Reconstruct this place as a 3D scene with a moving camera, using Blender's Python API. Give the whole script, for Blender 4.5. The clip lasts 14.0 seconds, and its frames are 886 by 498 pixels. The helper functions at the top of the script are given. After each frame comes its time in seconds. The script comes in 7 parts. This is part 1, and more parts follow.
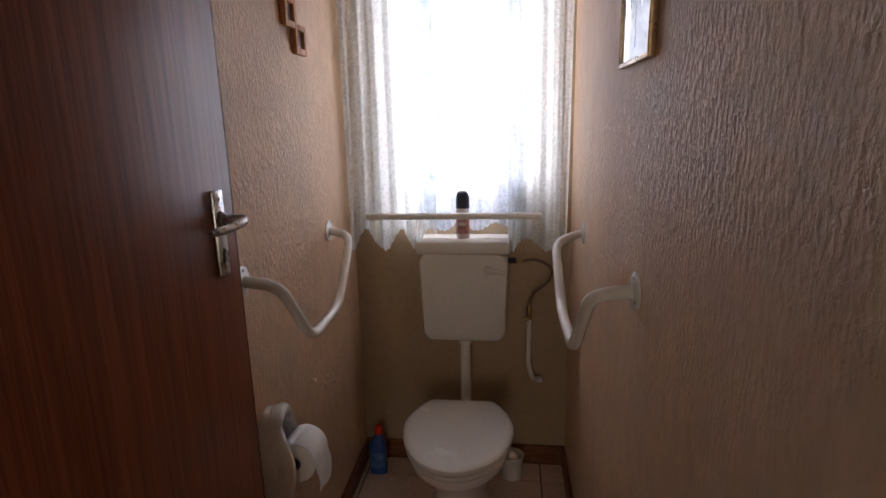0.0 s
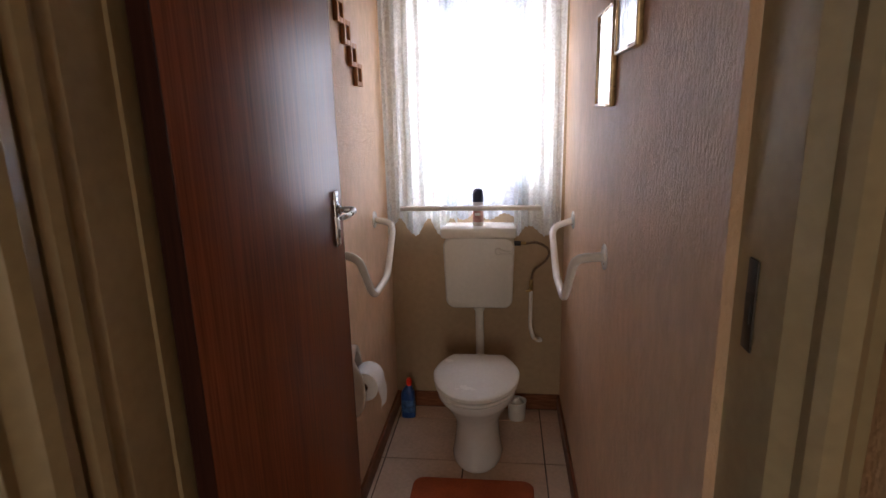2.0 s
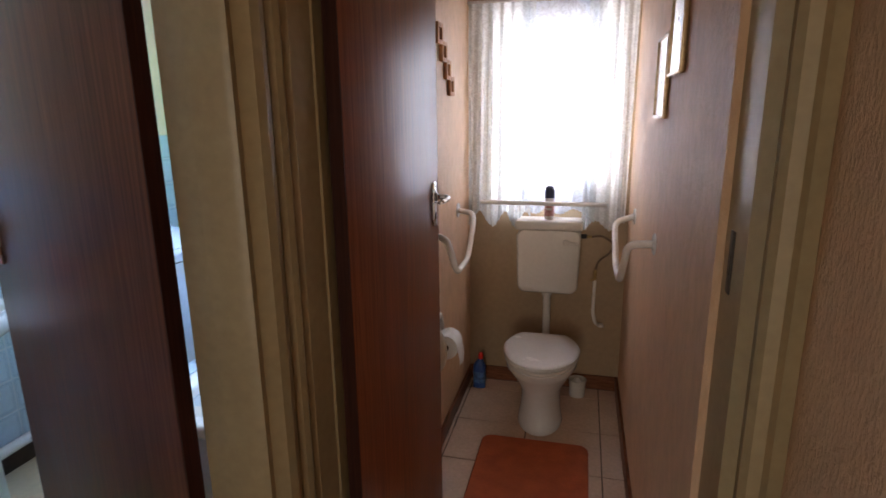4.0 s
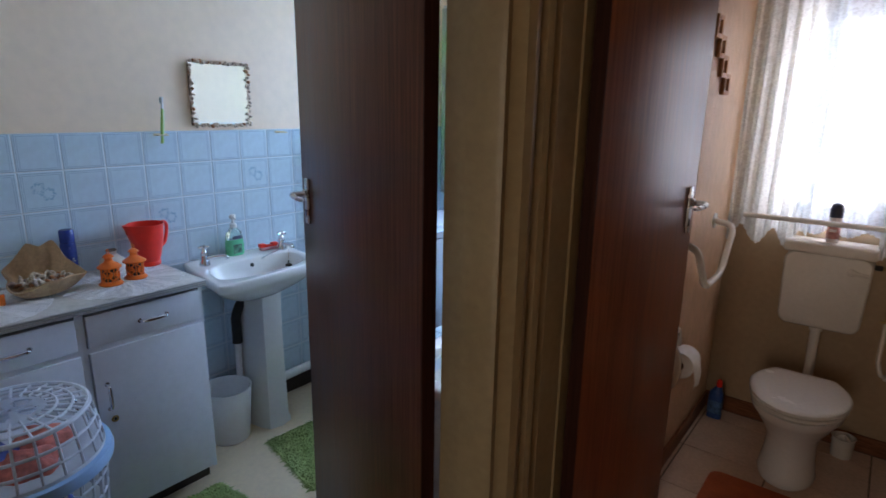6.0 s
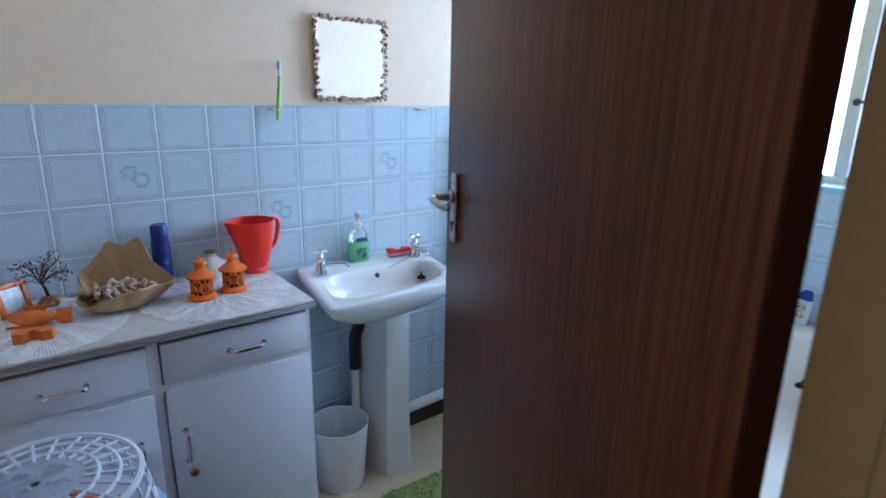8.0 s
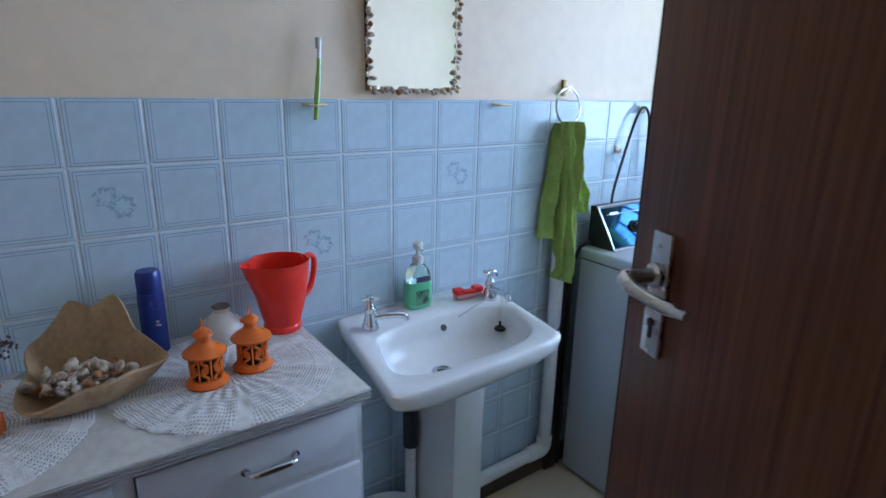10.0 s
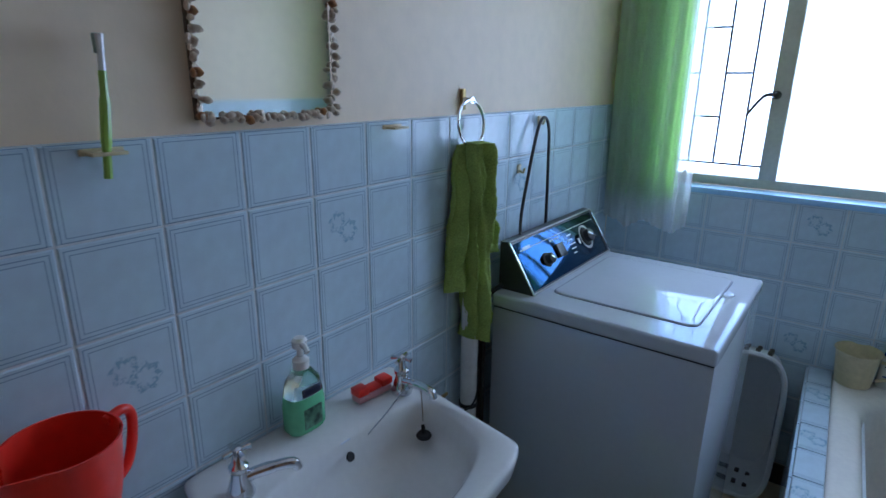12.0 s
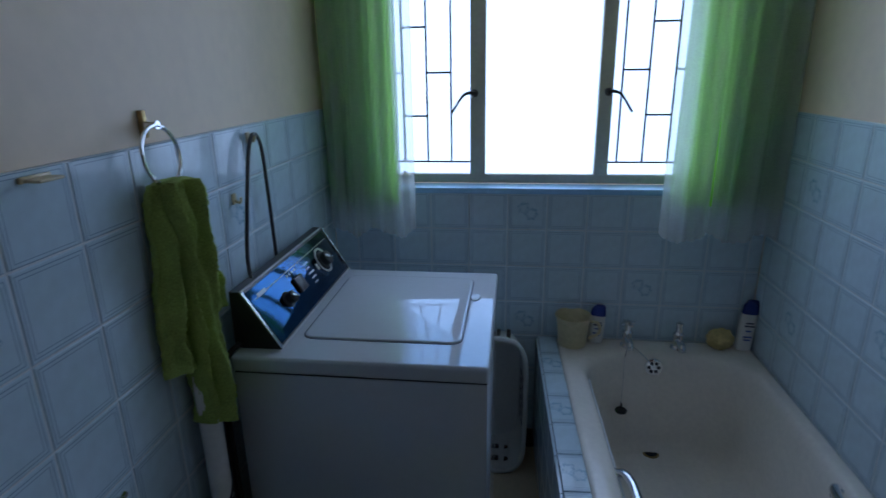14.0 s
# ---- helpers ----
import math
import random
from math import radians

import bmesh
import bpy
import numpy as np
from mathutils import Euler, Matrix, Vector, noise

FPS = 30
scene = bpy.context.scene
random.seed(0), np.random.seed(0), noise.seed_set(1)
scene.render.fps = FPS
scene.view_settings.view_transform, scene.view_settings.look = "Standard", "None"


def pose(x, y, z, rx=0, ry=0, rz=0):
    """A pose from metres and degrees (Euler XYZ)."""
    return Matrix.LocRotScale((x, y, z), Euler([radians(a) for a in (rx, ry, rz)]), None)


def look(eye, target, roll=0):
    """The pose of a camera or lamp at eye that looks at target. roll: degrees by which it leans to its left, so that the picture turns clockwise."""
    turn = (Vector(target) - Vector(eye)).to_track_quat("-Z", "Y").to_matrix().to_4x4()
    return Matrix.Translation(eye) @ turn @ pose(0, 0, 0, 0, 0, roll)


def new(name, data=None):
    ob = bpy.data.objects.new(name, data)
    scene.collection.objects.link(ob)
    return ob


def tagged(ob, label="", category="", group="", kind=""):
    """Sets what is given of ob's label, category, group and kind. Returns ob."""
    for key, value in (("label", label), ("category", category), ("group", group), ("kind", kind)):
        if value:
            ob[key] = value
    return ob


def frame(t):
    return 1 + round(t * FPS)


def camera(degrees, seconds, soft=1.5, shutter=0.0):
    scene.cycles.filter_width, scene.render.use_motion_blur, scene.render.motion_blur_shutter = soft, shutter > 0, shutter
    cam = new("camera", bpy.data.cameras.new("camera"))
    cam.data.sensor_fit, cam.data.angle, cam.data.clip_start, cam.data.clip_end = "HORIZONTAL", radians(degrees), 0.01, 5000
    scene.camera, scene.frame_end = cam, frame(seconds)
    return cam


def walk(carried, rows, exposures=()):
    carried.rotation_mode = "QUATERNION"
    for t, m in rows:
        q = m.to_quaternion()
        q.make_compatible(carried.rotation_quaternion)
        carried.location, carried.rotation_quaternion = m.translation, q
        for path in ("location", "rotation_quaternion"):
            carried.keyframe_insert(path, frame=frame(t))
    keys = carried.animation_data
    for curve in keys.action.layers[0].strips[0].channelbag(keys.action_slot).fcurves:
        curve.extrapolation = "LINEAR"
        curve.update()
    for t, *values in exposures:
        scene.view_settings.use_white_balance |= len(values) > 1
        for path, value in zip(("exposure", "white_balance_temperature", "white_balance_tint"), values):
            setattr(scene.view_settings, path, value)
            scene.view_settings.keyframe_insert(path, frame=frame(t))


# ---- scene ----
cam = camera(76.7, 14.0, 1.5, 0.3)
PATH = [
    (0, (-0.194, -0.066, 1.459), (-0.428, 1.868, 1.006), -1.4),
    (0.5, (-0.223, -0.184, 1.483), (-0.453, 1.748, 1.02), -1.5),
    (1, (-0.247, -0.337, 1.489), (-0.469, 1.596, 1.027), -1.2),
    (1.5, (-0.264, -0.481, 1.537), (-0.473, 1.448, 1.053), -1.4),
    (2, (-0.237, -0.611, 1.548), (-0.46, 1.319, 1.071), -1.5),
    (2.2, (-0.248, -0.685, 1.568), (-0.455, 1.242, 1.076), -1.7),
    (4.3, (-0.18, -1.019, 1.577), (-0.792, 0.828, 1.117), -0.4),
    (4.5, (-0.152, -1.039, 1.579), (-0.872, 0.769, 1.118), -0.2),
    (5, (-0.142, -1.074, 1.585), (-1.047, 0.645, 1.113), 0.2),
    (5.5, (-0.14, -1.078, 1.579), (-1.195, 0.555, 1.111), 0.5),
    (6, (-0.206, -1.03, 1.569), (-1.413, 0.491, 1.09), 0.9),
    (6.5, (-0.339, -0.946, 1.559), (-1.644, 0.49, 1.074), 0.9),
    (7, (-0.475, -0.854, 1.534), (-1.855, 0.509, 1.048), 1.1),
    (7.5, (-0.629, -0.71, 1.522), (-2.084, 0.569, 1.021), 1.3),
    (8, (-0.768, -0.627, 1.508), (-2.29, 0.558, 0.978), 1.1),
    (8.2, (-0.829, -0.603, 1.506), (-2.378, 0.538, 0.962), 1.0),
    (10.3, (-1.437, -0.428, 1.498), (-2.998, 0.692, 0.944), 1.2),
    (10.5, (-1.504, -0.426, 1.502), (-3.059, 0.705, 0.952), 1.1),
    (11, (-1.621, -0.391, 1.524), (-3.095, 0.839, 0.961), 1.0),
    (11.5, (-1.73, -0.3, 1.549), (-3.013, 1.119, 0.968), 0.9),
    (12, (-1.831, -0.212, 1.552), (-2.981, 1.319, 0.975), 0.6),
    (12.5, (-1.881, -0.139, 1.547), (-2.908, 1.475, 0.964), 0.4),
    (13, (-1.955, -0.059, 1.576), (-2.729, 1.683, 0.97), 0.1),
    (13.5, (-1.982, -0.032, 1.591), (-2.491, 1.805, 0.987), -0.3),
    (14, (-1.981, -0.009, 1.595), (-2.224, 1.881, 0.99), -0.9),
]
EXPOSURES = [(0.0, -0.26), (1.0, 0.02), (2.0, 0.2), (4.5, 0.35), (5.0, 0.12), (6.0, -0.28), (7.0, 0.18), (7.5, 0.25), (8.0, 0.2), (10.5, -0.5), (11.0, -0.82), (12.0, -1.32), (13.0, -1.82), (14.0, -2.4)]
walk(cam, [(t, look(eye, target, roll)) for t, eye, target, roll in PATH], EXPOSURES)

# ---- world and light ----
world = bpy.data.worlds.new("sky")
scene.world = world
world.use_nodes = True
wn = world.node_tree.nodes
sky = wn.new("ShaderNodeTexSky")
sky.sky_type = "NISHITA"
sky.sun_disc = False
sky.sun_elevation, sky.sun_rotation = radians(58), radians(150)
wn["Background"].inputs["Strength"].default_value = 0.12
world.node_tree.links.new(sky.outputs["Color"], wn["Background"].inputs["Color"])

sun_data = bpy.data.lights.new("sun", "SUN")
sun_data.energy, sun_data.angle, sun_data.color = 3.0, radians(0.5), (1.0, 0.95, 0.88)
sun = new("sun", sun_data)
sun.matrix_world = look((3, -6, 9), (0, 0, 0))


def rect_light(name, x0, x1, z0, z1, y, watts, color):
    d = bpy.data.lights.new(name, "AREA")
    d.shape, d.size, d.size_y, d.energy, d.color = "RECTANGLE", x1 - x0, z1 - z0, watts, color
    ob = new(name, d)
    ob.matrix_world = pose((x0 + x1) / 2, y, (z0 + z1) / 2, -90, 0, 0)
    return ob


rect_light("bath_window_daylight", -2.48, -1.28, 1.18, 2.08, 2.31, 42.0, (0.58, 0.81, 1.30))
rect_light("wc_window_daylight", -0.565, -0.143, 1.15, 2.00, 2.245, 17.0, (0.97, 0.94, 1.06))
# Added fill: an unseen lamp at the passage end brightens jambs and doors.
rect_light("passage_door_daylight", -0.74, 0.04, 0.10, 2.03, -3.10, 9.8, (1.06, 0.90, 0.73)).rotation_euler = (radians(90), 0, 0)

# ---- helpers ----


def box(x0, x1, y0, y1, z0, z1, bevel=0.0, segs=2):
    bm = bmesh.new()
    bmesh.ops.create_cube(bm, size=1.0)
    bmesh.ops.transform(bm, matrix=Matrix.Translation(((x0 + x1) / 2, (y0 + y1) / 2, (z0 + z1) / 2)) @ Matrix.Diagonal((x1 - x0, y1 - y0, z1 - z0, 1)), verts=bm.verts)
    if bevel:
        bmesh.ops.bevel(bm, geom=bm.edges[:], offset=bevel, segments=segs, profile=0.5, affect="EDGES")
    return bm


def join(*bms):
    out = bms[0]
    for b in bms[1:]:
        me = bpy.data.meshes.new("tmp")
        b.to_mesh(me)
        out.from_mesh(me)
        bpy.data.meshes.remove(me)
        b.free()
    return out


def moved(bm, m):
    bmesh.ops.transform(bm, matrix=m, verts=bm.verts)
    return bm


def lathe(profile, at=(0, 0, 0), segs=32, sx=1.0, sy=1.0, cap0=True, cap1=True):
    """Turned shape from (radius, height) pairs."""
    bm = bmesh.new()
    rings = []
    for r, z in profile:
        rings.append([bm.verts.new((at[0] + sx * r * math.cos(2 * math.pi * i / segs), at[1] + sy * r * math.sin(2 * math.pi * i / segs), at[2] + z)) for i in range(segs)])
    for a, b in zip(rings, rings[1:]):
        for i in range(segs):
            j = (i + 1) % segs
            bm.faces.new((a[i], a[j], b[j], b[i]))
    if cap0:
        bm.faces.new(rings[0][::-1])
    if cap1:
        bm.faces.new(rings[-1])
    return bm


def smooth_path(points, n=6):
    """Catmull-Rom through the points."""
    p = [Vector(q) for q in points]
    p = [2 * p[0] - p[1]] + p + [2 * p[-1] - p[-2]]
    out = []
    for k in range(1, len(p) - 2):
        for i in range(n):
            t = i / n
            a, b, c, d = p[k - 1], p[k], p[k + 1], p[k + 2]
            out.append(0.5 * ((2 * b) + (c - a) * t + (2 * a - 5 * b + 4 * c - d) * t * t + (3 * b - a - 3 * c + d) * t ** 3))
    out.append(p[-2])
    return out


def rounded(points, r=0.03, n=5):
    """A polyline with its corners rounded."""
    p = [Vector(q) for q in points]
    out = [p[0]]
    for a, b, c in zip(p, p[1:], p[2:]):
        u, v = (a - b), (c - b)
        k = min(r, u.length * 0.49, v.length * 0.49)
        s, e = b + u.normalized() * k, b + v.normalized() * k
        for i in range(n + 1):
            t = i / n
            out.append((1 - t) ** 2 * s + 2 * t * (1 - t) * b + t * t * e)
    out.append(p[-1])
    return out


def tube(points, radius, segs=10, closed=False):
    """A round bar along the points; radius a number or one per point."""
    p = [Vector(q) for q in points]
    n = len(p)
    rad = radius if isinstance(radius, (list, tuple)) else [radius] * n
    bm = bmesh.new()
    rings = []
    up = None
    for i in range(n):
        if closed:
            d = p[(i + 1) % n] - p[i - 1]
        else:
            d = p[min(i + 1, n - 1)] - p[max(i - 1, 0)]
        d = d.normalized() if d.length > 1e-9 else Vector((0, 0, 1))
        if up is None:
            up = d.orthogonal().normalized()
        up = (up - d * up.dot(d))
        up = up.normalized() if up.length > 1e-6 else d.orthogonal().normalized()
        side = d.cross(up)
        rings.append([bm.verts.new(p[i] + rad[i] * (math.cos(2 * math.pi * k / segs) * up + math.sin(2 * math.pi * k / segs) * side)) for k in range(segs)])
    pairs = list(zip(rings, rings[1:])) + ([(rings[-1], rings[0])] if closed else [])
    for a, b in pairs:
        for k in range(segs):
            j = (k + 1) % segs
            bm.faces.new((a[k], a[j], b[j], b[k]))
    if not closed:
        bm.faces.new(rings[0][::-1])
        bm.faces.new(rings[-1])
    return bm


def loft(sections, cap0=True, cap1=True):
    """Skin over closed rings of the same number of points."""
    bm = bmesh.new()
    rings = [[bm.verts.new(q) for q in s] for s in sections]
    n = len(rings[0])
    for a, b in zip(rings, rings[1:]):
        for i in range(n):
            j = (i + 1) % n
            bm.faces.new((a[i], a[j], b[j], b[i]))
    if cap0:
        bm.faces.new(rings[0][::-1])
    if cap1:
        bm.faces.new(rings[-1])
    return bm


def superellipse(cx, cy, rx, ry, z, n=32, e=2.6):
    out = []
    for i in range(n):
        a = 2 * math.pi * i / n
        c, s = math.cos(a), math.sin(a)
        out.append((cx + rx * math.copysign(abs(c) ** (2 / e), c), cy + ry * math.copysign(abs(s) ** (2 / e), s), z))
    return out


def prism(poly, z0, z1):
    return loft([[(x, y, z0) for x, y in poly], [(x, y, z1) for x, y in poly]])


def finish(name, bm, material, sharp=40):
    bmesh.ops.recalc_face_normals(bm, faces=bm.faces)
    me = bpy.data.meshes.new(name)
    bm.to_mesh(me)
    bm.free()
    big = 0.06 * sum(f.area for f in me.polygons)
    for f in me.polygons:
        f.use_smooth = sharp >= 60 or f.area < big
    me.set_sharp_from_angle(angle=radians(sharp))
    me.materials.append(material)
    return me


def thing(name, at, label, category, group="", kind=""):
    ob = new(name)
    ob.empty_display_size = 0.05
    ob.location = at
    ob["at"] = tuple(at)
    return tagged(ob, label, category, group, kind)


def part(name, bm, material, parent, label="", sharp=40):
    """One mesh, built in world metres, under a thing or a part."""
    at = Vector(parent["at"])
    bmesh.ops.translate(bm, vec=-at, verts=bm.verts)
    ob = new(name, finish(name, bm, material, sharp))
    ob.parent = parent
    ob["at"] = tuple(at)
    return tagged(ob, label)


def solid(name, bm, material, label="", category="", group="", kind="", sharp=40):
    """A thing that is one mesh."""
    ob = new(name, finish(name, bm, material, sharp))
    ob["at"] = (0, 0, 0)
    return tagged(ob, label, category, group, kind)


# ---- materials ----


def make(name, color, rough=0.5, metal=0.0, vary=0.12, scale=6.0, grain=60.0, bump=0.0, bump_scale=80.0, stretch=(1, 1, 1), color2=None, spec=0.5, coat=0.0):
    m = bpy.data.materials.new(name)
    m.use_nodes = True
    nt = m.node_tree
    b = nt.nodes["Principled BSDF"]
    b.inputs["Roughness"].default_value = rough
    b.inputs["Metallic"].default_value = metal
    b.inputs["Specular IOR Level"].default_value = spec
    b.inputs["Coat Weight"].default_value = coat
    tc = nt.nodes.new("ShaderNodeTexCoord")
    mp = nt.nodes.new("ShaderNodeMapping")
    mp.inputs["Scale"].default_value = stretch
    nt.links.new(tc.outputs["Object"], mp.inputs["Vector"])
    n1 = nt.nodes.new("ShaderNodeTexNoise")
    n1.inputs["Scale"].default_value = scale
    n1.inputs["Detail"].default_value = 4
    n2 = nt.nodes.new("ShaderNodeTexNoise")
    n2.inputs["Scale"].default_value = grain
    n2.inputs["Detail"].default_value = 3
    for n in (n1, n2):
        nt.links.new(mp.outputs["Vector"], n.inputs["Vector"])
    add = nt.nodes.new("ShaderNodeMath")
    add.operation = "ADD"
    half = nt.nodes.new("ShaderNodeMath")
    half.operation = "MULTIPLY"
    half.inputs[1].default_value = 0.5
    nt.links.new(n1.outputs["Fac"], add.inputs[0])
    nt.links.new(n2.outputs["Fac"], add.inputs[1])
    nt.links.new(add.outputs[0], half.inputs[0])
    ramp = nt.nodes.new("ShaderNodeValToRGB")
    c = Vector(color)
    lo = c * (1 - vary)
    hi = Vector(color2) if color2 else c * (1 + vary)
    ramp.color_ramp.elements[0].position, ramp.color_ramp.elements[1].position = 0.36, 0.64
    ramp.color_ramp.elements[0].color = (*lo, 1)
    ramp.color_ramp.elements[1].color = (*[min(1, v) for v in hi], 1)
    nt.links.new(half.outputs[0], ramp.inputs["Fac"])
    nt.links.new(ramp.outputs["Color"], b.inputs["Base Color"])
    rr = nt.nodes.new("ShaderNodeMapRange")
    rr.inputs["To Min"].default_value, rr.inputs["To Max"].default_value = max(0.02, rough - 0.08), min(1, rough + 0.08)
    nt.links.new(n1.outputs["Fac"], rr.inputs["Value"])
    nt.links.new(rr.outputs["Result"], b.inputs["Roughness"])
    if bump:
        n3 = nt.nodes.new("ShaderNodeTexNoise")
        n3.inputs["Scale"].default_value = bump_scale
        n3.inputs["Detail"].default_value = 3
        nt.links.new(mp.outputs["Vector"], n3.inputs["Vector"])
        bp = nt.nodes.new("ShaderNodeBump")
        bp.inputs["Strength"].default_value = min(1.0, bump)
        bp.inputs["Distance"].default_value = 0.002
        nt.links.new(n3.outputs["Fac"], bp.inputs["Height"])
        nt.links.new(bp.outputs["Normal"], b.inputs["Normal"])
    return m


def node(m, kind, **inputs):
    n = m.node_tree.nodes.new(kind)
    for k, v in inputs.items():
        n.inputs[k].default_value = v
    return n


def math_node(m, op, a, b=None):
    n = m.node_tree.nodes.new("ShaderNodeMath")
    n.operation = op
    for i, v in enumerate((a, b)):
        if v is None:
            continue
        if isinstance(v, (int, float)):
            n.inputs[i].default_value = v
        else:
            m.node_tree.links.new(v, n.inputs[i])
    return n.outputs[0]


def wall_texture(name, color, depth):
    """Rustic trowelled paint: short upright streaks and crumbs."""
    m = make(name, color, 0.6, vary=0.10, scale=3, grain=30, stretch=(1, 1, 0.6))
    nt = m.node_tree
    tc = node(m, "ShaderNodeTexCoord")
    mp = node(m, "ShaderNodeMapping", Scale=(1, 1, 0.58))
    nt.links.new(tc.outputs["Object"], mp.inputs["Vector"])
    a = node(m, "ShaderNodeTexNoise", Scale=150.0, Detail=4.0, Roughness=0.7, Distortion=0.5)
    nt.links.new(mp.outputs["Vector"], a.inputs["Vector"])
    mp2 = node(m, "ShaderNodeMapping", Scale=(1, 1, 0.45))
    nt.links.new(tc.outputs["Object"], mp2.inputs["Vector"])
    v = node(m, "ShaderNodeTexVoronoi", Scale=105.0)
    nt.links.new(mp2.outputs["Vector"], v.inputs["Vector"])
    h = math_node(m, "ADD", a.outputs["Fac"], math_node(m, "MULTIPLY", v.outputs["Distance"], 0.6))
    bp = node(m, "ShaderNodeBump", Strength=1.0, Distance=depth)
    nt.links.new(h, bp.inputs["Height"])
    nt.links.new(bp.outputs["Normal"], nt.nodes["Principled BSDF"].inputs["Normal"])
    return m


def wood(name, dark, light, rough=0.3, across=60.0, along=2.0, bump=0.15):
    """Straight upright grain."""
    m = make(name, dark, rough, stretch=(across, across, along), scale=1.0, grain=3.0, color2=light, vary=0.25)
    m.node_tree.nodes["Principled BSDF"].inputs["Coat Weight"].default_value = 0.0
    m.node_tree.nodes["Principled BSDF"].inputs["Specular IOR Level"].default_value = 0.15
    m.node_tree.nodes["Principled BSDF"].inputs["Coat Roughness"].default_value = 0.35
    return m


def tile_material(name, base, line, flower=None):
    """Glazed tile in the tile's own plane (x, z), with a double border line and, on some, a ring of flowers."""
    m = make(name, base, 0.12, vary=0.05, scale=9, grain=40, bump=0.12, bump_scale=14, spec=0.5)
    nt = m.node_tree
    b = nt.nodes["Principled BSDF"]
    src = b.inputs["Base Color"].links[0].from_socket
    tc = node(m, "ShaderNodeTexCoord")
    sp = node(m, "ShaderNodeSeparateXYZ")
    nt.links.new(tc.outputs["Object"], sp.inputs[0])
    ax, az = math_node(m, "ABSOLUTE", sp.outputs["X"]), math_node(m, "ABSOLUTE", sp.outputs["Z"])
    d = math_node(m, "MAXIMUM", ax, az)

    def band(at, half_width):
        e = math_node(m, "ABSOLUTE", math_node(m, "SUBTRACT", d, at))
        n = node(m, "ShaderNodeMapRange", **{"From Min": half_width, "From Max": half_width * 0.4})
        nt.links.new(e, n.inputs["Value"])
        return n.outputs["Result"]

    fac = math_node(m, "MAXIMUM", math_node(m, "MULTIPLY", band(0.0672, 0.0012), 0.85), math_node(m, "MULTIPLY", band(0.0605, 0.0011), 0.8))
    mix = node(m, "ShaderNodeMix")
    mix.data_type = "RGBA"
    nt.links.new(fac, mix.inputs["Factor"])
    nt.links.new(src, mix.inputs["A"])
    mix.inputs["B"].default_value = (*line, 1)
    out = mix.outputs["Result"]
    if flower:
        x, z = sp.outputs["X"], sp.outputs["Z"]
        rings = []
        for ox, oz, rad_, lobes in ((-0.015, 0.012, 0.0175, 6.0), (0.015, -0.011, 0.0195, 7.0)):
            dx, dz = math_node(m, "SUBTRACT", x, ox), math_node(m, "SUBTRACT", z, oz)
            r = math_node(m, "SQRT", math_node(m, "ADD", math_node(m, "MULTIPLY", dx, dx), math_node(m, "MULTIPLY", dz, dz)))
            a = math_node(m, "ARCTAN2", dz, dx)
            petal = math_node(m, "MULTIPLY", math_node(m, "SINE", math_node(m, "MULTIPLY", a, lobes)), 0.0028)
            ring = math_node(m, "ABSOLUTE", math_node(m, "SUBTRACT", math_node(m, "ADD", r, petal), rad_))
            rg = node(m, "ShaderNodeMapRange", **{"From Min": 0.0075, "From Max": 0.0035})
            nt.links.new(ring, rg.inputs["Value"])
            rings.append(rg.outputs["Result"])
        wreath = math_node(m, "MAXIMUM", rings[0], rings[1])
        nz = node(m, "ShaderNodeTexNoise", Scale=105.0, Detail=2.5, Distortion=1.5)
        nt.links.new(tc.outputs["Object"], nz.inputs["Vector"])
        nr = node(m, "ShaderNodeMapRange", **{"From Min": 0.40, "From Max": 0.56})
        nt.links.new(nz.outputs["Fac"], nr.inputs["Value"])
        f2 = math_node(m, "MULTIPLY", math_node(m, "MULTIPLY", wreath, nr.outputs["Result"]), 0.6)
        mix2 = node(m, "ShaderNodeMix")
        mix2.data_type = "RGBA"
        nt.links.new(f2, mix2.inputs["Factor"])
        nt.links.new(out, mix2.inputs["A"])
        mix2.inputs["B"].default_value = (*flower, 1)
        out = mix2.outputs["Result"]
    nt.links.new(out, b.inputs["Base Color"])
    return m


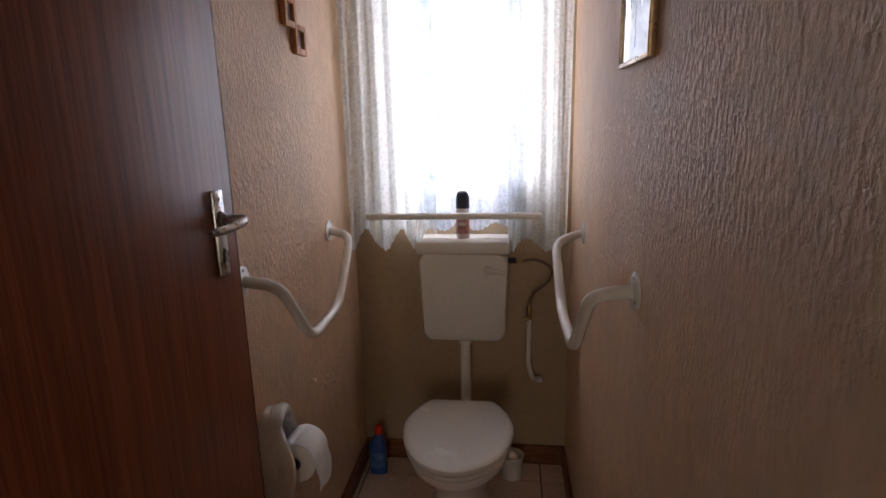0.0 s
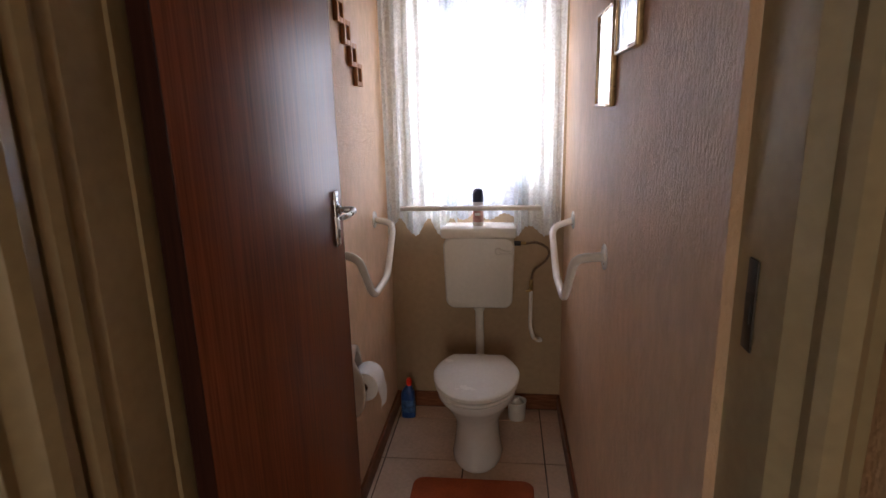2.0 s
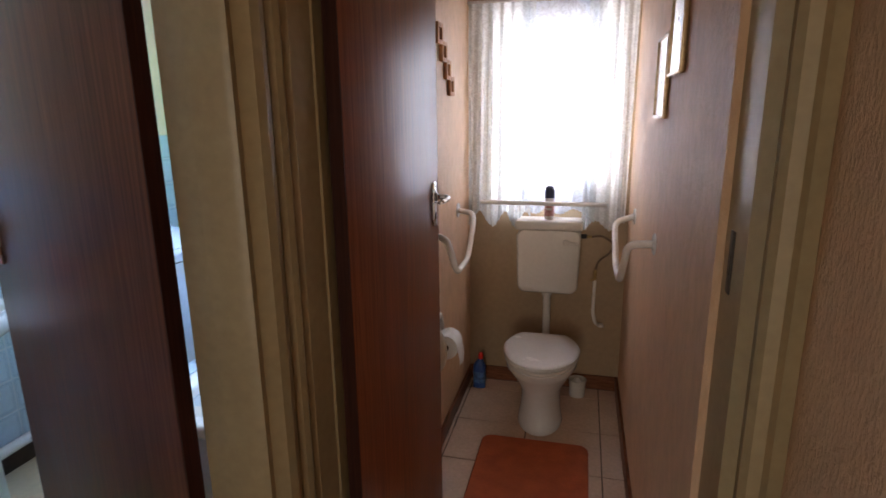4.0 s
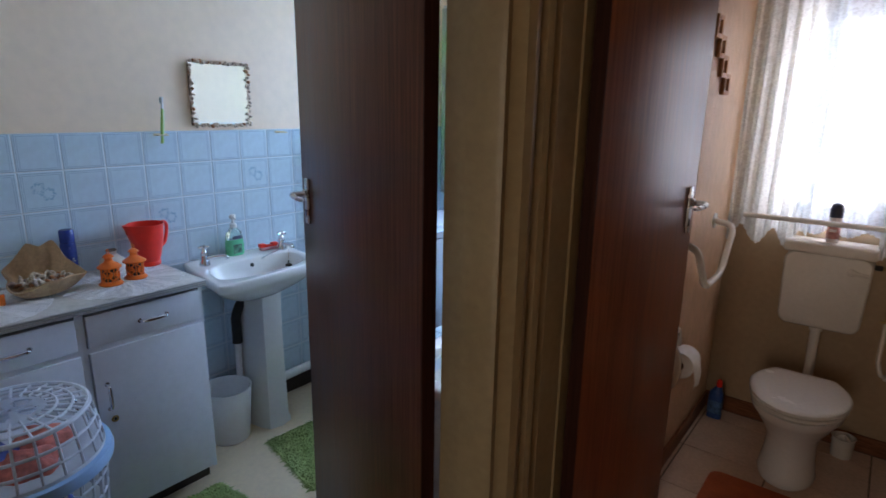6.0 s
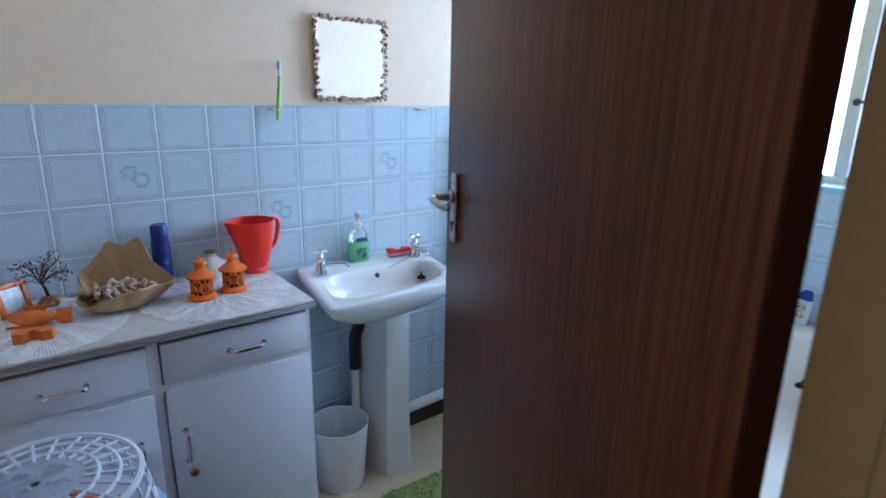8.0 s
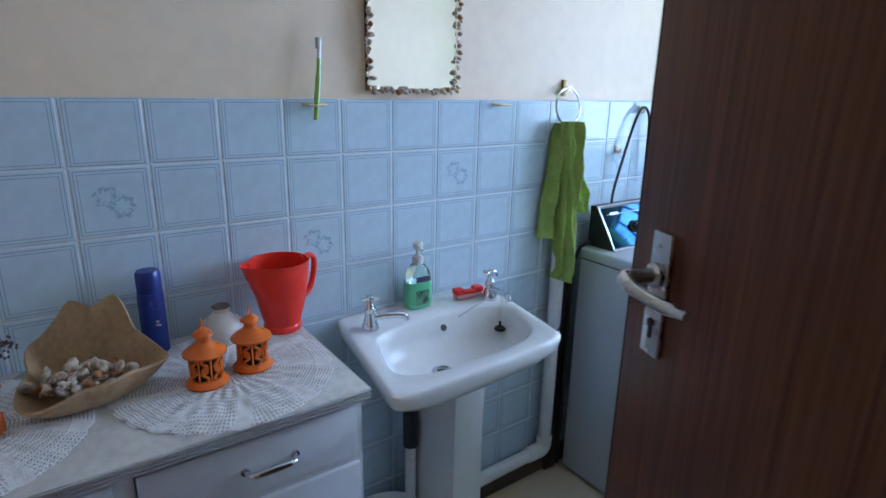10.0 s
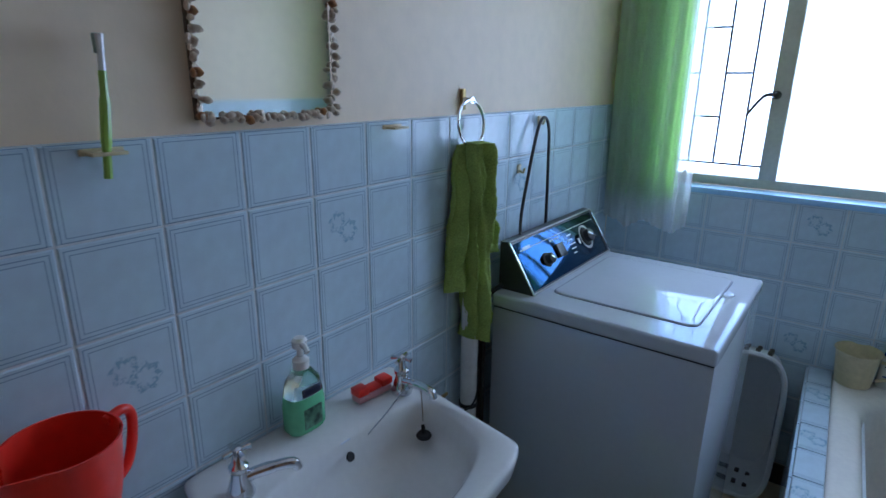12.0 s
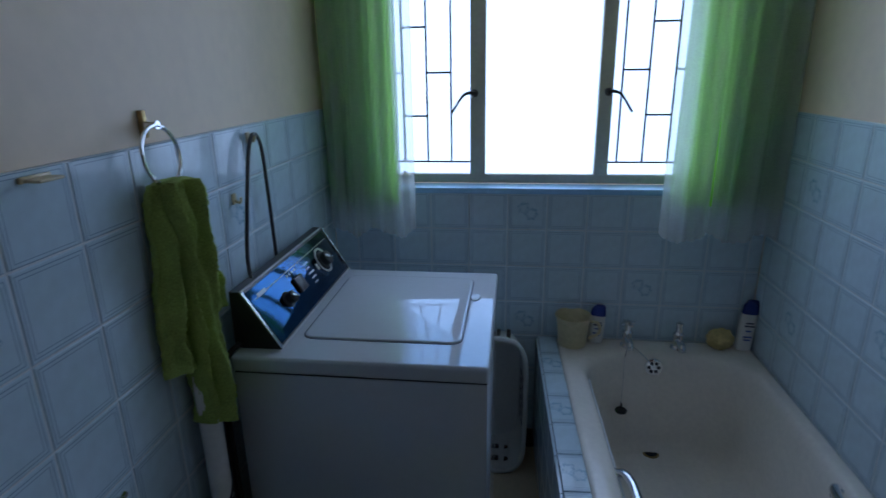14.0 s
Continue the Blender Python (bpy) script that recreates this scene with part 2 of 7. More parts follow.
def cloth(name, color, holes, glow=0.6, lace=0.0, lace_scale=70.0, thread=0.055):
    """Thin fabric: part light passes, part shows through; lace leaves a net between its motifs."""
    m = bpy.data.materials.new(name)
    m.use_nodes = True
    nt = m.node_tree
    nt.nodes.remove(nt.nodes["Principled BSDF"])
    out = nt.nodes["Material Output"]
    df = node(m, "ShaderNodeBsdfDiffuse", Color=(*color, 1))
    tl = node(m, "ShaderNodeBsdfTranslucent", Color=(*color, 1))
    tr = node(m, "ShaderNodeBsdfTransparent")
    a = node(m, "ShaderNodeMixShader", Fac=glow)
    nt.links.new(df.outputs[0], a.inputs[1])
    nt.links.new(tl.outputs[0], a.inputs[2])
    b = node(m, "ShaderNodeMixShader", Fac=holes)
    nt.links.new(a.outputs[0], b.inputs[1])
    nt.links.new(tr.outputs[0], b.inputs[2])
    nt.links.new(b.outputs[0], out.inputs["Surface"])
    tc = node(m, "ShaderNodeTexCoord")
    if lace:
        w = node(m, "ShaderNodeTexNoise", Scale=lace_scale * 0.35, Detail=2.0, Distortion=2.2)
        nt.links.new(tc.outputs["Object"], w.inputs["Vector"])
        e = math_node(m, "ABSOLUTE", math_node(m, "SUBTRACT", w.outputs["Fac"], 0.5))
        r = node(m, "ShaderNodeMapRange", **{"From Min": thread * 0.3, "From Max": thread, "To Min": holes - lace, "To Max": holes})
        nt.links.new(math_node(m, "MULTIPLY", e, 1.0), r.inputs["Value"])
        nt.links.new(r.outputs["Result"], b.inputs["Fac"])
    else:
        w = node(m, "ShaderNodeTexNoise", Scale=420.0, Detail=1.0)
        nt.links.new(tc.outputs["Object"], w.inputs["Vector"])
        r = node(m, "ShaderNodeMapRange", **{"From Min": 0.3, "From Max": 0.7, "To Min": holes * 0.85, "To Max": min(1, holes * 1.15)})
        nt.links.new(w.outputs["Fac"], r.inputs["Value"])
        nt.links.new(r.outputs["Result"], b.inputs["Fac"])
    return m


def glass(name, color, rough, bump=0.0, bump_scale=60.0):
    m = bpy.data.materials.new(name)
    m.use_nodes = True
    nt = m.node_tree
    b = nt.nodes["Principled BSDF"]
    b.inputs["Base Color"].default_value = (*color, 1)
    b.inputs["Transmission Weight"].default_value = 1.0
    b.inputs["Roughness"].default_value = rough
    b.inputs["IOR"].default_value = 1.45
    if bump:
        tc = node(m, "ShaderNodeTexCoord")
        v = node(m, "ShaderNodeTexVoronoi", Scale=bump_scale)
        nt.links.new(tc.outputs["Object"], v.inputs["Vector"])
        bp = node(m, "ShaderNodeBump", Strength=bump, Distance=0.002)
        nt.links.new(v.outputs["Distance"], bp.inputs["Height"])
        nt.links.new(bp.outputs["Normal"], b.inputs["Normal"])
    return m


M = {}
M["rustic"] = wall_texture("rustic_beige_paint", (0.67, 0.46, 0.30), 0.0040)
M["cream"] = make("cream_wall_paint", (0.88, 0.70, 0.51), 0.55, vary=0.04, scale=2, grain=25, bump=0.12, bump_scale=120)
# Window wall's beige is lowered to carry the shade below the window.
M["wcback"] = make("beige_paint_shaded", (0.42, 0.305, 0.185), 0.5, vary=0.07, scale=3, grain=40, bump=0.15, bump_scale=90)
M["ceiling"] = make("white_ceiling_paint", (0.80, 0.79, 0.76), 0.7, vary=0.03, scale=2, grain=20)
M["grout"] = make("grey_white_grout", (0.66, 0.69, 0.70), 0.8, vary=0.10, scale=8, grain=90, bump=0.3, bump_scale=300)
TILE, LINE, FLOWER = (0.56, 0.69, 0.76), (0.22, 0.34, 0.45), (0.12, 0.32, 0.47)
M["tile"] = tile_material("pale_blue_glazed_tile", TILE, LINE)
M["tile_flower"] = tile_material("pale_blue_glazed_flower_tile", TILE, LINE, FLOWER)
M["steel_frame"] = make("buff_painted_steel", (0.33, 0.268, 0.155), 0.35, vary=0.10, scale=5, grain=50, bump=0.08, bump_scale=60)
M["door"] = wood("dark_red_brown_door_veneer", (0.180, 0.052, 0.025), (0.285, 0.092, 0.043), 0.34, across=100.0, along=2.0)
M["door_bath"] = wood("dark_brown_door_veneer", (0.104, 0.038, 0.020), (0.180, 0.072, 0.038), 0.34, across=100.0, along=2.0)
M["door_edge"] = wood("dark_door_lipping", (0.030, 0.009, 0.006), (0.05, 0.016, 0.010), 0.5)
M["chrome"] = make("chrome", (0.72, 0.73, 0.75), 0.10, 1.0, vary=0.05, scale=20)
M["satin"] = make("satin_aluminium", (0.55, 0.55, 0.55), 0.28, 1.0, vary=0.08, scale=30, grain=200)
M["strip"] = make("grey_edge_strip", (0.40, 0.40, 0.39), 0.35, 0.0, vary=0.10, scale=12, grain=90)
M["porcelain"] = make("white_glazed_porcelain", (0.78, 0.78, 0.76), 0.08, vary=0.03, scale=3)
M["bathenamel"] = make("cream_bath_enamel", (0.87, 0.81, 0.72), 0.14, vary=0.05, scale=4)
M["plastic_white"] = make("white_plastic", (0.76, 0.75, 0.71), 0.25, vary=0.04, scale=5)
M["white_pipe"] = make("white_painted_tube", (0.84, 0.83, 0.80), 0.22, vary=0.05, scale=12)
# White enamel; the blue specular tint colours its window reflection like sky.
M["enamel"] = make("white_enamel_sky_sheen", (0.60, 0.63, 0.67), 0.035, vary=0.02, scale=4)
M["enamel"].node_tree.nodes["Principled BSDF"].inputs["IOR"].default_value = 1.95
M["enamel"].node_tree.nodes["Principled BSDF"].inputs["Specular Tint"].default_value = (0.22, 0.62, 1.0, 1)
M["cabinet"] = make("white_painted_cabinet", (0.70, 0.72, 0.75), 0.35, vary=0.04, scale=4, grain=40, bump=0.06, bump_scale=60)
M["counter"] = make("mottled_grey_laminate", (0.60, 0.575, 0.53), 0.30, vary=0.12, scale=14, grain=60)
M["black"] = make("black_plastic", (0.018, 0.018, 0.02), 0.35, vary=0.2, scale=20)
# Black panel; its blue metal colour paints in the reflected sky.
M["panel"] = make("black_panel_sky_sheen", (0.022, 0.085, 0.19), 0.07, 1.0, vary=0.1, scale=5)
M["vinyl"] = make("cream_vinyl_floor", (0.80, 0.66, 0.46), 0.35, vary=0.06, scale=4, grain=40, bump=0.08, bump_scale=50)
M["floor_tile"] = make("beige_ceramic_floor_tile", (0.66, 0.50, 0.385), 0.22, vary=0.10, scale=7, grain=60, bump=0.05, bump_scale=40)
M["dark_grout"] = make("dark_grout", (0.10, 0.075, 0.055), 0.9, vary=0.25, scale=30)
M["skirting_wc"] = wood("red_brown_skirting", (0.21, 0.078, 0.038), (0.28, 0.112, 0.055), 0.4, across=8.0, along=60.0)
M["skirting"] = make("dark_brown_skirting", (0.055, 0.032, 0.022), 0.4, vary=0.2, scale=20)
M["passage_floor"] = make("brown_passage_floor", (0.22, 0.15, 0.10), 0.4, vary=0.15, scale=6)
M["lace"] = cloth("white_lace", (0.90, 0.96, 0.98), 0.27, 0.34, 0.13, 56.0, 0.10)
M["sheer"] = cloth("white_sheer", (0.86, 0.88, 0.86), 0.50, 0.46)
M["wc_sheer"] = cloth("white_net", (0.82, 0.90, 1.0), 0.19, 0.12, 0.18, 56.0, 0.10)
M["green_curtain"] = cloth("green_curtain_fabric", (0.30, 0.63, 0.10), 0.10, 0.72)
M["window_glass"] = glass("obscure_window_glass", (0.96, 0.98, 1.0), 0.05, 0.4, 90.0)
M["window_frame"] = make("cream_painted_window_steel", (0.60, 0.56, 0.46), 0.4, vary=0.08, scale=9)
M["wc_frame"] = make("white_painted_window_steel", (0.74, 0.74, 0.72), 0.4, vary=0.06, scale=9)
M["iron"] = make("dark_iron", (0.05, 0.045, 0.04), 0.45, 0.6, vary=0.2, scale=30)
M["mirror"] = make("mirror_silver", (0.86, 0.89, 0.86), 0.012, 1.0, vary=0.01, scale=2)
M["green_towel"] = make("olive_green_terry", (0.34, 0.46, 0.11), 0.95, vary=0.28, scale=14, grain=260, bump=1.0, bump_scale=330)
M["green_rug"] = make("green_shaggy_rug", (0.40, 0.50, 0.19), 0.95, vary=0.30, scale=18, grain=200, bump=1.0, bump_scale=240)
M["orange_mat"] = make("orange_bath_mat", (0.46, 0.105, 0.035), 0.95, vary=0.20, scale=14, grain=230, bump=1.0, bump_scale=260)
M["orange"] = make("orange_painted_metal", (0.84, 0.165, 0.012), 0.3, vary=0.08, scale=20)
M["orange_wax"] = make("orange_wax", (0.82, 0.20, 0.030), 0.4, vary=0.12, scale=20)
M["red_plastic"] = make("red_plastic", (0.90, 0.036, 0.020), 0.30, vary=0.06, scale=8)
M["blue_plastic"] = make("dark_blue_plastic", (0.025, 0.05, 0.27), 0.25, vary=0.12, scale=20)
M["blue_bottle"] = make("blue_bottle_plastic", (0.03, 0.10, 0.36), 0.3, vary=0.15, scale=30)
M["label"] = make("pale_label", (0.62, 0.68, 0.78), 0.4, vary=0.10, scale=30)
M["label_dark"] = make("dark_print", (0.04, 0.05, 0.09), 0.4, vary=0.2, scale=40)
M["navy"] = make("navy_cap", (0.015, 0.02, 0.055), 0.3, vary=0.15, scale=20)
M["can"] = make("white_can_print", (0.68, 0.64, 0.62), 0.25, vary=0.05, scale=30)
M["can_red"] = make("red_can_print", (0.46, 0.22, 0.20), 0.3, vary=0.25, scale=60)
M["soap_liquid"] = make("green_liquid_soap", (0.16, 0.58, 0.30), 0.10, vary=0.08, scale=12)
M["soap_clear"] = glass("clear_green_plastic", (0.80, 0.95, 0.88), 0.08)
M["shell_bowl"] = make("tan_hide_bowl", (0.46, 0.30, 0.16), 0.55, vary=0.18, scale=12, grain=90, bump=0.35, bump_scale=120)
M["shell_a"] = make("pale_seashell", (0.52, 0.37, 0.24), 0.35, vary=0.45, scale=75, color2=(0.88, 0.78, 0.64), bump=0.3, bump_scale=200)
M["shell_b"] = make("brown_seashell", (0.36, 0.13, 0.05), 0.35, vary=0.35, scale=70, color2=(0.66, 0.32, 0.14), bump=0.3, bump_scale=200)
M["shell_c"] = make("pink_grey_seashell", (0.26, 0.19, 0.17), 0.35, vary=0.3, scale=70, color2=(0.60, 0.48, 0.40), bump=0.3, bump_scale=200)
M["basket"] = make("pale_blue_white_plastic", (0.70, 0.76, 0.84), 0.3, vary=0.03, scale=5)
M["basket_blue"] = make("light_blue_plastic", (0.36, 0.58, 0.86), 0.3, vary=0.05, scale=5)
M["laundry_red"] = make("faded_red_cloth", (0.62, 0.20, 0.16), 0.9, vary=0.3, scale=20, bump=0.5, bump_scale=90)
M["laundry_blue"] = make("blue_cloth", (0.10, 0.14, 0.42), 0.9, vary=0.3, scale=20, bump=0.5, bump_scale=90)
M["laundry_lilac"] = make("lilac_cloth", (0.52, 0.46, 0.64), 0.9, vary=0.3, scale=20, bump=0.5, bump_scale=90)
M["laundry_teal"] = make("teal_cloth", (0.16, 0.42, 0.45), 0.9, vary=0.3, scale=20, bump=0.5, bump_scale=90)
M["paper"] = make("white_tissue_paper", (0.82, 0.81, 0.79), 0.9, vary=0.03, scale=30, bump=0.3, bump_scale=120)
M["cardboard"] = make("brown_cardboard", (0.20, 0.13, 0.08), 0.9, vary=0.2, scale=30)
M["light_wood"] = wood("orange_brown_wood", (0.42, 0.17, 0.06), (0.58, 0.27, 0.10), 0.4, across=30.0, along=6.0)
M["gilt"] = make("gilt_brown_moulding", (0.46, 0.32, 0.17), 0.30, 0.5, vary=0.3, scale=40)
M["picture"] = make("pale_print_behind_glass", (0.76, 0.79, 0.78), 0.10, vary=0.14, scale=22, grain=90, color2=(0.90, 0.92, 0.92), coat=1.0)
M["picture"].node_tree.nodes["Principled BSDF"].inputs["Coat IOR"].default_value = 1.8
M["picture_ink"] = make("blue_grey_ink", (0.58, 0.66, 0.70), 0.3, vary=0.2, scale=40)
M["copper"] = make("dark_copper_wire", (0.16, 0.09, 0.07), 0.4, 0.7, vary=0.2, scale=60)
M["beads"] = make("grey_purple_beads", (0.13, 0.09, 0.10), 0.3, vary=0.3, scale=90)
M["cream_plastic"] = make("cream_plastic", (0.66, 0.56, 0.34), 0.35, vary=0.08, scale=15)
M["lime"] = make("lime_plastic", (0.33, 0.55, 0.10), 0.3, vary=0.1, scale=20)
M["bristle"] = make("green_white_bristles", (0.30, 0.42, 0.36), 0.8, vary=0.3, scale=200)
M["sponge"] = make("yellow_sponge", (0.62, 0.50, 0.22), 0.9, vary=0.2, scale=40, bump=1.0, bump_scale=150)
M["brass"] = make("aged_brass", (0.42, 0.30, 0.13), 0.35, 1.0, vary=0.2, scale=40)
M["braid"] = make("braided_brown_hose", (0.20, 0.14, 0.09), 0.4, 0.5, vary=0.45, scale=160, grain=500, bump=0.6, bump_scale=500)
M["rubber"] = make("black_rubber", (0.02, 0.02, 0.02), 0.7, vary=0.2, scale=30)
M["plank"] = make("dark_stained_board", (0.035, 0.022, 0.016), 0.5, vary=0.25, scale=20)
M["shell_d"] = make("beige_seashell", (0.78, 0.56, 0.41), 0.4, vary=0.3, scale=60, color2=(0.92, 0.80, 0.65), bump=0.3, bump_scale=200)

# ---- the plan ----
XW = -2.70           # bathroom west wall, face of the tiles
YN = 2.137           # bathroom north wall, face of the tiles
XE = -1.04           # bathroom east wall along the bath
YS = -1.05           # bathroom south wall
WXL, WXR, WYN = -0.82, 0.045, 2.12   # toilet room
CEIL = 2.55
PITCH = 0.152


def slab(name, *boxes, material, label, category="wall"):
    return solid(name, join(*[box(*b) for b in boxes]), material, label, category, kind="structure")


wall_west = slab("wall_west", (XW - 0.20, XW - 0.008, YS - 0.1, 2.42, 0, CEIL), material=M["cream"], label="cream painted wall above pale blue tiles")
# north wall with both windows cut out of it
BW = (-2.50, -1.26, 1.15, 2.10)
WW = (-0.600, -0.108, 1.105, 2.035)
wall_north = slab(
    "wall_north",
    (XW - 0.008, BW[0], YN + 0.008, 2.42, 0, CEIL), (BW[0], BW[1], YN + 0.008, 2.42, 0, BW[2]), (BW[0], BW[1], YN + 0.008, 2.42, BW[3], CEIL),
    (BW[1], XE - 0.008, YN + 0.008, 2.42, 0, CEIL),
    material=M["cream"], label="cream painted window wall above pale blue tiles")
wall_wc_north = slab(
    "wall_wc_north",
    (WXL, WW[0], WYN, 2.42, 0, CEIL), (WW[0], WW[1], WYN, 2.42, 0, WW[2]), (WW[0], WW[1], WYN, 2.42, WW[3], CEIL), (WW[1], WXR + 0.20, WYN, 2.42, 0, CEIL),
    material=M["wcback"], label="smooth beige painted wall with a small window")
wall_east = slab("wall_east", (XE + 0.008, -0.93, 0.42, 2.42, 0, CEIL), material=M["cream"], label="cream painted wall above pale blue tiles")
wall_wc_west = slab("wall_wc_west", (-0.93, WXL, 0.42, 2.42, 0, CEIL), (-0.905, WXL, 0.0, 0.42, 0, CEIL), material=M["rustic"], label="beige wall with streaky rustic plaster")
wall_wc_east = slab("wall_wc_east", (WXR, WXR + 0.20, 0.125, WYN, 0, CEIL), material=M["rustic"], label="beige wall with streaky rustic plaster")
wall_door_head = slab("wall_door_head", (-0.82, 0.16, 0.0, 0.125, 2.06, CEIL), (-0.905, -0.82, -0.97, -0.02, 2.06, CEIL), material=M["rustic"], label="plastered wall over the door frames")
wall_passage_west = slab("wall_passage_west", (-0.905, -0.82, -3.0, -0.97, 0, CEIL), material=M["rustic"], label="beige streaky passage wall beside the bathroom door")
wall_passage_east = slab("wall_passage_east", (0.165, 0.36, -3.0, 0.125, 0, CEIL), material=M["rustic"], label="beige streaky passage wall")
# Unseen end wall; its opening is made up to hold the passage fill.
wall_passage_south = slab("wall_passage_south", (-0.905, -0.75, -3.2, -3.0, 0, CEIL), (0.05, 0.36, -3.2, -3.0, 0, CEIL), (-0.75, 0.05, -3.2, -3.0, 2.05, CEIL), material=M["rustic"], label="beige passage wall with an open doorway")
wall_south = slab("wall_south", (XW - 0.008, -0.905, YS - 0.2, YS - 0.008, 0, CEIL), material=M["cream"], label="cream painted wall")
ceiling = slab("ceiling", (XW - 0.2, 0.36, -3.2, 2.42, CEIL, CEIL + 0.12), material=M["ceiling"], label="white painted ceiling", category="ceiling")
floor_bath = slab("floor_bathroom", (XW - 0.008, -0.86, YS - 0.1, YN, -0.1, 0.0), material=M["vinyl"], label="cream vinyl bathroom floor", category="floor")
floor_wc = slab("floor_toilet", (WXL, WXR, 0.06, WYN, -0.1, -0.006), material=M["dark_grout"], label="beige ceramic tiles with dark joints", category="floor")
floor_passage = slab("floor_passage", (-0.86, 0.36, -3.2, 0.06, -0.1, 0.0), material=M["passage_floor"], label="brown passage floor", category="floor")
ground = solid("ground", box(-60, 60, -60, 60, -0.35, -0.25), make("dry_garden_ground", (0.22, 0.19, 0.12), 0.9, vary=0.3, scale=2, grain=15), "dry sandy ground round the house", "ground", kind="structure")

skirt = slab("baseboard_bathroom", (XW, XW + 0.012, YS, YN, 0.0, 0.085), (XW, XE, YN - 0.012, YN, 0.0, 0.085), material=M["skirting"], label="dark brown skirting", category="baseboard")
skirt_wc = solid("baseboard_toilet", join(
    box(WXL, WXL + 0.014, 0.14, WYN - 0.014, 0.0, 0.085, 0.004), box(WXR - 0.014, WXR, 0.14, WYN - 0.014, 0.0, 0.085, 0.004), box(WXL, WXR, WYN - 0.014, WYN, 0.0, 0.085, 0.004)),
    M["skirting_wc"], "red-brown wooden skirting", "baseboard", kind="structure")


# ---- door frames and doors ----


def profile_frame(name, label, poly, head):
    """Pressed-steel frame: an upright of stepped section on each side and a head."""
    t = thing(name, (0, 0, 0), label, "door frame", kind="structure")
    for p in poly:
        part("jamb", prism(p, 0.0, 2.06), M["steel_frame"], t, sharp=25)
    part("head", head, M["steel_frame"], t)
    return t


wc_left = [(-0.772, -0.045), (-0.758, -0.048), (-0.748, -0.040), (-0.744, -0.024), (-0.750, -0.010), (-0.762, -0.004), (-0.760, 0.006), (-0.748, 0.014), (-0.746, 0.06), (-0.746, 0.100), (-0.742, 0.104), (-0.742, 0.150), (-0.819, 0.150), (-0.819, -0.02)]
wc_right = [(0.164, -0.010), (0.135, -0.012), (0.130, -0.040), (0.114, -0.054), (0.094, -0.052), (0.084, -0.038), (0.085, -0.018), (0.076, -0.008), (0.065, 0.002), (0.062, 0.030), (0.061, 0.132), (0.046, 0.140), (0.046, 0.150), (0.164, 0.150)]
frame_wc = profile_frame("door_frame_1", "buff painted steel door frame of the toilet", [wc_left, wc_right], box(-0.742, 0.062, -0.02, 0.15, 2.03, 2.07, 0.004))
bath_n = [(-0.772, -0.024), (-0.772, -0.052), (-0.752, -0.062), (-0.746, -0.085), (-0.752, -0.105), (-0.768, -0.115), (-0.775, -0.125), (-0.772, -0.143), (-0.785, -0.149), (-0.852, -0.152), (-0.856, -0.140), (-0.912, -0.140), (-0.914, -0.118), (-0.914, -0.085), (-0.914, -0.024)]
bath_s = [(x, -1.105 - y) for x, y in bath_n][::-1]
frame_bath = profile_frame("door_frame_2", "buff painted steel door frame of the bathroom", [bath_n, bath_s], box(-0.904, -0.75, -0.955, -0.149, 2.03, 2.07, 0.004))
strike = solid("strike_plate", join(box(0.0590, 0.0618, 0.062, 0.088, 1.250, 1.366, 0.001), box(0.0575, 0.0592, 0.068, 0.081, 1.286, 1.322)), M["iron"], "worn dark metal strike plate in the door frame", "strike plate")


TH = 0.034


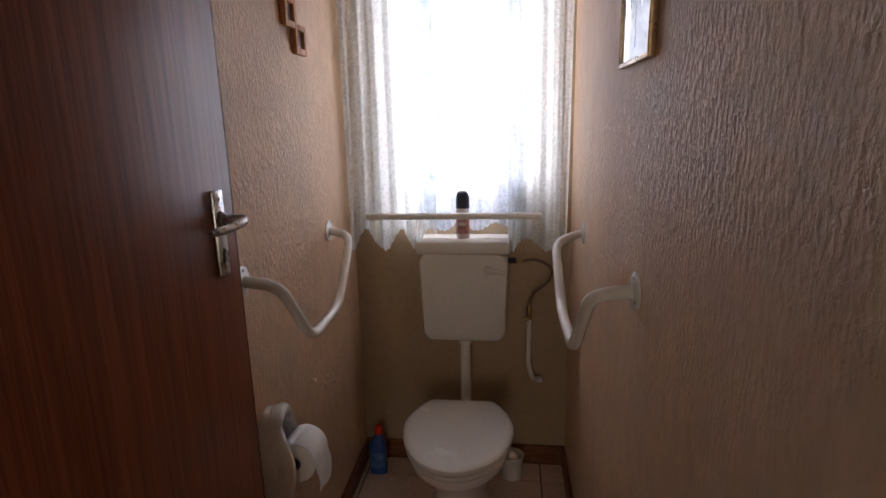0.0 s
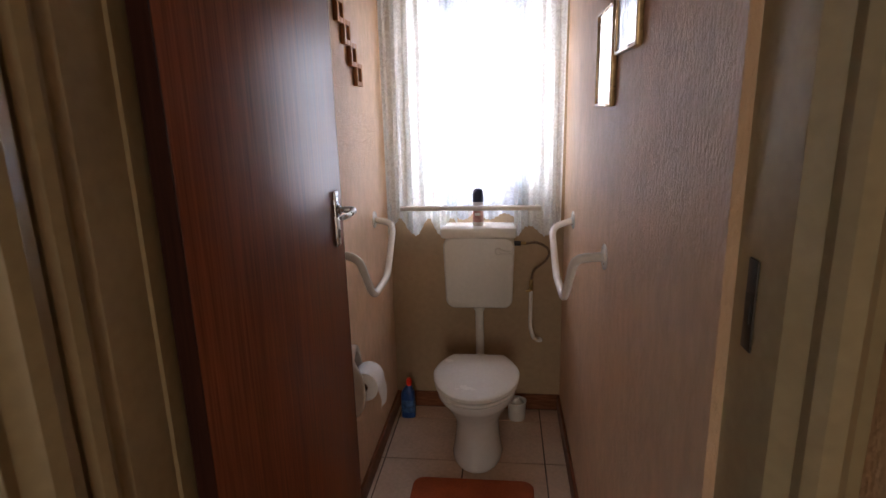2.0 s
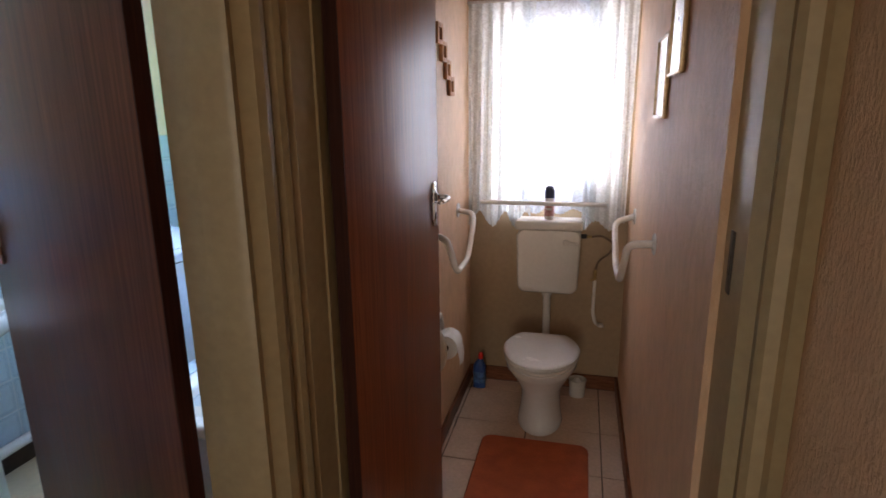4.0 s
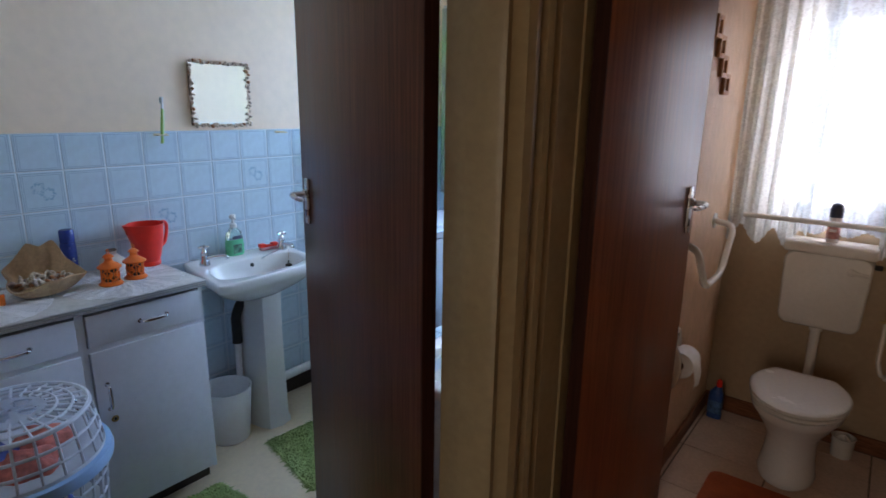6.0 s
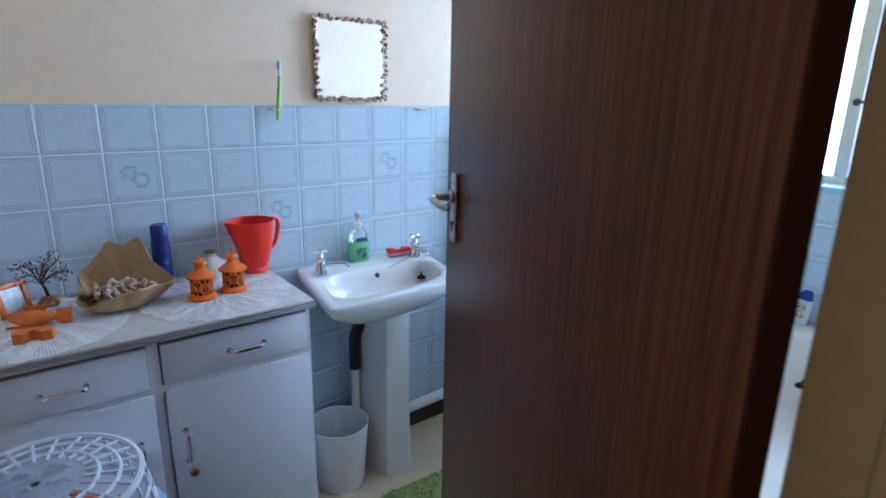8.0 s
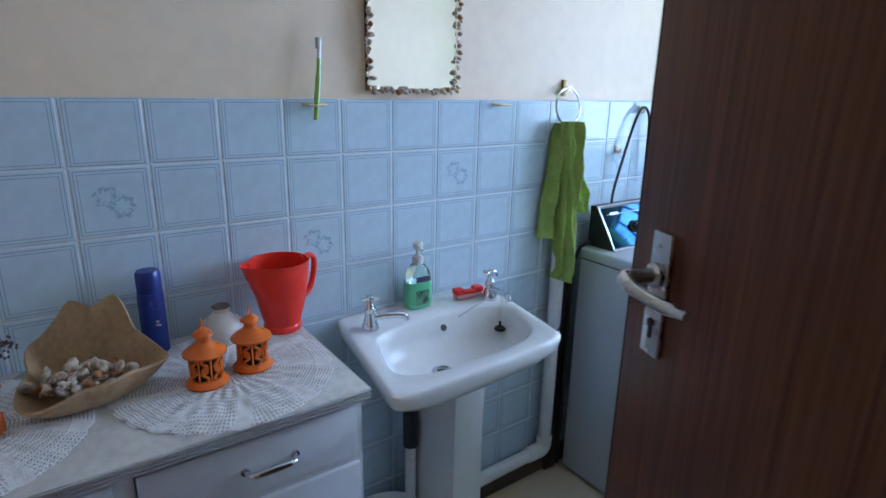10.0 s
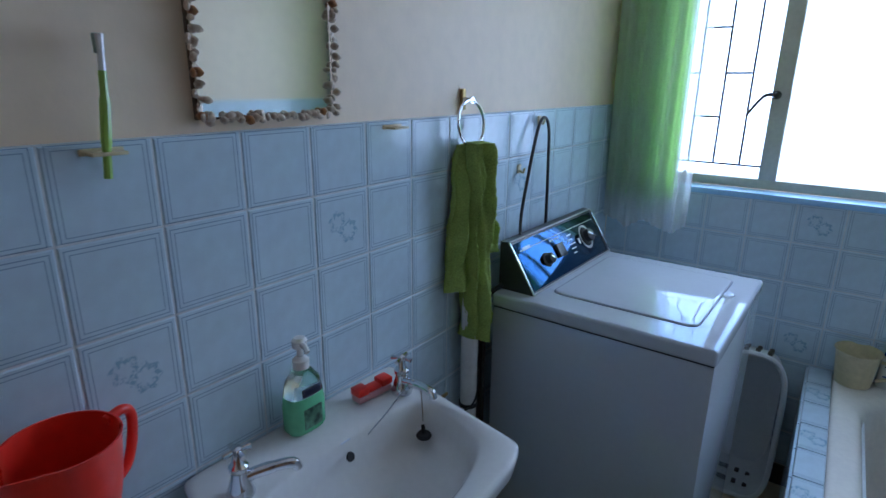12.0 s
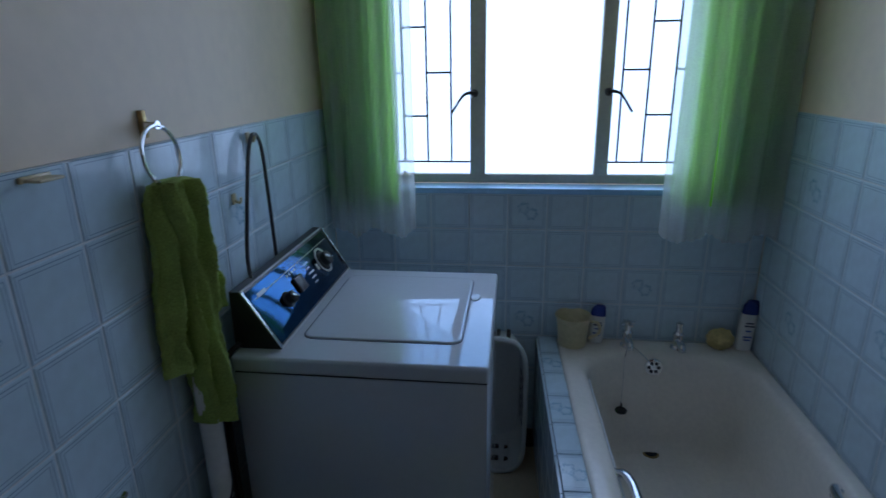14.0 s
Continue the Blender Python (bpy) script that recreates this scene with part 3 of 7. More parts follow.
def door(name, label, hinge, lead, thick_dir, veneer):
    """A flush veneered door on edge from hinge to lead; the visible face lies on that line."""
    h, l = Vector((*hinge, 0)), Vector((*lead, 0))
    d = (l - h)
    w = d.length
    d.normalize()
    n = Vector((*thick_dir, 0)).normalized()
    rot = Matrix((d, n, Vector((0, 0, 1)))).transposed().to_4x4()
    m = Matrix.Translation(h) @ rot
    t = thing(name, (0, 0, 0), label, "door", kind="structure")
    part("door_leaf", moved(box(0.004, w - 0.004, 0.0, TH, 0.012, 2.03, 0.002), m), veneer, t)
    part("lipping", moved(box(0.0, 0.0042, 0.001, TH - 0.001, 0.012, 2.03), m), M["door_edge"], t, "dark edge strip of the door")
    part("lipping", moved(box(w - 0.0042, w, 0.001, TH - 0.001, 0.012, 2.03), m), M["door_edge"], t, "dark edge strip of the door")
    for side in (0, 1):
        f = Matrix.Translation((0, TH, 0)) @ Matrix.Diagonal((1, -1, 1, 1)) if side else Matrix.Identity(4)
        k = m @ f
        u = w - 0.062
        hd = part("door_handle", moved(box(u - 0.0165, u + 0.0165, -0.007, 0.0, 1.202, 1.350, 0.003), k), M["satin"], t, "satin metal lever handle on a plate")
        part("lever", moved(tube(smooth_path([(u, -0.004, 1.300), (u, -0.030, 1.300), (u, -0.048, 1.300), (u - 0.022, -0.056, 1.299), (u - 0.06, -0.054, 1.296), (u - 0.105, -0.047, 1.296)], 6), [0.0085] * 13 + [0.0078] * 8 + [0.007] * 8 + [0.0055, 0.0045], 10), k), M["satin"], hd)
        part("rose", moved(moved(lathe([(0.0145, 0), (0.0145, 0.006), (0.011, 0.009)], segs=20), pose(u, -0.007, 1.300, 90, 0, 0)), k), M["satin"], hd)
        part("keyhole", moved(join(moved(lathe([(0.0055, 0), (0.0055, 0.002)], segs=12), pose(u, -0.0068, 1.243, 90, 0, 0)), box(u - 0.0028, u + 0.0028, -0.0085, -0.0068, 1.224, 1.243)), k), M["black"], hd)
        for z in (1.335, 1.207):
            part("screw", moved(moved(lathe([(0.0035, 0), (0.003, 0.0012)], segs=10), pose(u, -0.007, z, 90, 0, 0)), k), M["chrome"], hd)
    return t


door_wc = door("door_1", "dark red-brown veneered toilet door standing open", (-0.700, 0.128), (-0.690, 0.890), (-1, 0), M["door"])
door_bath = door("door_2", "dark brown veneered bathroom door standing open", (-0.937, -0.176), (-1.740, 0.139), (0.365, 0.931), M["door_bath"])


# ---- windows ----
def window(name, label, x0, x1, z0, z1, mullions, material, y0=2.235, bars=()):
    t = thing(name, (0, 0, 0), label, "window", kind="structure")
    y1 = y0 + 0.035
    part("window_frame", join(box(x0, x0 + 0.035, y0, y1, z0, z1, 0.003), box(x1 - 0.035, x1, y0, y1, z0, z1, 0.003), box(x0 + 0.035, x1 - 0.035, y0, y1, z0, z0 + 0.035, 0.003), box(x0 + 0.035, x1 - 0.035, y0, y1, z1 - 0.035, z1, 0.003)), material, t)
    for a, b in mullions:
        part("mullion", box(a, b, y0 - 0.004, y1 + 0.002, z0 + 0.0352, z1 - 0.0352, 0.003), material, t)
    edges = [x0 + 0.035] + [v for ab in mullions for v in ab] + [x1 - 0.035]
    for a, b in zip(edges[::2], edges[1::2]):
        p = part("pane", box(a, b, y0 + 0.014, y0 + 0.018, z0 + 0.035, z1 - 0.035), M["window_glass"], t)
        p.visible_shadow = False
    return t


win_bath = window("window_1", "three-light steel window with obscure glass and burglar bars", BW[0], BW[1], BW[2] + 0.012, BW[3], [(-2.154, -2.094), (-1.668, -1.616)], M["window_frame"])
win_wc = window("window_2", "small steel toilet window behind lace", WW[0], WW[1], WW[2] + 0.012, WW[3], [], M["wc_frame"], y0=2.185)
# The sill tile's strong blue stands in for sky mirrored in its glaze.
sill_bath = part("window_sill", box(BW[0], BW[1], YN - 0.004, 2.2345, BW[2] - 0.012, BW[2] + 0.011, 0.003), make("sill_tile_sky_tint", (0.36, 0.64, 0.88), 0.08, vary=0.06, scale=9), win_bath, "pale blue tiled sill")
sill_wc = part("window_sill", box(WW[0], WW[1], WYN - 0.004, 2.1845, WW[2] - 0.01, WW[2] + 0.011, 0.003), M["wc_frame"], win_wc, "white painted sill")
for s, x in ((1, -2.138), (-1, -1.632)):
    hn = part("stay_handle", join(
        moved(lathe([(0.016, 0), (0.014, 0.012), (0.008, 0.022)], segs=14), pose(x, 2.232, 1.512, 90, 0, 0)),
        tube(smooth_path([(x, 2.215, 1.512), (x - s * 0.02, 2.208, 1.514), (x - s * 0.045, 2.204, 1.500), (x - s * 0.085, 2.204, 1.440)], 5), [0.007] * 6 + [0.006] * 5 + [0.005] * 5, 8)), M["iron"], win_bath, "dark metal window handle")
for x in (-2.42, -1.31):
    part("peg_stay", join(box(x - 0.03, x + 0.03, 2.215, 2.235, 1.186, 1.196, 0.002), moved(lathe([(0.006, 0), (0.006, 0.02)], segs=10), pose(x, 2.222, 1.19))), M["brass"], win_bath)


def bar(x0, x1, z0, z1):
    return box(x0, x1, 2.258, 2.266, z0, z1, 0.001, 1)


guard = thing("burglar_bars", (-1.88, 2.276, 1.2), "dark staggered flat-iron burglar bars behind the obscure glass", "burglar bars")
for side in (0, 1):
    def fx(x):
        return x if not side else -3.812 - x
    def add(x0, x1, z0, z1):
        a, b = sorted((fx(x0), fx(x1)))
        part("bar", bar(a, b, z0, z1), M["iron"], guard)
    add(-2.464, -2.200 if side else -2.156, 1.240, 1.247)
    for x in (-2.422, -2.327, -2.231):
        add(x - 0.004, x + 0.004, 1.2472, 2.06)
    for x0, x1, z in ((-2.324, -2.234, 1.590), (-2.419, -2.330, 1.425), (-2.419, -2.330, 1.757), (-2.461, -2.425, 1.590), (-2.324, -2.234, 1.92)):
        add(x0, x1, z - 0.004, z + 0.004)


# ---- curtains ----
def curtain(name, x0, x1, z0, z1, y, folds, depth, material, seed, bottom=0.0, flare=0.0, nx=110, nz=26, ragged=0.0):
    """A hanging sheet with soft uneven folds; its hem may be scalloped."""
    rng = random.Random(seed)
    ph = [rng.uniform(0, 6.28) for _ in range(4)]
    bm = bmesh.new()
    grid = []
    for j in range(nz + 1):
        v = j / nz
        row = []
        for i in range(nx + 1):
            u = i / nx
            x = x0 + (x1 - x0) * u + flare * v * (u - 0.5) + 0.008 * v * math.sin(9 * u + ph[3])
            w = depth * (0.55 + 0.45 * v) * (math.sin(2 * math.pi * folds * u + ph[0] + 0.6 * math.sin(5 * u + ph[1] + v)) + 0.35 * math.sin(2 * math.pi * folds * 2.3 * u + ph[2] + 0.8 * v))
            zb = z0 + bottom * u + ragged * (0.5 + 0.5 * math.sin(2 * math.pi * folds * 0.5 * u + ph[1])) - 0.008 * abs(math.sin(math.pi * folds * 4 * u))
            row.append(bm.verts.new((x, y + w, z1 + (zb - z1) * v)))
        grid.append(row)
    for a, b in zip(grid, grid[1:]):
        for i in range(nx):
            bm.faces.new((a[i], a[i + 1], b[i + 1], b[i]))
    return bm


for nm, x0, x1, seed in (("curtain", -2.692, -2.365, 3), ("curtain", -1.440, -1.052, 8)):
    c = thing(nm, ((x0 + x1) / 2, 2.12, 1.0), "bright green curtain with a white sheer lace lining", "curtain", "bathroom window curtains")
    part("green_fabric", curtain("g", x0 + (0 if seed == 3 else 0.045), x1 - (0.045 if seed == 3 else 0), 1.120, 2.22, 2.088, 4.6, 0.026, M["green_curtain"], seed), M["green_curtain"], c, "bright green fabric")
    part("sheer_lining", curtain("s", x0 + 0.0, x1 + (0.02 if seed == 3 else 0), 0.985, 2.22, 2.046, 4.2, 0.016, M["sheer"], seed + 1, ragged=0.035), M["sheer"], c, "white sheer lining with a lace hem")
rod = thing("curtain_rod", (-1.88, 2.12, 2.23), "white curtain rod over the bathroom window", "curtain rod")
part("rod", tube([(-2.69, 2.075, 2.235), (-1.05, 2.075, 2.235)], 0.009, 10), M["white_pipe"], rod)

lace_l = solid("lace_curtain", curtain("l", -0.812, -0.465, 0.965, 2.115, 2.036, 5.5, 0.012, M["lace"], 21, bottom=0.0, ragged=0.085, nx=150), M["lace"], "cream lace net curtain with a scalloped hem", "curtain", "toilet lace curtains")
lace_r = solid("lace_curtain", curtain("r", -0.205, 0.030, 0.965, 2.115, 2.036, 3.5, 0.012, M["lace"], 33, ragged=0.05, nx=100), M["lace"], "cream lace net curtain with a scalloped hem", "curtain", "toilet lace curtains")
lace_m = solid("lace_curtain", curtain("m", -0.53, -0.15, 1.040, 2.115, 2.056, 5.3, 0.010, M["sheer"], 41, ragged=0.03, nx=70), M["wc_sheer"], "sheer middle of the lace net curtain", "curtain", "toilet lace curtains")
rod2 = thing("curtain_rod", (-0.4, 2.1, 2.12), "white curtain rod over the toilet window", "curtain rod")
part("rod", tube([(-0.815, 2.038, 2.122), (0.04, 2.038, 2.122)], 0.008, 10), M["white_pipe"], rod2)
for x in (-0.79, 0.02):
    part("bracket", box(x - 0.008, x + 0.008, 2.038, WYN, 2.116, 2.130, 0.002), M["white_pipe"], rod2)

# ---- toilet room ----
CX = -0.366
TY = -0.038           # the pan stands this far out from its drawing
toilet = thing("toilet", (CX, 1.75, 0), "white porcelain toilet with its lid closed, on a pedestal", "toilet")


def egg(w, front, back, z, n=40, flat=0.0):
    """Seat outline: rounded in front, squarer at the back."""
    out = []
    for i in range(n):
        a = 2 * math.pi * i / n
        c, s = math.cos(a), math.sin(a)
        x = w * c * (1 - 0.14 * max(0, s))
        yc = (front + back) / 2 + 0.02
        y = yc + ((back - yc) * s if s > 0 else (yc - front) * s)
        if s > 0:
            y = min(y, back - flat)
        out.append((CX + x, y + TY, z * 0.972))
    return out


part("pan", loft([egg(0.112, 1.58, 1.90, 0.0), egg(0.115, 1.576, 1.90, 0.012), egg(0.111, 1.582, 1.88, 0.035), egg(0.102, 1.60, 1.88, 0.09), egg(0.098, 1.605, 1.88, 0.16), egg(0.104, 1.595, 1.89, 0.21), egg(0.132, 1.55, 1.91, 0.27), egg(0.162, 1.505, 1.94, 0.325), egg(0.178, 1.475, 1.95, 0.355), egg(0.181, 1.470, 1.95, 0.382), egg(0.174, 1.482, 1.945, 0.390)]), M["porcelain"], toilet)
part("seat", loft([egg(0.178, 1.466, 1.955, 0.391, flat=0.06), egg(0.187, 1.457, 1.955, 0.397, flat=0.06), egg(0.187, 1.457, 1.955, 0.408, flat=0.06), egg(0.181, 1.463, 1.955, 0.412, flat=0.06)]), M["plastic_white"], toilet)
part("lid", loft([egg(0.183, 1.465, 1.955, 0.413, flat=0.06), egg(0.191, 1.455, 1.955, 0.418, flat=0.06), egg(0.191, 1.455, 1.955, 0.430, flat=0.06), egg(0.186, 1.464, 1.95, 0.437, flat=0.06), egg(0.172, 1.485, 1.94, 0.441, flat=0.06), egg(0.12, 1.55, 1.91, 0.4425, flat=0.06)]), M["plastic_white"], toilet)
part("outlet", tube([(CX, 1.82, 0.19), (CX, 2.0, 0.19), (CX, WYN - 0.002, 0.19)], 0.052, 18), M["porcelain"], toilet)

cistern = thing("cistern", (CX, 2.0, 0.63), "white plastic low-level cistern on the wall", "cistern")


def rrect(cx, w, r, z_or_y, lo, hi, n=6):
    """Rounded rectangle in the x-z plane at a given y."""
    out = []
    for (x, z), a0 in (((cx + w - r, hi - r), 0), ((cx - w + r, hi - r), 90), ((cx - w + r, lo + r), 180), ((cx + w - r, lo + r), 270)):
        for i in range(n + 1):
            a = radians(a0 + 90 * i / n)
            out.append((x + r * math.cos(a), z_or_y, z + r * math.sin(a)))
    return out


def taper(sec, cx, lo, hi, k):
    return [(cx + (x - cx) * (1 - k * (hi - z) / (hi - lo)), y, z) for x, y, z in sec]


part("tank", loft([taper(rrect(CX, 0.163, 0.040, 1.968, 0.620, 0.960), CX, 0.61, 0.960, 0.07), taper(rrect(CX, 0.171, 0.045, 1.978, 0.612, 0.962), CX, 0.60, 0.962, 0.07), taper(rrect(CX, 0.172, 0.045, WYN - 0.002, 0.612, 0.962), CX, 0.60, 0.962, 0.07)]), M["plastic_white"], cistern, sharp=50)
part("lid", box(CX - 0.178, CX + 0.178, 1.958, WYN - 0.002, 0.961, 1.012, 0.012, 3), M["plastic_white"], cistern)
lev = part("flush_lever", join(moved(lathe([(0.017, 0), (0.017, 0.012), (0.012, 0.018)], segs=20), pose(CX + 0.095, 1.972, 0.900, 90, 0, 0)), tube(smooth_path([(CX + 0.095, 1.958, 0.902), (CX + 0.120, 1.952, 0.900), (CX + 0.157, 1.950, 0.896)], 4), [0.009] * 5 + [0.0075] * 4, 10)), M["plastic_white"], cistern, "white flush lever")
pipe = thing("flush_pipe", (CX, 2.034, 0.2), "white plastic flush pipe between cistern and pan", "pipe")
part("pipe", tube(rounded([(CX - 0.002, 2.036, 0.614), (CX, 2.036, 0.33), (CX, 1.87, 0.33)], 0.05), 0.021, 16), M["plastic_white"], pipe)
part("collar", lathe([(0.028, 0), (0.028, 0.03)], (CX - 0.002, 2.036, 0.584), 18), M["plastic_white"], pipe)

hose = thing("water_hose", (-0.14, 2.012, 0.45), "braided cistern hose with a stop tap and white pipe", "hose")
part("nut", tube([(CX + 0.169, 2.012, 0.928), (CX + 0.200, 2.012, 0.928)], 0.012, 8), M["black"], hose)
part("coupling", tube([(CX + 0.200, 2.012, 0.928), (CX + 0.225, 2.012, 0.927)], 0.008, 8), M["brass"], hose)
part("braided_hose", tube(smooth_path([(CX + 0.222, 2.012, 0.927), (CX + 0.275, 2.016, 0.931), (CX + 0.330, 2.026, 0.896), (CX + 0.326, 2.034, 0.845), (CX + 0.270, 2.042, 0.790), (CX + 0.252, 2.042, 0.735)], 7), 0.0062, 8), M["braid"], hose)
part("stop_tap", join(lathe([(0.009, 0), (0.011, 0.01), (0.009, 0.02), (0.012, 0.035), (0.008, 0.06)], (CX + 0.252, 2.042, 0.680), 10), tube([(CX + 0.252, 2.034, 0.70), (CX + 0.238, 2.018, 0.69)], 0.005, 8), box(CX + 0.225, CX + 0.25, 2.010, 2.018, 0.684, 0.694, 0.002)), M["brass"], hose, "small brass stop tap")
part("supply_pipe", tube(rounded([(CX + 0.252, 2.042, 0.685), (CX + 0.250, 2.042, 0.490), (CX + 0.268, 2.042, 0.430), (CX + 0.298, WYN - 0.004, 0.400)], 0.02), 0.0095, 10), M["white_pipe"], hose)
part("end_collar", lathe([(0.017, 0), (0.017, 0.012), (0.010, 0.018)], (CX + 0.298, WYN - 0.018, 0.392), 12), M["white_pipe"], hose)


def grab_rail(label, pts, wall_x):
    t = thing("grab_rail", pts[0], label, "grab rail", "grab rails beside the toilet")
    part("rail", tube(rounded(pts, 0.055, 6), 0.0135, 14), M["white_pipe"], t)
    s = 1 if wall_x < -0.4 else -1
    for p in (pts[0], pts[-1]):
        fl = part("flange", moved(lathe([(0.037, 0), (0.037, 0.004), (0.030, 0.007), (0.016, 0.010)], segs=24), pose(wall_x, p[1], p[2], 0, 90 * s, 0)), M["white_pipe"], t)
        for a in (90, 210, 330):
            part("screw", moved(lathe([(0.005, 0), (0.004, 0.003)], segs=8), pose(wall_x + s * 0.006, p[1] + 0.027 * math.cos(radians(a)), p[2] + 0.027 * math.sin(radians(a)), 0, 90 * s, 0)), M["satin"], fl)
    return t


grab_rail("white bent tubular grab rail on the wall", [(-0.818, 1.138, 1.096), (-0.715, 1.110, 1.096), (-0.708, 1.262, 0.908), (-0.708, 1.505, 0.912), (-0.712, 1.690, 1.092), (-0.818, 1.793, 1.089)], WXL)
grab_rail("white bent tubular grab rail on the opposite wall", [(0.043, 0.978, 1.133), (-0.045, 0.935, 1.140), (-0.052, 1.112, 0.958), (-0.052, 1.395, 0.946), (-0.052, 1.640, 1.082), (0.043, 1.738, 1.093)], WXR)
back_rail = thing("wall_rail", (-0.4, 2.06, 1.10), "white straight rail across the wall under the window", "rail")
part("rail", tube([(-0.735, 1.990, 1.103), (-0.075, 1.990, 1.103)], 0.0125, 14), M["white_pipe"], back_rail)
for x in (-0.72, -0.09):
    part("bracket", tube([(x, 1.990, 1.103), (x, WYN - 0.001, 1.103)], 0.010, 10), M["white_pipe"], back_rail)

# toilet roll holder and roll
tp = thing("toilet_roll_holder", (-0.78, 1.19, 0.66), "white plastic teardrop toilet roll holder on the wall", "toilet roll holder")


def drop(x, k, n=36):
    """Teardrop outline in the y-z plane, its point up and leaning back."""
    out = []
    for i in range(n):
        a = 2 * math.pi * i / n
        r = 0.081 * k * (1 + 0.62 * max(0, math.cos(a)) ** 6)
        out.append((x, 1.185 + r * math.sin(a) + 0.25 * max(0, r * math.cos(a) - 0.09), 0.612 + r * math.cos(a)))
    return out


part("holder_back", loft([drop(WXL + 0.001, 0.98), drop(-0.805, 1.0), drop(-0.800, 0.92)]), M["plastic_white"], tp)
part("holder_shroud", loft([drop(-0.802, 1.0), drop(-0.786, 1.05), drop(-0.772, 1.04), drop(-0.764, 1.0), drop(-0.762, 0.94), drop(-0.766, 0.86), drop(-0.798, 0.86)], False, False), M["plastic_white"], tp, sharp=60)
roll = thing("toilet_roll", (-0.74, 1.17, 0.63), "white toilet roll with its end hanging down", "toilet roll")
ry_, rz_ = 1.205, 0.606
RX = -0.738
part("holder_cheek", loft([superellipse((WXL + 0.001 + xe) / 2, 1.118 + dy, (xe - WXL - 0.001) / 2, 0.014, z, 32, 2.6) for xe, dy, z in ((-0.780, 0.016, 0.494), (-0.748, 0.008, 0.512), (-0.728, 0.002, 0.545), (-0.720, 0.0, 0.590), (-0.722, 0.002, 0.630), (-0.735, 0.010, 0.666), (-0.758, 0.028, 0.700), (-0.780, 0.048, 0.722), (-0.796, 0.066, 0.738))]), M["plastic_white"], tp, sharp=70)
part("roll", moved(lathe([(0.016, -0.050), (0.054, -0.050), (0.054, 0.050), (0.052, 0.052), (0.018, 0.052), (0.016, 0.050)], segs=32, cap0=False, cap1=False), pose(RX, ry_, rz_, 90, 0, 0)), M["paper"], roll)
part("core", moved(lathe([(0.0165, -0.051), (0.0165, 0.053), (0.0140, 0.053), (0.0140, -0.051)], segs=20, cap0=False, cap1=False), pose(RX, ry_, rz_, 90, 0, 0)), M["cardboard"], roll)
# Solid dark plug gives the cardboard tube its inner shade.
part("tube_hole", moved(lathe([(0.0139, -0.045), (0.0139, 0.049)], segs=18), pose(RX, ry_, rz_, 90, 0, 0)), M["skirting"], roll, "dark inside of the tube")
sheet = bmesh.new()
rows = []
for j in range(17):
    v = j / 16
    q = min(v * 4, 1)
    x = RX + 0.056 * math.sin(q * math.pi / 2) + 0.008 * max(0, v - 0.3)
    z = rz_ + 0.056 * math.cos(q * math.pi / 2) - max(0, v - 0.25) * 0.115
    rows.append([sheet.verts.new((x + 0.003 * math.sin(7 * v + y * 70), ry_ + y, z - 0.10 * y * v)) for y in (-0.049, -0.025, 0.0, 0.025, 0.049)])
for a, b in zip(rows, rows[1:]):
    for i in range(4):
        sheet.faces.new((a[i], a[i + 1], b[i + 1], b[i]))
part("loose_sheet", sheet, M["paper"], roll)

spare = solid("toilet_roll", lathe([(0.02, 0), (0.052, 0), (0.055, 0.005), (0.055, 0.098), (0.052, 0.102), (0.02, 0.102)], (-0.184, 2.128, WW[2] + 0.011), 26), M["paper"], "spare white toilet roll on the window sill", "toilet roll")

can = thing("spray_can", (CX - 0.003, 2.034, 1.012), "white and red air-freshener can with a dark cap on the cistern", "spray can")
cz, cx, cy = 1.012, CX - 0.003, 2.034
part("body", lathe([(0.022, 0), (0.0255, 0.003), (0.0255, 0.115), (0.022, 0.125)], (cx, cy, cz), 24), M["can"], can)
part("printed_band", lathe([(0.0258, 0.020), (0.0258, 0.075)], (cx, cy, cz), 24, cap0=False, cap1=False), M["can_red"], can, "red and brown printed band")
part("printed_bar", box(cx - 0.014, cx + 0.012, cy - 0.0275, cy - 0.0245, cz + 0.052, cz + 0.064), M["can"], can)
part("cap", lathe([(0.0262, 0.116), (0.0262, 0.152), (0.022, 0.172), (0.012, 0.180)], (cx, cy, cz), 24), M["navy"], can, "dark navy cap")

bot = thing("cleaner_bottle", (-0.742, 2.002, 0), "blue toilet cleaner bottle with a red cap on the floor", "bottle")
part("body", loft([superellipse(-0.742, 2.002, 0.036, 0.026, z, 24, 3) for z in (0.0, 0.12)] + [superellipse(-0.742, 2.002, 0.033, 0.024, 0.140, 24, 3), superellipse(-0.738, 2.002, 0.020, 0.016, 0.165, 24, 2), superellipse(-0.734, 2.002, 0.013, 0.013, 0.180, 24, 2)]), M["blue_bottle"], bot)
part("label", loft([superellipse(-0.742, 2.002, 0.0365, 0.0265, z, 24, 3) for z in (0.03, 0.10)], False, False), make("blue_pale_label", (0.08, 0.20, 0.46), 0.4, vary=0.5, scale=45), bot)
part("cap", lathe([(0.014, 0.178), (0.015, 0.200), (0.010, 0.215)], (-0.734, 2.002, 0), 16), M["red_plastic"], bot, "red cap")

brush = thing("toilet_brush", (-0.18, 2.015, 0), "white toilet brush in its pot behind the pan", "toilet brush")
part("pot", lathe([(0.040, 0), (0.043, 0.004), (0.047, 0.095), (0.050, 0.100), (0.046, 0.102), (0.043, 0.096), (0.038, 0.02)], (-0.180, 2.015, 0), 28), M["plastic_white"], brush)
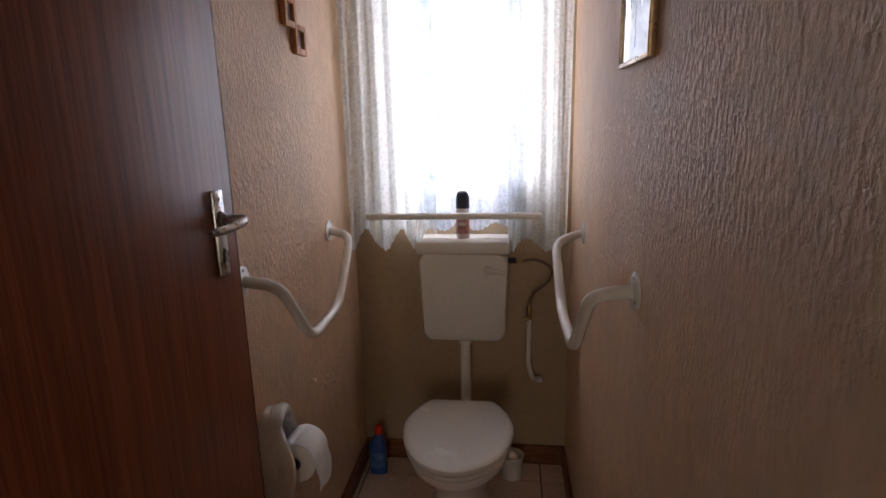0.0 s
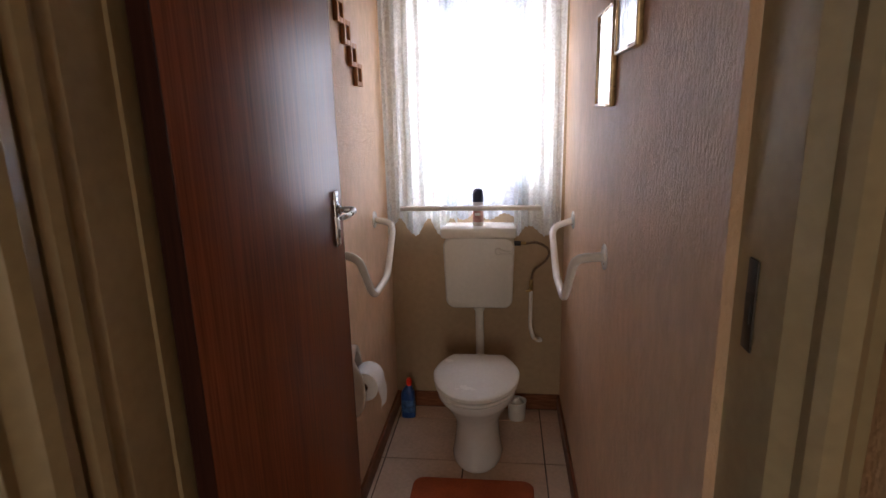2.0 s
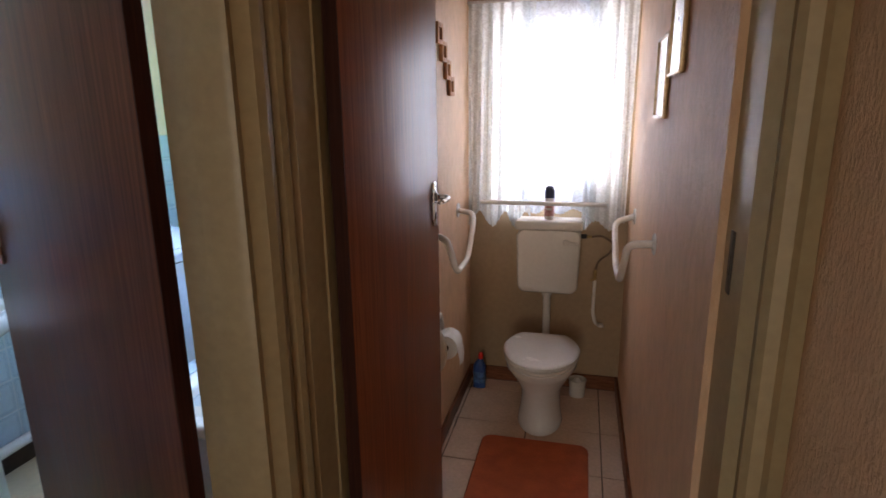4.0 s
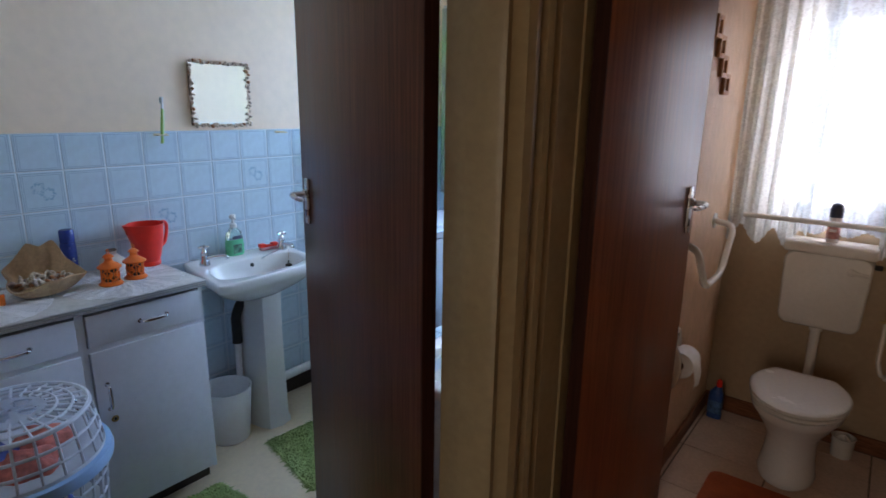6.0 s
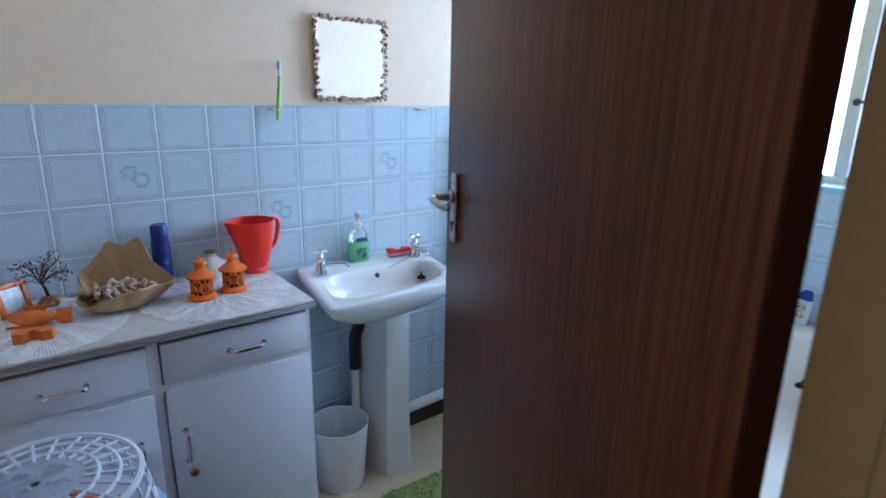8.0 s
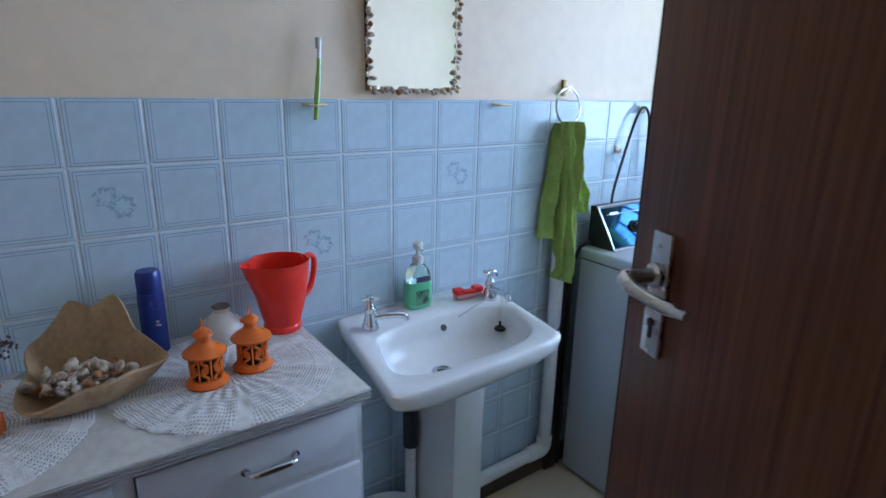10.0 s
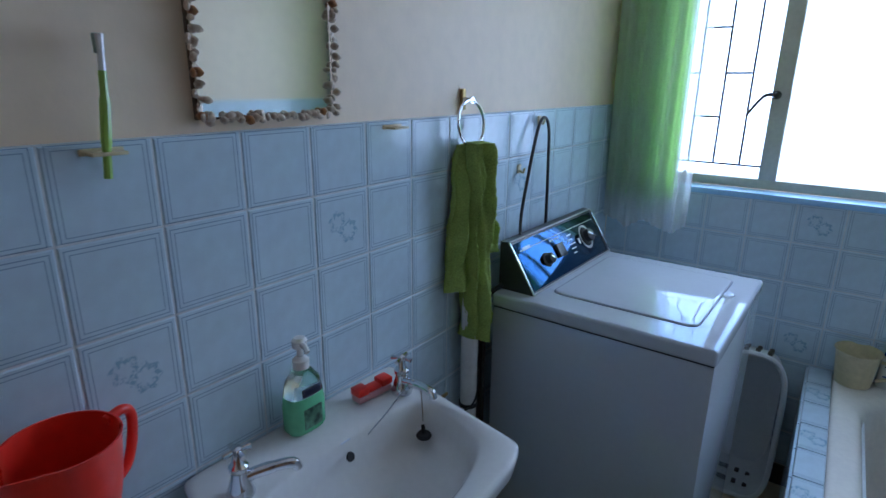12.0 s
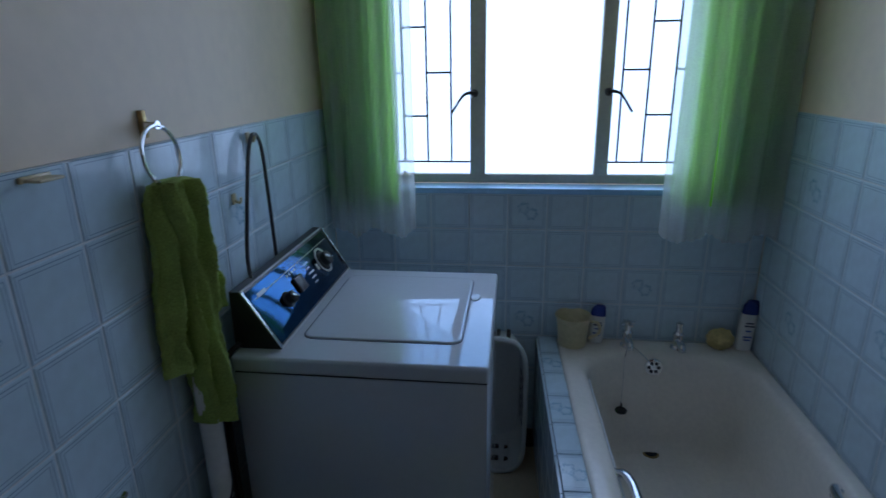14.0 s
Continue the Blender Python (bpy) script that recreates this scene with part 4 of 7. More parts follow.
part("brush_head", lathe([(0.026, 0.02), (0.032, 0.05), (0.030, 0.09), (0.010, 0.112)], (-0.180, 2.015, 0), 18), M["paper"], brush)

# orange mat with a round-cornered outline
ring = []
for (x, y), a0 in (((-0.165, 1.438), 0), ((-0.582, 1.438), 90), ((-0.582, 0.92), 180), ((-0.165, 0.92), 270)):
    for i in range(7):
        a = radians(a0 + 15 * i)
        ring.append((x + 0.045 * math.cos(a), y + 0.045 * math.sin(a)))
cxm, cym = -0.374, 1.18
solid("bath_mat", loft([[(x, y, 0.001) for x, y in ring], [(x, y, 0.012) for x, y in ring]] + [[(cxm + (x - cxm) * k, cym + (y - cym) * k, z) for x, y in ring] for k, z in ((0.985, 0.018), (0.9, 0.02), (0.5, 0.021), (0.1, 0.0215))]), M["orange_mat"], "orange tufted bath mat on the toilet floor", "bath mat")

# chain of small wooden frames on the west wall, two glazed pictures on the east wall
chain = thing("frame_cluster", (WXL, 1.54, 1.70), "stepped row of four small orange wooden picture frames", "picture frame")
for y, z in ((1.405, 1.898), (1.480, 1.832), (1.552, 1.762), (1.620, 1.694)):
    fr = part("frame", join(box(WXL + 0.001, WXL + 0.018, y - 0.042, y - 0.024, z - 0.042, z + 0.042, 0.002), box(WXL + 0.001, WXL + 0.018, y + 0.024, y + 0.042, z - 0.042, z + 0.042, 0.002), box(WXL + 0.001, WXL + 0.018, y - 0.024, y + 0.024, z + 0.024, z + 0.042, 0.002), box(WXL + 0.001, WXL + 0.018, y - 0.024, y + 0.024, z - 0.042, z - 0.024, 0.002)), M["light_wood"], chain)
    part("picture", box(WXL + 0.001, WXL + 0.006, y - 0.024, y + 0.024, z - 0.024, z + 0.024), M["picture"], fr)
    part("motif", box(WXL + 0.006, WXL + 0.0075, y - 0.010, y + 0.008, z - 0.015, z + 0.013), M["label_dark"], fr)


def glazed_picture(y0, y1, z0, z1):
    t = thing("framed_picture", (WXR, (y0 + y1) / 2, z0), "pale glazed picture in a thin gilt-brown frame", "picture", "toilet wall pictures")
    x = WXR - 0.001
    f = 0.009
    part("frame", join(box(x - 0.014, x, y0, y0 + f, z0, z1, 0.002), box(x - 0.014, x, y1 - f, y1, z0, z1, 0.002), box(x - 0.014, x, y0 + f, y1 - f, z0, z0 + f, 0.002), box(x - 0.014, x, y0 + f, y1 - f, z1 - f, z1, 0.002)), M["gilt"], t)
    part("print", box(x - 0.009, x - 0.004, y0 + f, y1 - f, z0 + f, z1 - f), M["picture"], t)
    yc, zc = (y0 + y1) / 2, z0 + (z1 - z0) * 0.40
    for k in range(7):
        a = radians(-80 + 27 * k)
        part("leaf", moved(lathe([(0.002, 0.0), (0.022, 0.0004), (0.010, 0.0008)], segs=14, sx=0.30), Matrix.Translation((x - 0.0088, yc + 0.045 * math.sin(a), zc + 0.045 * math.cos(a))) @ pose(0, 0, 0, math.degrees(-a), 0, 0) @ pose(0, 0, 0, 0, -90, 0)), M["picture_ink"], t)
    part("stem", box(x - 0.0096, x - 0.0089, yc - 0.0015, yc + 0.0015, zc - 0.075, zc + 0.02), M["picture_ink"], t)
    return t


glazed_picture(0.930, 1.190, 1.550, 1.812)
glazed_picture(0.655, 0.900, 1.672, 1.935)

# ---- bathroom: cabinet and what stands on it ----
CF, CTOP = -2.262, 0.912
CAB_Y = [0.030, -0.405, -0.840]


def bow_handle(a, b, out, parent, label="chrome bow handle"):
    """A chrome bow between a and b standing off along +x."""
    a, b = Vector(a), Vector(b)
    pts = [a, a + Vector((out, 0, 0)) + (b - a) * 0.08, a + Vector((out * 1.15, 0, 0)) + (b - a) * 0.3, a + Vector((out * 1.15, 0, 0)) + (b - a) * 0.7, b + Vector((out, 0, 0)) - (b - a) * 0.08, b]
    hd = part("handle", tube(smooth_path(pts, 5), [0.0045 + 0.0030 * math.sin(math.pi * i / 25) for i in range(26)], 10), M["chrome"], parent, label)
    for p in (a, b):
        part("foot", moved(lathe([(0.009, 0), (0.008, 0.004)], segs=12), pose(p[0] - 0.0005, p[1], p[2], 0, 90, 0)), M["chrome"], hd)


for k, (y1, y0) in enumerate(zip(CAB_Y, CAB_Y[1:])):
    cab = thing("cabinet", (-2.47, (y0 + y1) / 2, 0), "white painted bathroom cabinet with a drawer over a door", "cabinet", "cabinet units under the counter")
    body = part("body", join(
        box(XW + 0.012, CF - 0.018, y0, y0 + 0.016, 0.080, 0.8865), box(XW + 0.012, CF - 0.018, y1 - 0.016, y1, 0.080, 0.8865),
        box(XW + 0.012, CF - 0.018, y0 + 0.016, y1 - 0.016, 0.080, 0.096), box(XW + 0.012, XW + 0.018, y0 + 0.016, y1 - 0.016, 0.096, 0.8865), box(XW + 0.018, CF - 0.018, y0 + 0.016, y1 - 0.016, 0.738, 0.752)), M["cabinet"], cab)
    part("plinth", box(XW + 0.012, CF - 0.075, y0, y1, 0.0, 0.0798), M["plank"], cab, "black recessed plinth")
    part("face_frame", join(box(CF - 0.018, CF - 0.004, y0, y0 + 0.014, 0.081, 0.8865), box(CF - 0.018, CF - 0.004, y1 - 0.014, y1, 0.081, 0.8865), box(CF - 0.018, CF - 0.004, y0 + 0.014, y1 - 0.014, 0.734, 0.756)), M["cabinet"], cab)
    dr = part("drawer", box(CF - 0.014, CF + 0.006, y0 + 0.018, y1 - 0.016, 0.757, 0.872, 0.003), M["cabinet"], cab)
    ym = (y0 + y1) / 2 + 0.02
    bow_handle((CF + 0.006, ym - 0.048, 0.812), (CF + 0.006, ym + 0.048, 0.812), 0.020, dr)
    dd = part("door", box(CF - 0.014, CF + 0.006, y0 + 0.018, y1 - 0.010, 0.092, 0.736, 0.003), M["cabinet"], cab)
    hy = y0 + 0.055 if k == 0 else y1 - 0.055
    bow_handle((CF + 0.006, hy, 0.515), (CF + 0.006, hy, 0.610), 0.020, dd)
    part("keyhole", moved(lathe([(0.013, 0), (0.012, 0.003), (0.006, 0.003), (0.005, -0.004)], segs=16), pose(CF + 0.0055, hy + 0.012, 0.470, 0, 90, 0)), M["brass"], dd, "round metal keyhole plate")
    part("lock_hole", moved(lathe([(0.0055, 0), (0.0045, 0.0012)], segs=10), pose(CF + 0.0085, hy + 0.012, 0.470, 0, 90, 0)), M["black"], dd)
counter = thing("countertop", (-2.47, -0.4, 0.874), "mottled grey laminate countertop with metal edge strips", "countertop")
part("slab", box(XW + 0.001, -2.242, -0.845, 0.038, 0.887, CTOP, 0.002), M["counter"], counter)
for z0, z1 in ((0.8885, 0.8935), (0.8965, 0.9010), (0.9040, 0.9095)):
    part("edge_strip", join(box(-2.242, -2.2375, -0.845, 0.038, z0, z1, 0.001), box(-2.55, -2.242, 0.038, 0.0415, z0, z1, 0.001)), M["strip"], counter)


def crochet(name, cx, cy):
    """White cotton worked in wavy rounds, with small gaps between the rows and closed petals."""
    m = make(name, (0.88, 0.87, 0.86), 0.9, vary=0.10, scale=60, grain=400, bump=1.0, bump_scale=420)
    nt = m.node_tree
    b = nt.nodes["Principled BSDF"]
    sp = node(m, "ShaderNodeSeparateXYZ")
    nt.links.new(node(m, "ShaderNodeTexCoord").outputs["Object"], sp.inputs[0])
    x, y = math_node(m, "SUBTRACT", sp.outputs["X"], cx), math_node(m, "SUBTRACT", sp.outputs["Y"], cy)
    r = math_node(m, "SQRT", math_node(m, "ADD", math_node(m, "MULTIPLY", x, x), math_node(m, "MULTIPLY", y, y)))
    a = math_node(m, "ARCTAN2", y, x)
    wave = math_node(m, "MULTIPLY", math_node(m, "SINE", math_node(m, "MULTIPLY", a, 9.0)), 2.4)
    rows_ = math_node(m, "SINE", math_node(m, "ADD", math_node(m, "MULTIPLY", r, 980.0), wave))
    loops = math_node(m, "SINE", math_node(m, "ADD", math_node(m, "MULTIPLY", a, 162.0), math_node(m, "MULTIPLY", r, 90.0)))
    petal = math_node(m, "SINE", math_node(m, "ADD", math_node(m, "MULTIPLY", a, 9.0), math_node(m, "MULTIPLY", r, 14.0)))
    closed = math_node(m, "GREATER_THAN", petal, 0.72)
    gap = math_node(m, "MULTIPLY", math_node(m, "GREATER_THAN", rows_, 0.25), math_node(m, "GREATER_THAN", loops, -0.25))
    gap = math_node(m, "MULTIPLY", gap, math_node(m, "SUBTRACT", 1.0, closed))
    alpha = math_node(m, "SUBTRACT", 1.0, math_node(m, "MULTIPLY", gap, 0.55))
    nt.links.new(alpha, b.inputs["Alpha"])
    return m


def doily(cx, cy, r, label, z, seed, kx=1.0):
    """Crocheted round in three bands: close centre, open body, scalloped edging."""
    n, rings = 216, 34
    t = thing("doily", (cx, cy, z), label, "doily", "doilies on the counter")
    mat = crochet("white_crochet_cotton", 0.0, 0.0)

    def height(q, a, i, j):
        return z + 0.0012 + 0.0022 * (j % 2) + 0.0016 * math.sin(27 * a) * math.sin(q * 12) + 0.0008 * (i % 2)

    for name, j0, j1 in (("centre", 1, 9), ("body", 9, 29), ("scalloped_edge", 29, rings)):
        bm = bmesh.new()
        grid = []
        for j in range(j0, j1 + 1):
            q = j / rings
            row = []
            for i in range(n):
                a = 2 * math.pi * i / n
                rr = r * q * (1 + (0.035 * abs(math.sin(13 * a)) * (j - 28) / 6 if j > 28 else 0) + 0.006 * math.sin(3 * a + seed))
                row.append(bm.verts.new((cx + kx * rr * math.cos(a), cy + rr * math.sin(a), height(q, a, i, j))))
            grid.append(row)
        for a_, b_ in zip(grid, grid[1:]):
            for i in range(n):
                bm.faces.new((a_[i], a_[(i + 1) % n], b_[(i + 1) % n], b_[i]))
        if j0 == 1:
            bm.faces.new(grid[0])
        part(name, bm, mat, t, sharp=80)
    return t


doily(-2.452, -0.185, 0.212, "white crocheted doily under the orange lanterns", CTOP, 1)
doily(-2.462, -0.640, 0.215, "white crocheted doily under the seashell bowl", CTOP, 2)


def seashell(name, seed, material):
    """A small coiled shell as one mesh, lying on its side at the origin."""
    rng = random.Random(seed)
    kind = seed % 3
    if kind == 0:
        prof = [(0.001, 0.0), (0.004, 0.004), (0.0035, 0.006), (0.007, 0.011), (0.006, 0.013), (0.010, 0.019), (0.009, 0.022), (0.0115, 0.028), (0.009, 0.036), (0.003, 0.043)]
        bm = lathe(prof, segs=12)
    elif kind == 1:
        prof = [(0.001, 0), (0.005, 0.003), (0.0095, 0.009), (0.0112, 0.016), (0.0105, 0.018), (0.0116, 0.022), (0.0095, 0.026), (0.0085, 0.0275), (0.0065, 0.031), (0.0035, 0.034), (0.001, 0.037)]
        bm = lathe(prof, segs=12, sx=1.2, sy=0.72)
    else:
        bm = bmesh.new()
        n = 15
        top = []
        for j in range(5):
            q = j / 4
            top.append([bm.verts.new((0.017 * q * math.sin((i / n - 0.5) * 2.6), 0.022 * q * math.cos((i / n - 0.5) * 2.6), 0.008 * (1 - q * q) + 0.0012 * (i % 2) * q)) for i in range(n + 1)])
        for a, b in zip(top, top[1:]):
            for i in range(n):
                bm.faces.new((a[i], a[i + 1], b[i + 1], b[i]))
        bmesh.ops.remove_doubles(bm, verts=bm.verts, dist=0.0002)
        bmesh.ops.solidify(bm, geom=bm.faces[:], thickness=0.002)
    return finish(name, bm, material, 60)


SHELLS = [seashell("seashell", k, M[("shell_a", "shell_b", "shell_c")[(k // 2) % 3]]) for k in range(9)]

# the bowl: a deep folded shell-like dish with flared corners
BX, BY = -2.495, -0.425


# the rim by direction in degrees: how far out it reaches and how high it stands
RIM_PLAN = [(-174, 0.098, 0.165), (-150, 0.150, 0.085), (-110, 0.098, 0.060), (-52, 0.128, 0.036), (-5, 0.090, 0.058), (40, 0.098, 0.064), (92, 0.142, 0.050), (112, 0.100, 0.105), (140, 0.108, 0.168), (163, 0.088, 0.150), (186, 0.098, 0.165)]


def bowl_rim(deg):
    for (a0, r0, z0), (a1, r1, z1) in zip(RIM_PLAN, RIM_PLAN[1:]):
        if a0 <= deg <= a1:
            t = (deg - a0) / (a1 - a0)
            t = 0.35 * t + 0.65 * t * t * (3 - 2 * t)
            return r0 + (r1 - r0) * t, z0 + (z1 - z0) * t
    return RIM_PLAN[0][1:]


def bowl_ring(q, inset=0.0):
    """One ring of the folded dish: q 0 at the foot, 1 at the rim."""
    out = []
    for i in range(96):
        deg = -174 + 360 * i / 96
        r, z = bowl_rim(deg)
        rr = 0.040 + (r - 0.040) * q ** 0.75 - inset
        out.append((BX + rr * math.cos(radians(deg)), BY + rr * math.sin(radians(deg)), CTOP + 0.004 + z * q ** 1.7 + inset * 0.9))
    return out


outer = [bowl_ring(q) for q in (0.0, 0.15, 0.3, 0.5, 0.7, 0.86, 1.0)]
inner = [bowl_ring(q, 0.0045) for q in (1.0, 0.86, 0.7, 0.5, 0.3, 0.15, 0.0)]
solid("shell_bowl", loft(outer + inner), M["shell_bowl"], "tan folded bowl with flared corners holding seashells", "bowl", sharp=70)
rng = random.Random(5)
for k in range(150):
    a, q = rng.uniform(0, 6.283), math.sqrt(rng.random())
    x, y = BX + 0.018 + 0.056 * q * math.cos(a), BY - 0.006 + 0.074 * q * math.sin(a)
    o = new("seashell", SHELLS[k % 9])
    s = rng.uniform(0.48, 0.85) * (1.9 if k == 60 else 1)
    o.matrix_world = Matrix.Translation((x, y, CTOP + 0.040 + 0.018 * (1 - q) + rng.uniform(0, 0.018))) @ Euler((rng.uniform(0, 6), rng.uniform(0, 6), rng.uniform(0, 6))).to_matrix().to_4x4() @ Matrix.Diagonal((s, s, s, 1))
    tagged(o, "small pale brown seashell heaped in the bowl", "seashell", "seashells in the bowl")

spray = thing("spray_bottle", (-2.655, -0.286, CTOP), "tall dark blue aerosol can on the counter", "aerosol")
part("body", lathe([(0.024, 0), (0.027, 0.003), (0.027, 0.135), (0.025, 0.142)], (-2.650, -0.286, CTOP), 28), M["blue_plastic"], spray)
part("cap", lathe([(0.0255, 0.143), (0.0255, 0.185), (0.022, 0.192)], (-2.650, -0.286, CTOP), 28), M["blue_plastic"], spray)
for dz, w in ((0.070, 0.012), (0.078, 0.008)):
    part("print", moved(box(-0.001, 0.0005, -w, w, 0, 0.004), pose(-2.6245, -0.286, CTOP + dz, 0, 0, -25)), M["label"], spray)

jug = thing("jug", (-2.605, -0.020, CTOP), "red plastic water jug with a spout and handle", "jug")
jx, jy = -2.610, -0.008
jp = [(0.043, 0.0), (0.047, 0.004), (0.047, 0.016), (0.044, 0.022), (0.052, 0.055), (0.062, 0.11), (0.068, 0.16), (0.071, 0.200), (0.0735, 0.213), (0.0705, 0.213), (0.066, 0.16), (0.060, 0.11), (0.050, 0.055), (0.042, 0.028)]
jp = [(0.98 * r, 0.83 * z) for r, z in jp]
jb = lathe(jp, (jx, jy, CTOP + 0.004), 44)
sp = Vector((0.30, -0.95, 0)).normalized()
for v in jb.verts:
    d = Vector((v.co.x - jx, v.co.y - jy, 0))
    h = (v.co.z - CTOP) / 0.175
    if d.length > 0 and h > 0.55:
        k = max(0, (d.normalized().dot(sp) - 0.80) / 0.20)
        v.co += sp * 0.030 * k * (h - 0.55) / 0.45
        v.co.z += 0.006 * k * (h - 0.55) / 0.45
part("body", jb, M["red_plastic"], jug)
hd = -sp
hp = [Vector((jx, jy, CTOP)) + hd * r * 0.98 + Vector((0, 0, 0.83 * z + 0.004)) for r, z in ((0.066, 0.200), (0.095, 0.203), (0.108, 0.185), (0.104, 0.140), (0.088, 0.095), (0.058, 0.075))]
part("handle", tube(smooth_path(hp, 6), 0.0075, 10), M["red_plastic"], jug)

vase = thing("small_vase", (-2.615, -0.150, CTOP), "squat white pottery vase on the counter", "vase")
part("body", lathe([(0.028, 0), (0.040, 0.012), (0.048, 0.034), (0.044, 0.054), (0.026, 0.070), (0.017, 0.078), (0.018, 0.088), (0.021, 0.092), (0.016, 0.090), (0.014, 0.07)], (-2.612, -0.150, CTOP), 28), make("cream_pottery", (0.78, 0.73, 0.66), 0.3, vary=0.06, scale=20), vase)
part("rim", lathe([(0.0195, 0.0895), (0.0215, 0.092), (0.0185, 0.0945), (0.015, 0.092)], (-2.612, -0.150, CTOP), 24), make("brown_glaze", (0.16, 0.11, 0.08), 0.4, vary=0.3, scale=60), vase, "brown glazed rim")


def lantern(x, y, turn):
    t = thing("lantern", (x, y, CTOP), "small orange pierced metal tealight lantern", "lantern", "orange lanterns on the doily")
    z = CTOP + 0.004
    part("base", lathe([(0.040, 0), (0.042, 0.004), (0.036, 0.010), (0.032, 0.014)], (x, y, z), 28), M["orange"], t)
    # Dark core put in behind the scrolls as the lantern's inner shade.
    part("core", lathe([(0.0255, 0.014), (0.0255, 0.064)], (x, y, z), 20), M["iron"], t, "dark inside of the lantern")
    for k in range(8):
        a = turn + 2 * math.pi * k / 8
        c, s = math.cos(a), math.sin(a)
        part("post", tube([(x + 0.0295 * c, y + 0.0295 * s, z + 0.012), (x + 0.0295 * c, y + 0.0295 * s, z + 0.066)], 0.0022, 6), M["orange"], t)
        b = a + math.pi / 8
        pts = []
        for i in range(22):
            q = i / 21
            da = 0.20 * math.sin(q * 2 * math.pi * 2) * (1 if k % 2 else -1)
            pts.append((x + 0.0295 * math.cos(b + da), y + 0.0295 * math.sin(b + da), z + 0.014 + 0.050 * q))
        part("scroll", tube(pts, 0.0030, 6), M["orange"], t)
        ring = [(x + 0.0295 * math.cos(b + 0.16 * math.cos(i * 0.571)), y + 0.0295 * math.sin(b + 0.16 * math.cos(i * 0.571)), z + 0.039 + 0.006 * math.sin(i * 0.571)) for i in range(11)]
        part("scroll", tube(ring, 0.0026, 6, True), M["orange"], t)
    part("roof", lathe([(0.030, 0.064), (0.0415, 0.066), (0.0415, 0.070), (0.030, 0.079), (0.016, 0.088), (0.0135, 0.093)], (x, y, z), 28), M["orange"], t)
    part("cap", lathe([(0.0135, 0.092), (0.0135, 0.103), (0.0195, 0.105), (0.0185, 0.109), (0.008, 0.117)], (x, y, z), 24), M["orange"], t)
    part("hanging_ring", tube([(x + 0.010 * math.cos(i * 0.4488), y, z + 0.126 + 0.010 * math.sin(i * 0.4488)) for i in range(14)], 0.0015, 6, True), M["orange"], t)


lantern(-2.435, -0.228, 0.1)
lantern(-2.455, -0.130, 0.5)

# wire tree, orange double frame, fish and butterfly-shaped wax
tree = thing("wire_tree", (-2.625, -0.592, CTOP), "small twisted copper wire tree with dark bead leaves", "ornament")
tb = Vector((-2.625, -0.592, CTOP + 0.004))
part("rock", lathe([(0.030, 0), (0.034, 0.006), (0.026, 0.018), (0.010, 0.024)], tb, 12, 1.1, 0.8), M["shell_b"], tree, "brown stone base")
part("trunk", tube(smooth_path([tb + Vector((0, 0, 0.018)), tb + Vector((0.003, -0.004, 0.045)), tb + Vector((-0.004, -0.014, 0.075))], 5), [0.005, 0.0048, 0.0046, 0.0044, 0.0042, 0.004, 0.0038, 0.0036, 0.0034, 0.003, 0.003], 8), M["copper"], tree)
rng = random.Random(9)
for k in range(20):
    a, e = rng.uniform(0, 6.283), rng.uniform(0.15, 1.3)
    L = rng.uniform(0.042, 0.082)
    s0 = tb + Vector((-0.003, -0.012, 0.055 + 0.020 * rng.random()))
    s1 = s0 + Vector((0.5 * L * math.cos(a) * math.cos(e), L * math.sin(a) * math.cos(e), L * math.sin(e)))
    sm = (s0 + s1) / 2 + Vector((0, 0, 0.008))
    br = part("branch", tube(smooth_path([s0, sm, s1], 4), 0.0014, 5), M["copper"], tree)
    leaves = []
    for i in range(9):
        c = s1 + Vector((rng.uniform(-0.012, 0.012), rng.uniform(-0.014, 0.014), rng.uniform(-0.010, 0.012)))
        leaves.append(lathe([(0.0006, -0.003), (0.0026, -0.001), (0.0026, 0.001), (0.0006, 0.003)], c, 6))
    part("leaves", join(*leaves), M["beads"], br)

for k, (x, y, turn) in enumerate(((-2.575, -0.668, 38), (-2.545, -0.758, 22))):
    fr = thing("photo_frame", (x, y, CTOP), "orange wooden photo frame with a pale blue picture", "photo frame", "orange photo frames")
    m = pose(x, y, CTOP + 0.004, 0, -14, turn)
    w, h, b = 0.042, 0.088, 0.013
    part("frame", moved(join(box(0, 0.012, -w, -w + b, 0, h, 0.002), box(0, 0.012, w - b, w, 0, h, 0.002), box(0, 0.012, -w + b, w - b, 0, b, 0.002), box(0, 0.012, -w + b, w - b, h - b, h, 0.002)), m), M["orange_wax"], fr)
    part("picture", moved(box(0.002, 0.007, -w + b, w - b, b, h - b), m), make("pale_seaside_print", (0.50, 0.66, 0.70), 0.2, vary=0.3, scale=40, color2=(0.80, 0.84, 0.82)), fr)
    part("strut", moved(box(-0.030, 0.0, -0.008, 0.008, 0.002, 0.006), m), M["orange_wax"], fr)
fish = thing("fish_figurine", (-2.462, -0.632, CTOP), "orange glazed fish figurine on the doily", "figurine")
fm = pose(-2.462, -0.632, CTOP + 0.026, 0, 0, 72)
secs = []
for i, (u, ry, rz) in enumerate(((-0.055, 0.004, 0.006), (-0.045, 0.008, 0.012), (-0.02, 0.017, 0.021), (0.01, 0.019, 0.022), (0.035, 0.012, 0.014), (0.052, 0.005, 0.006))):
    secs.append([(u, ry * math.cos(2 * math.pi * k / 16), rz * math.sin(2 * math.pi * k / 16)) for k in range(16)])
part("body", moved(loft(secs), fm), M["orange_wax"], fish)
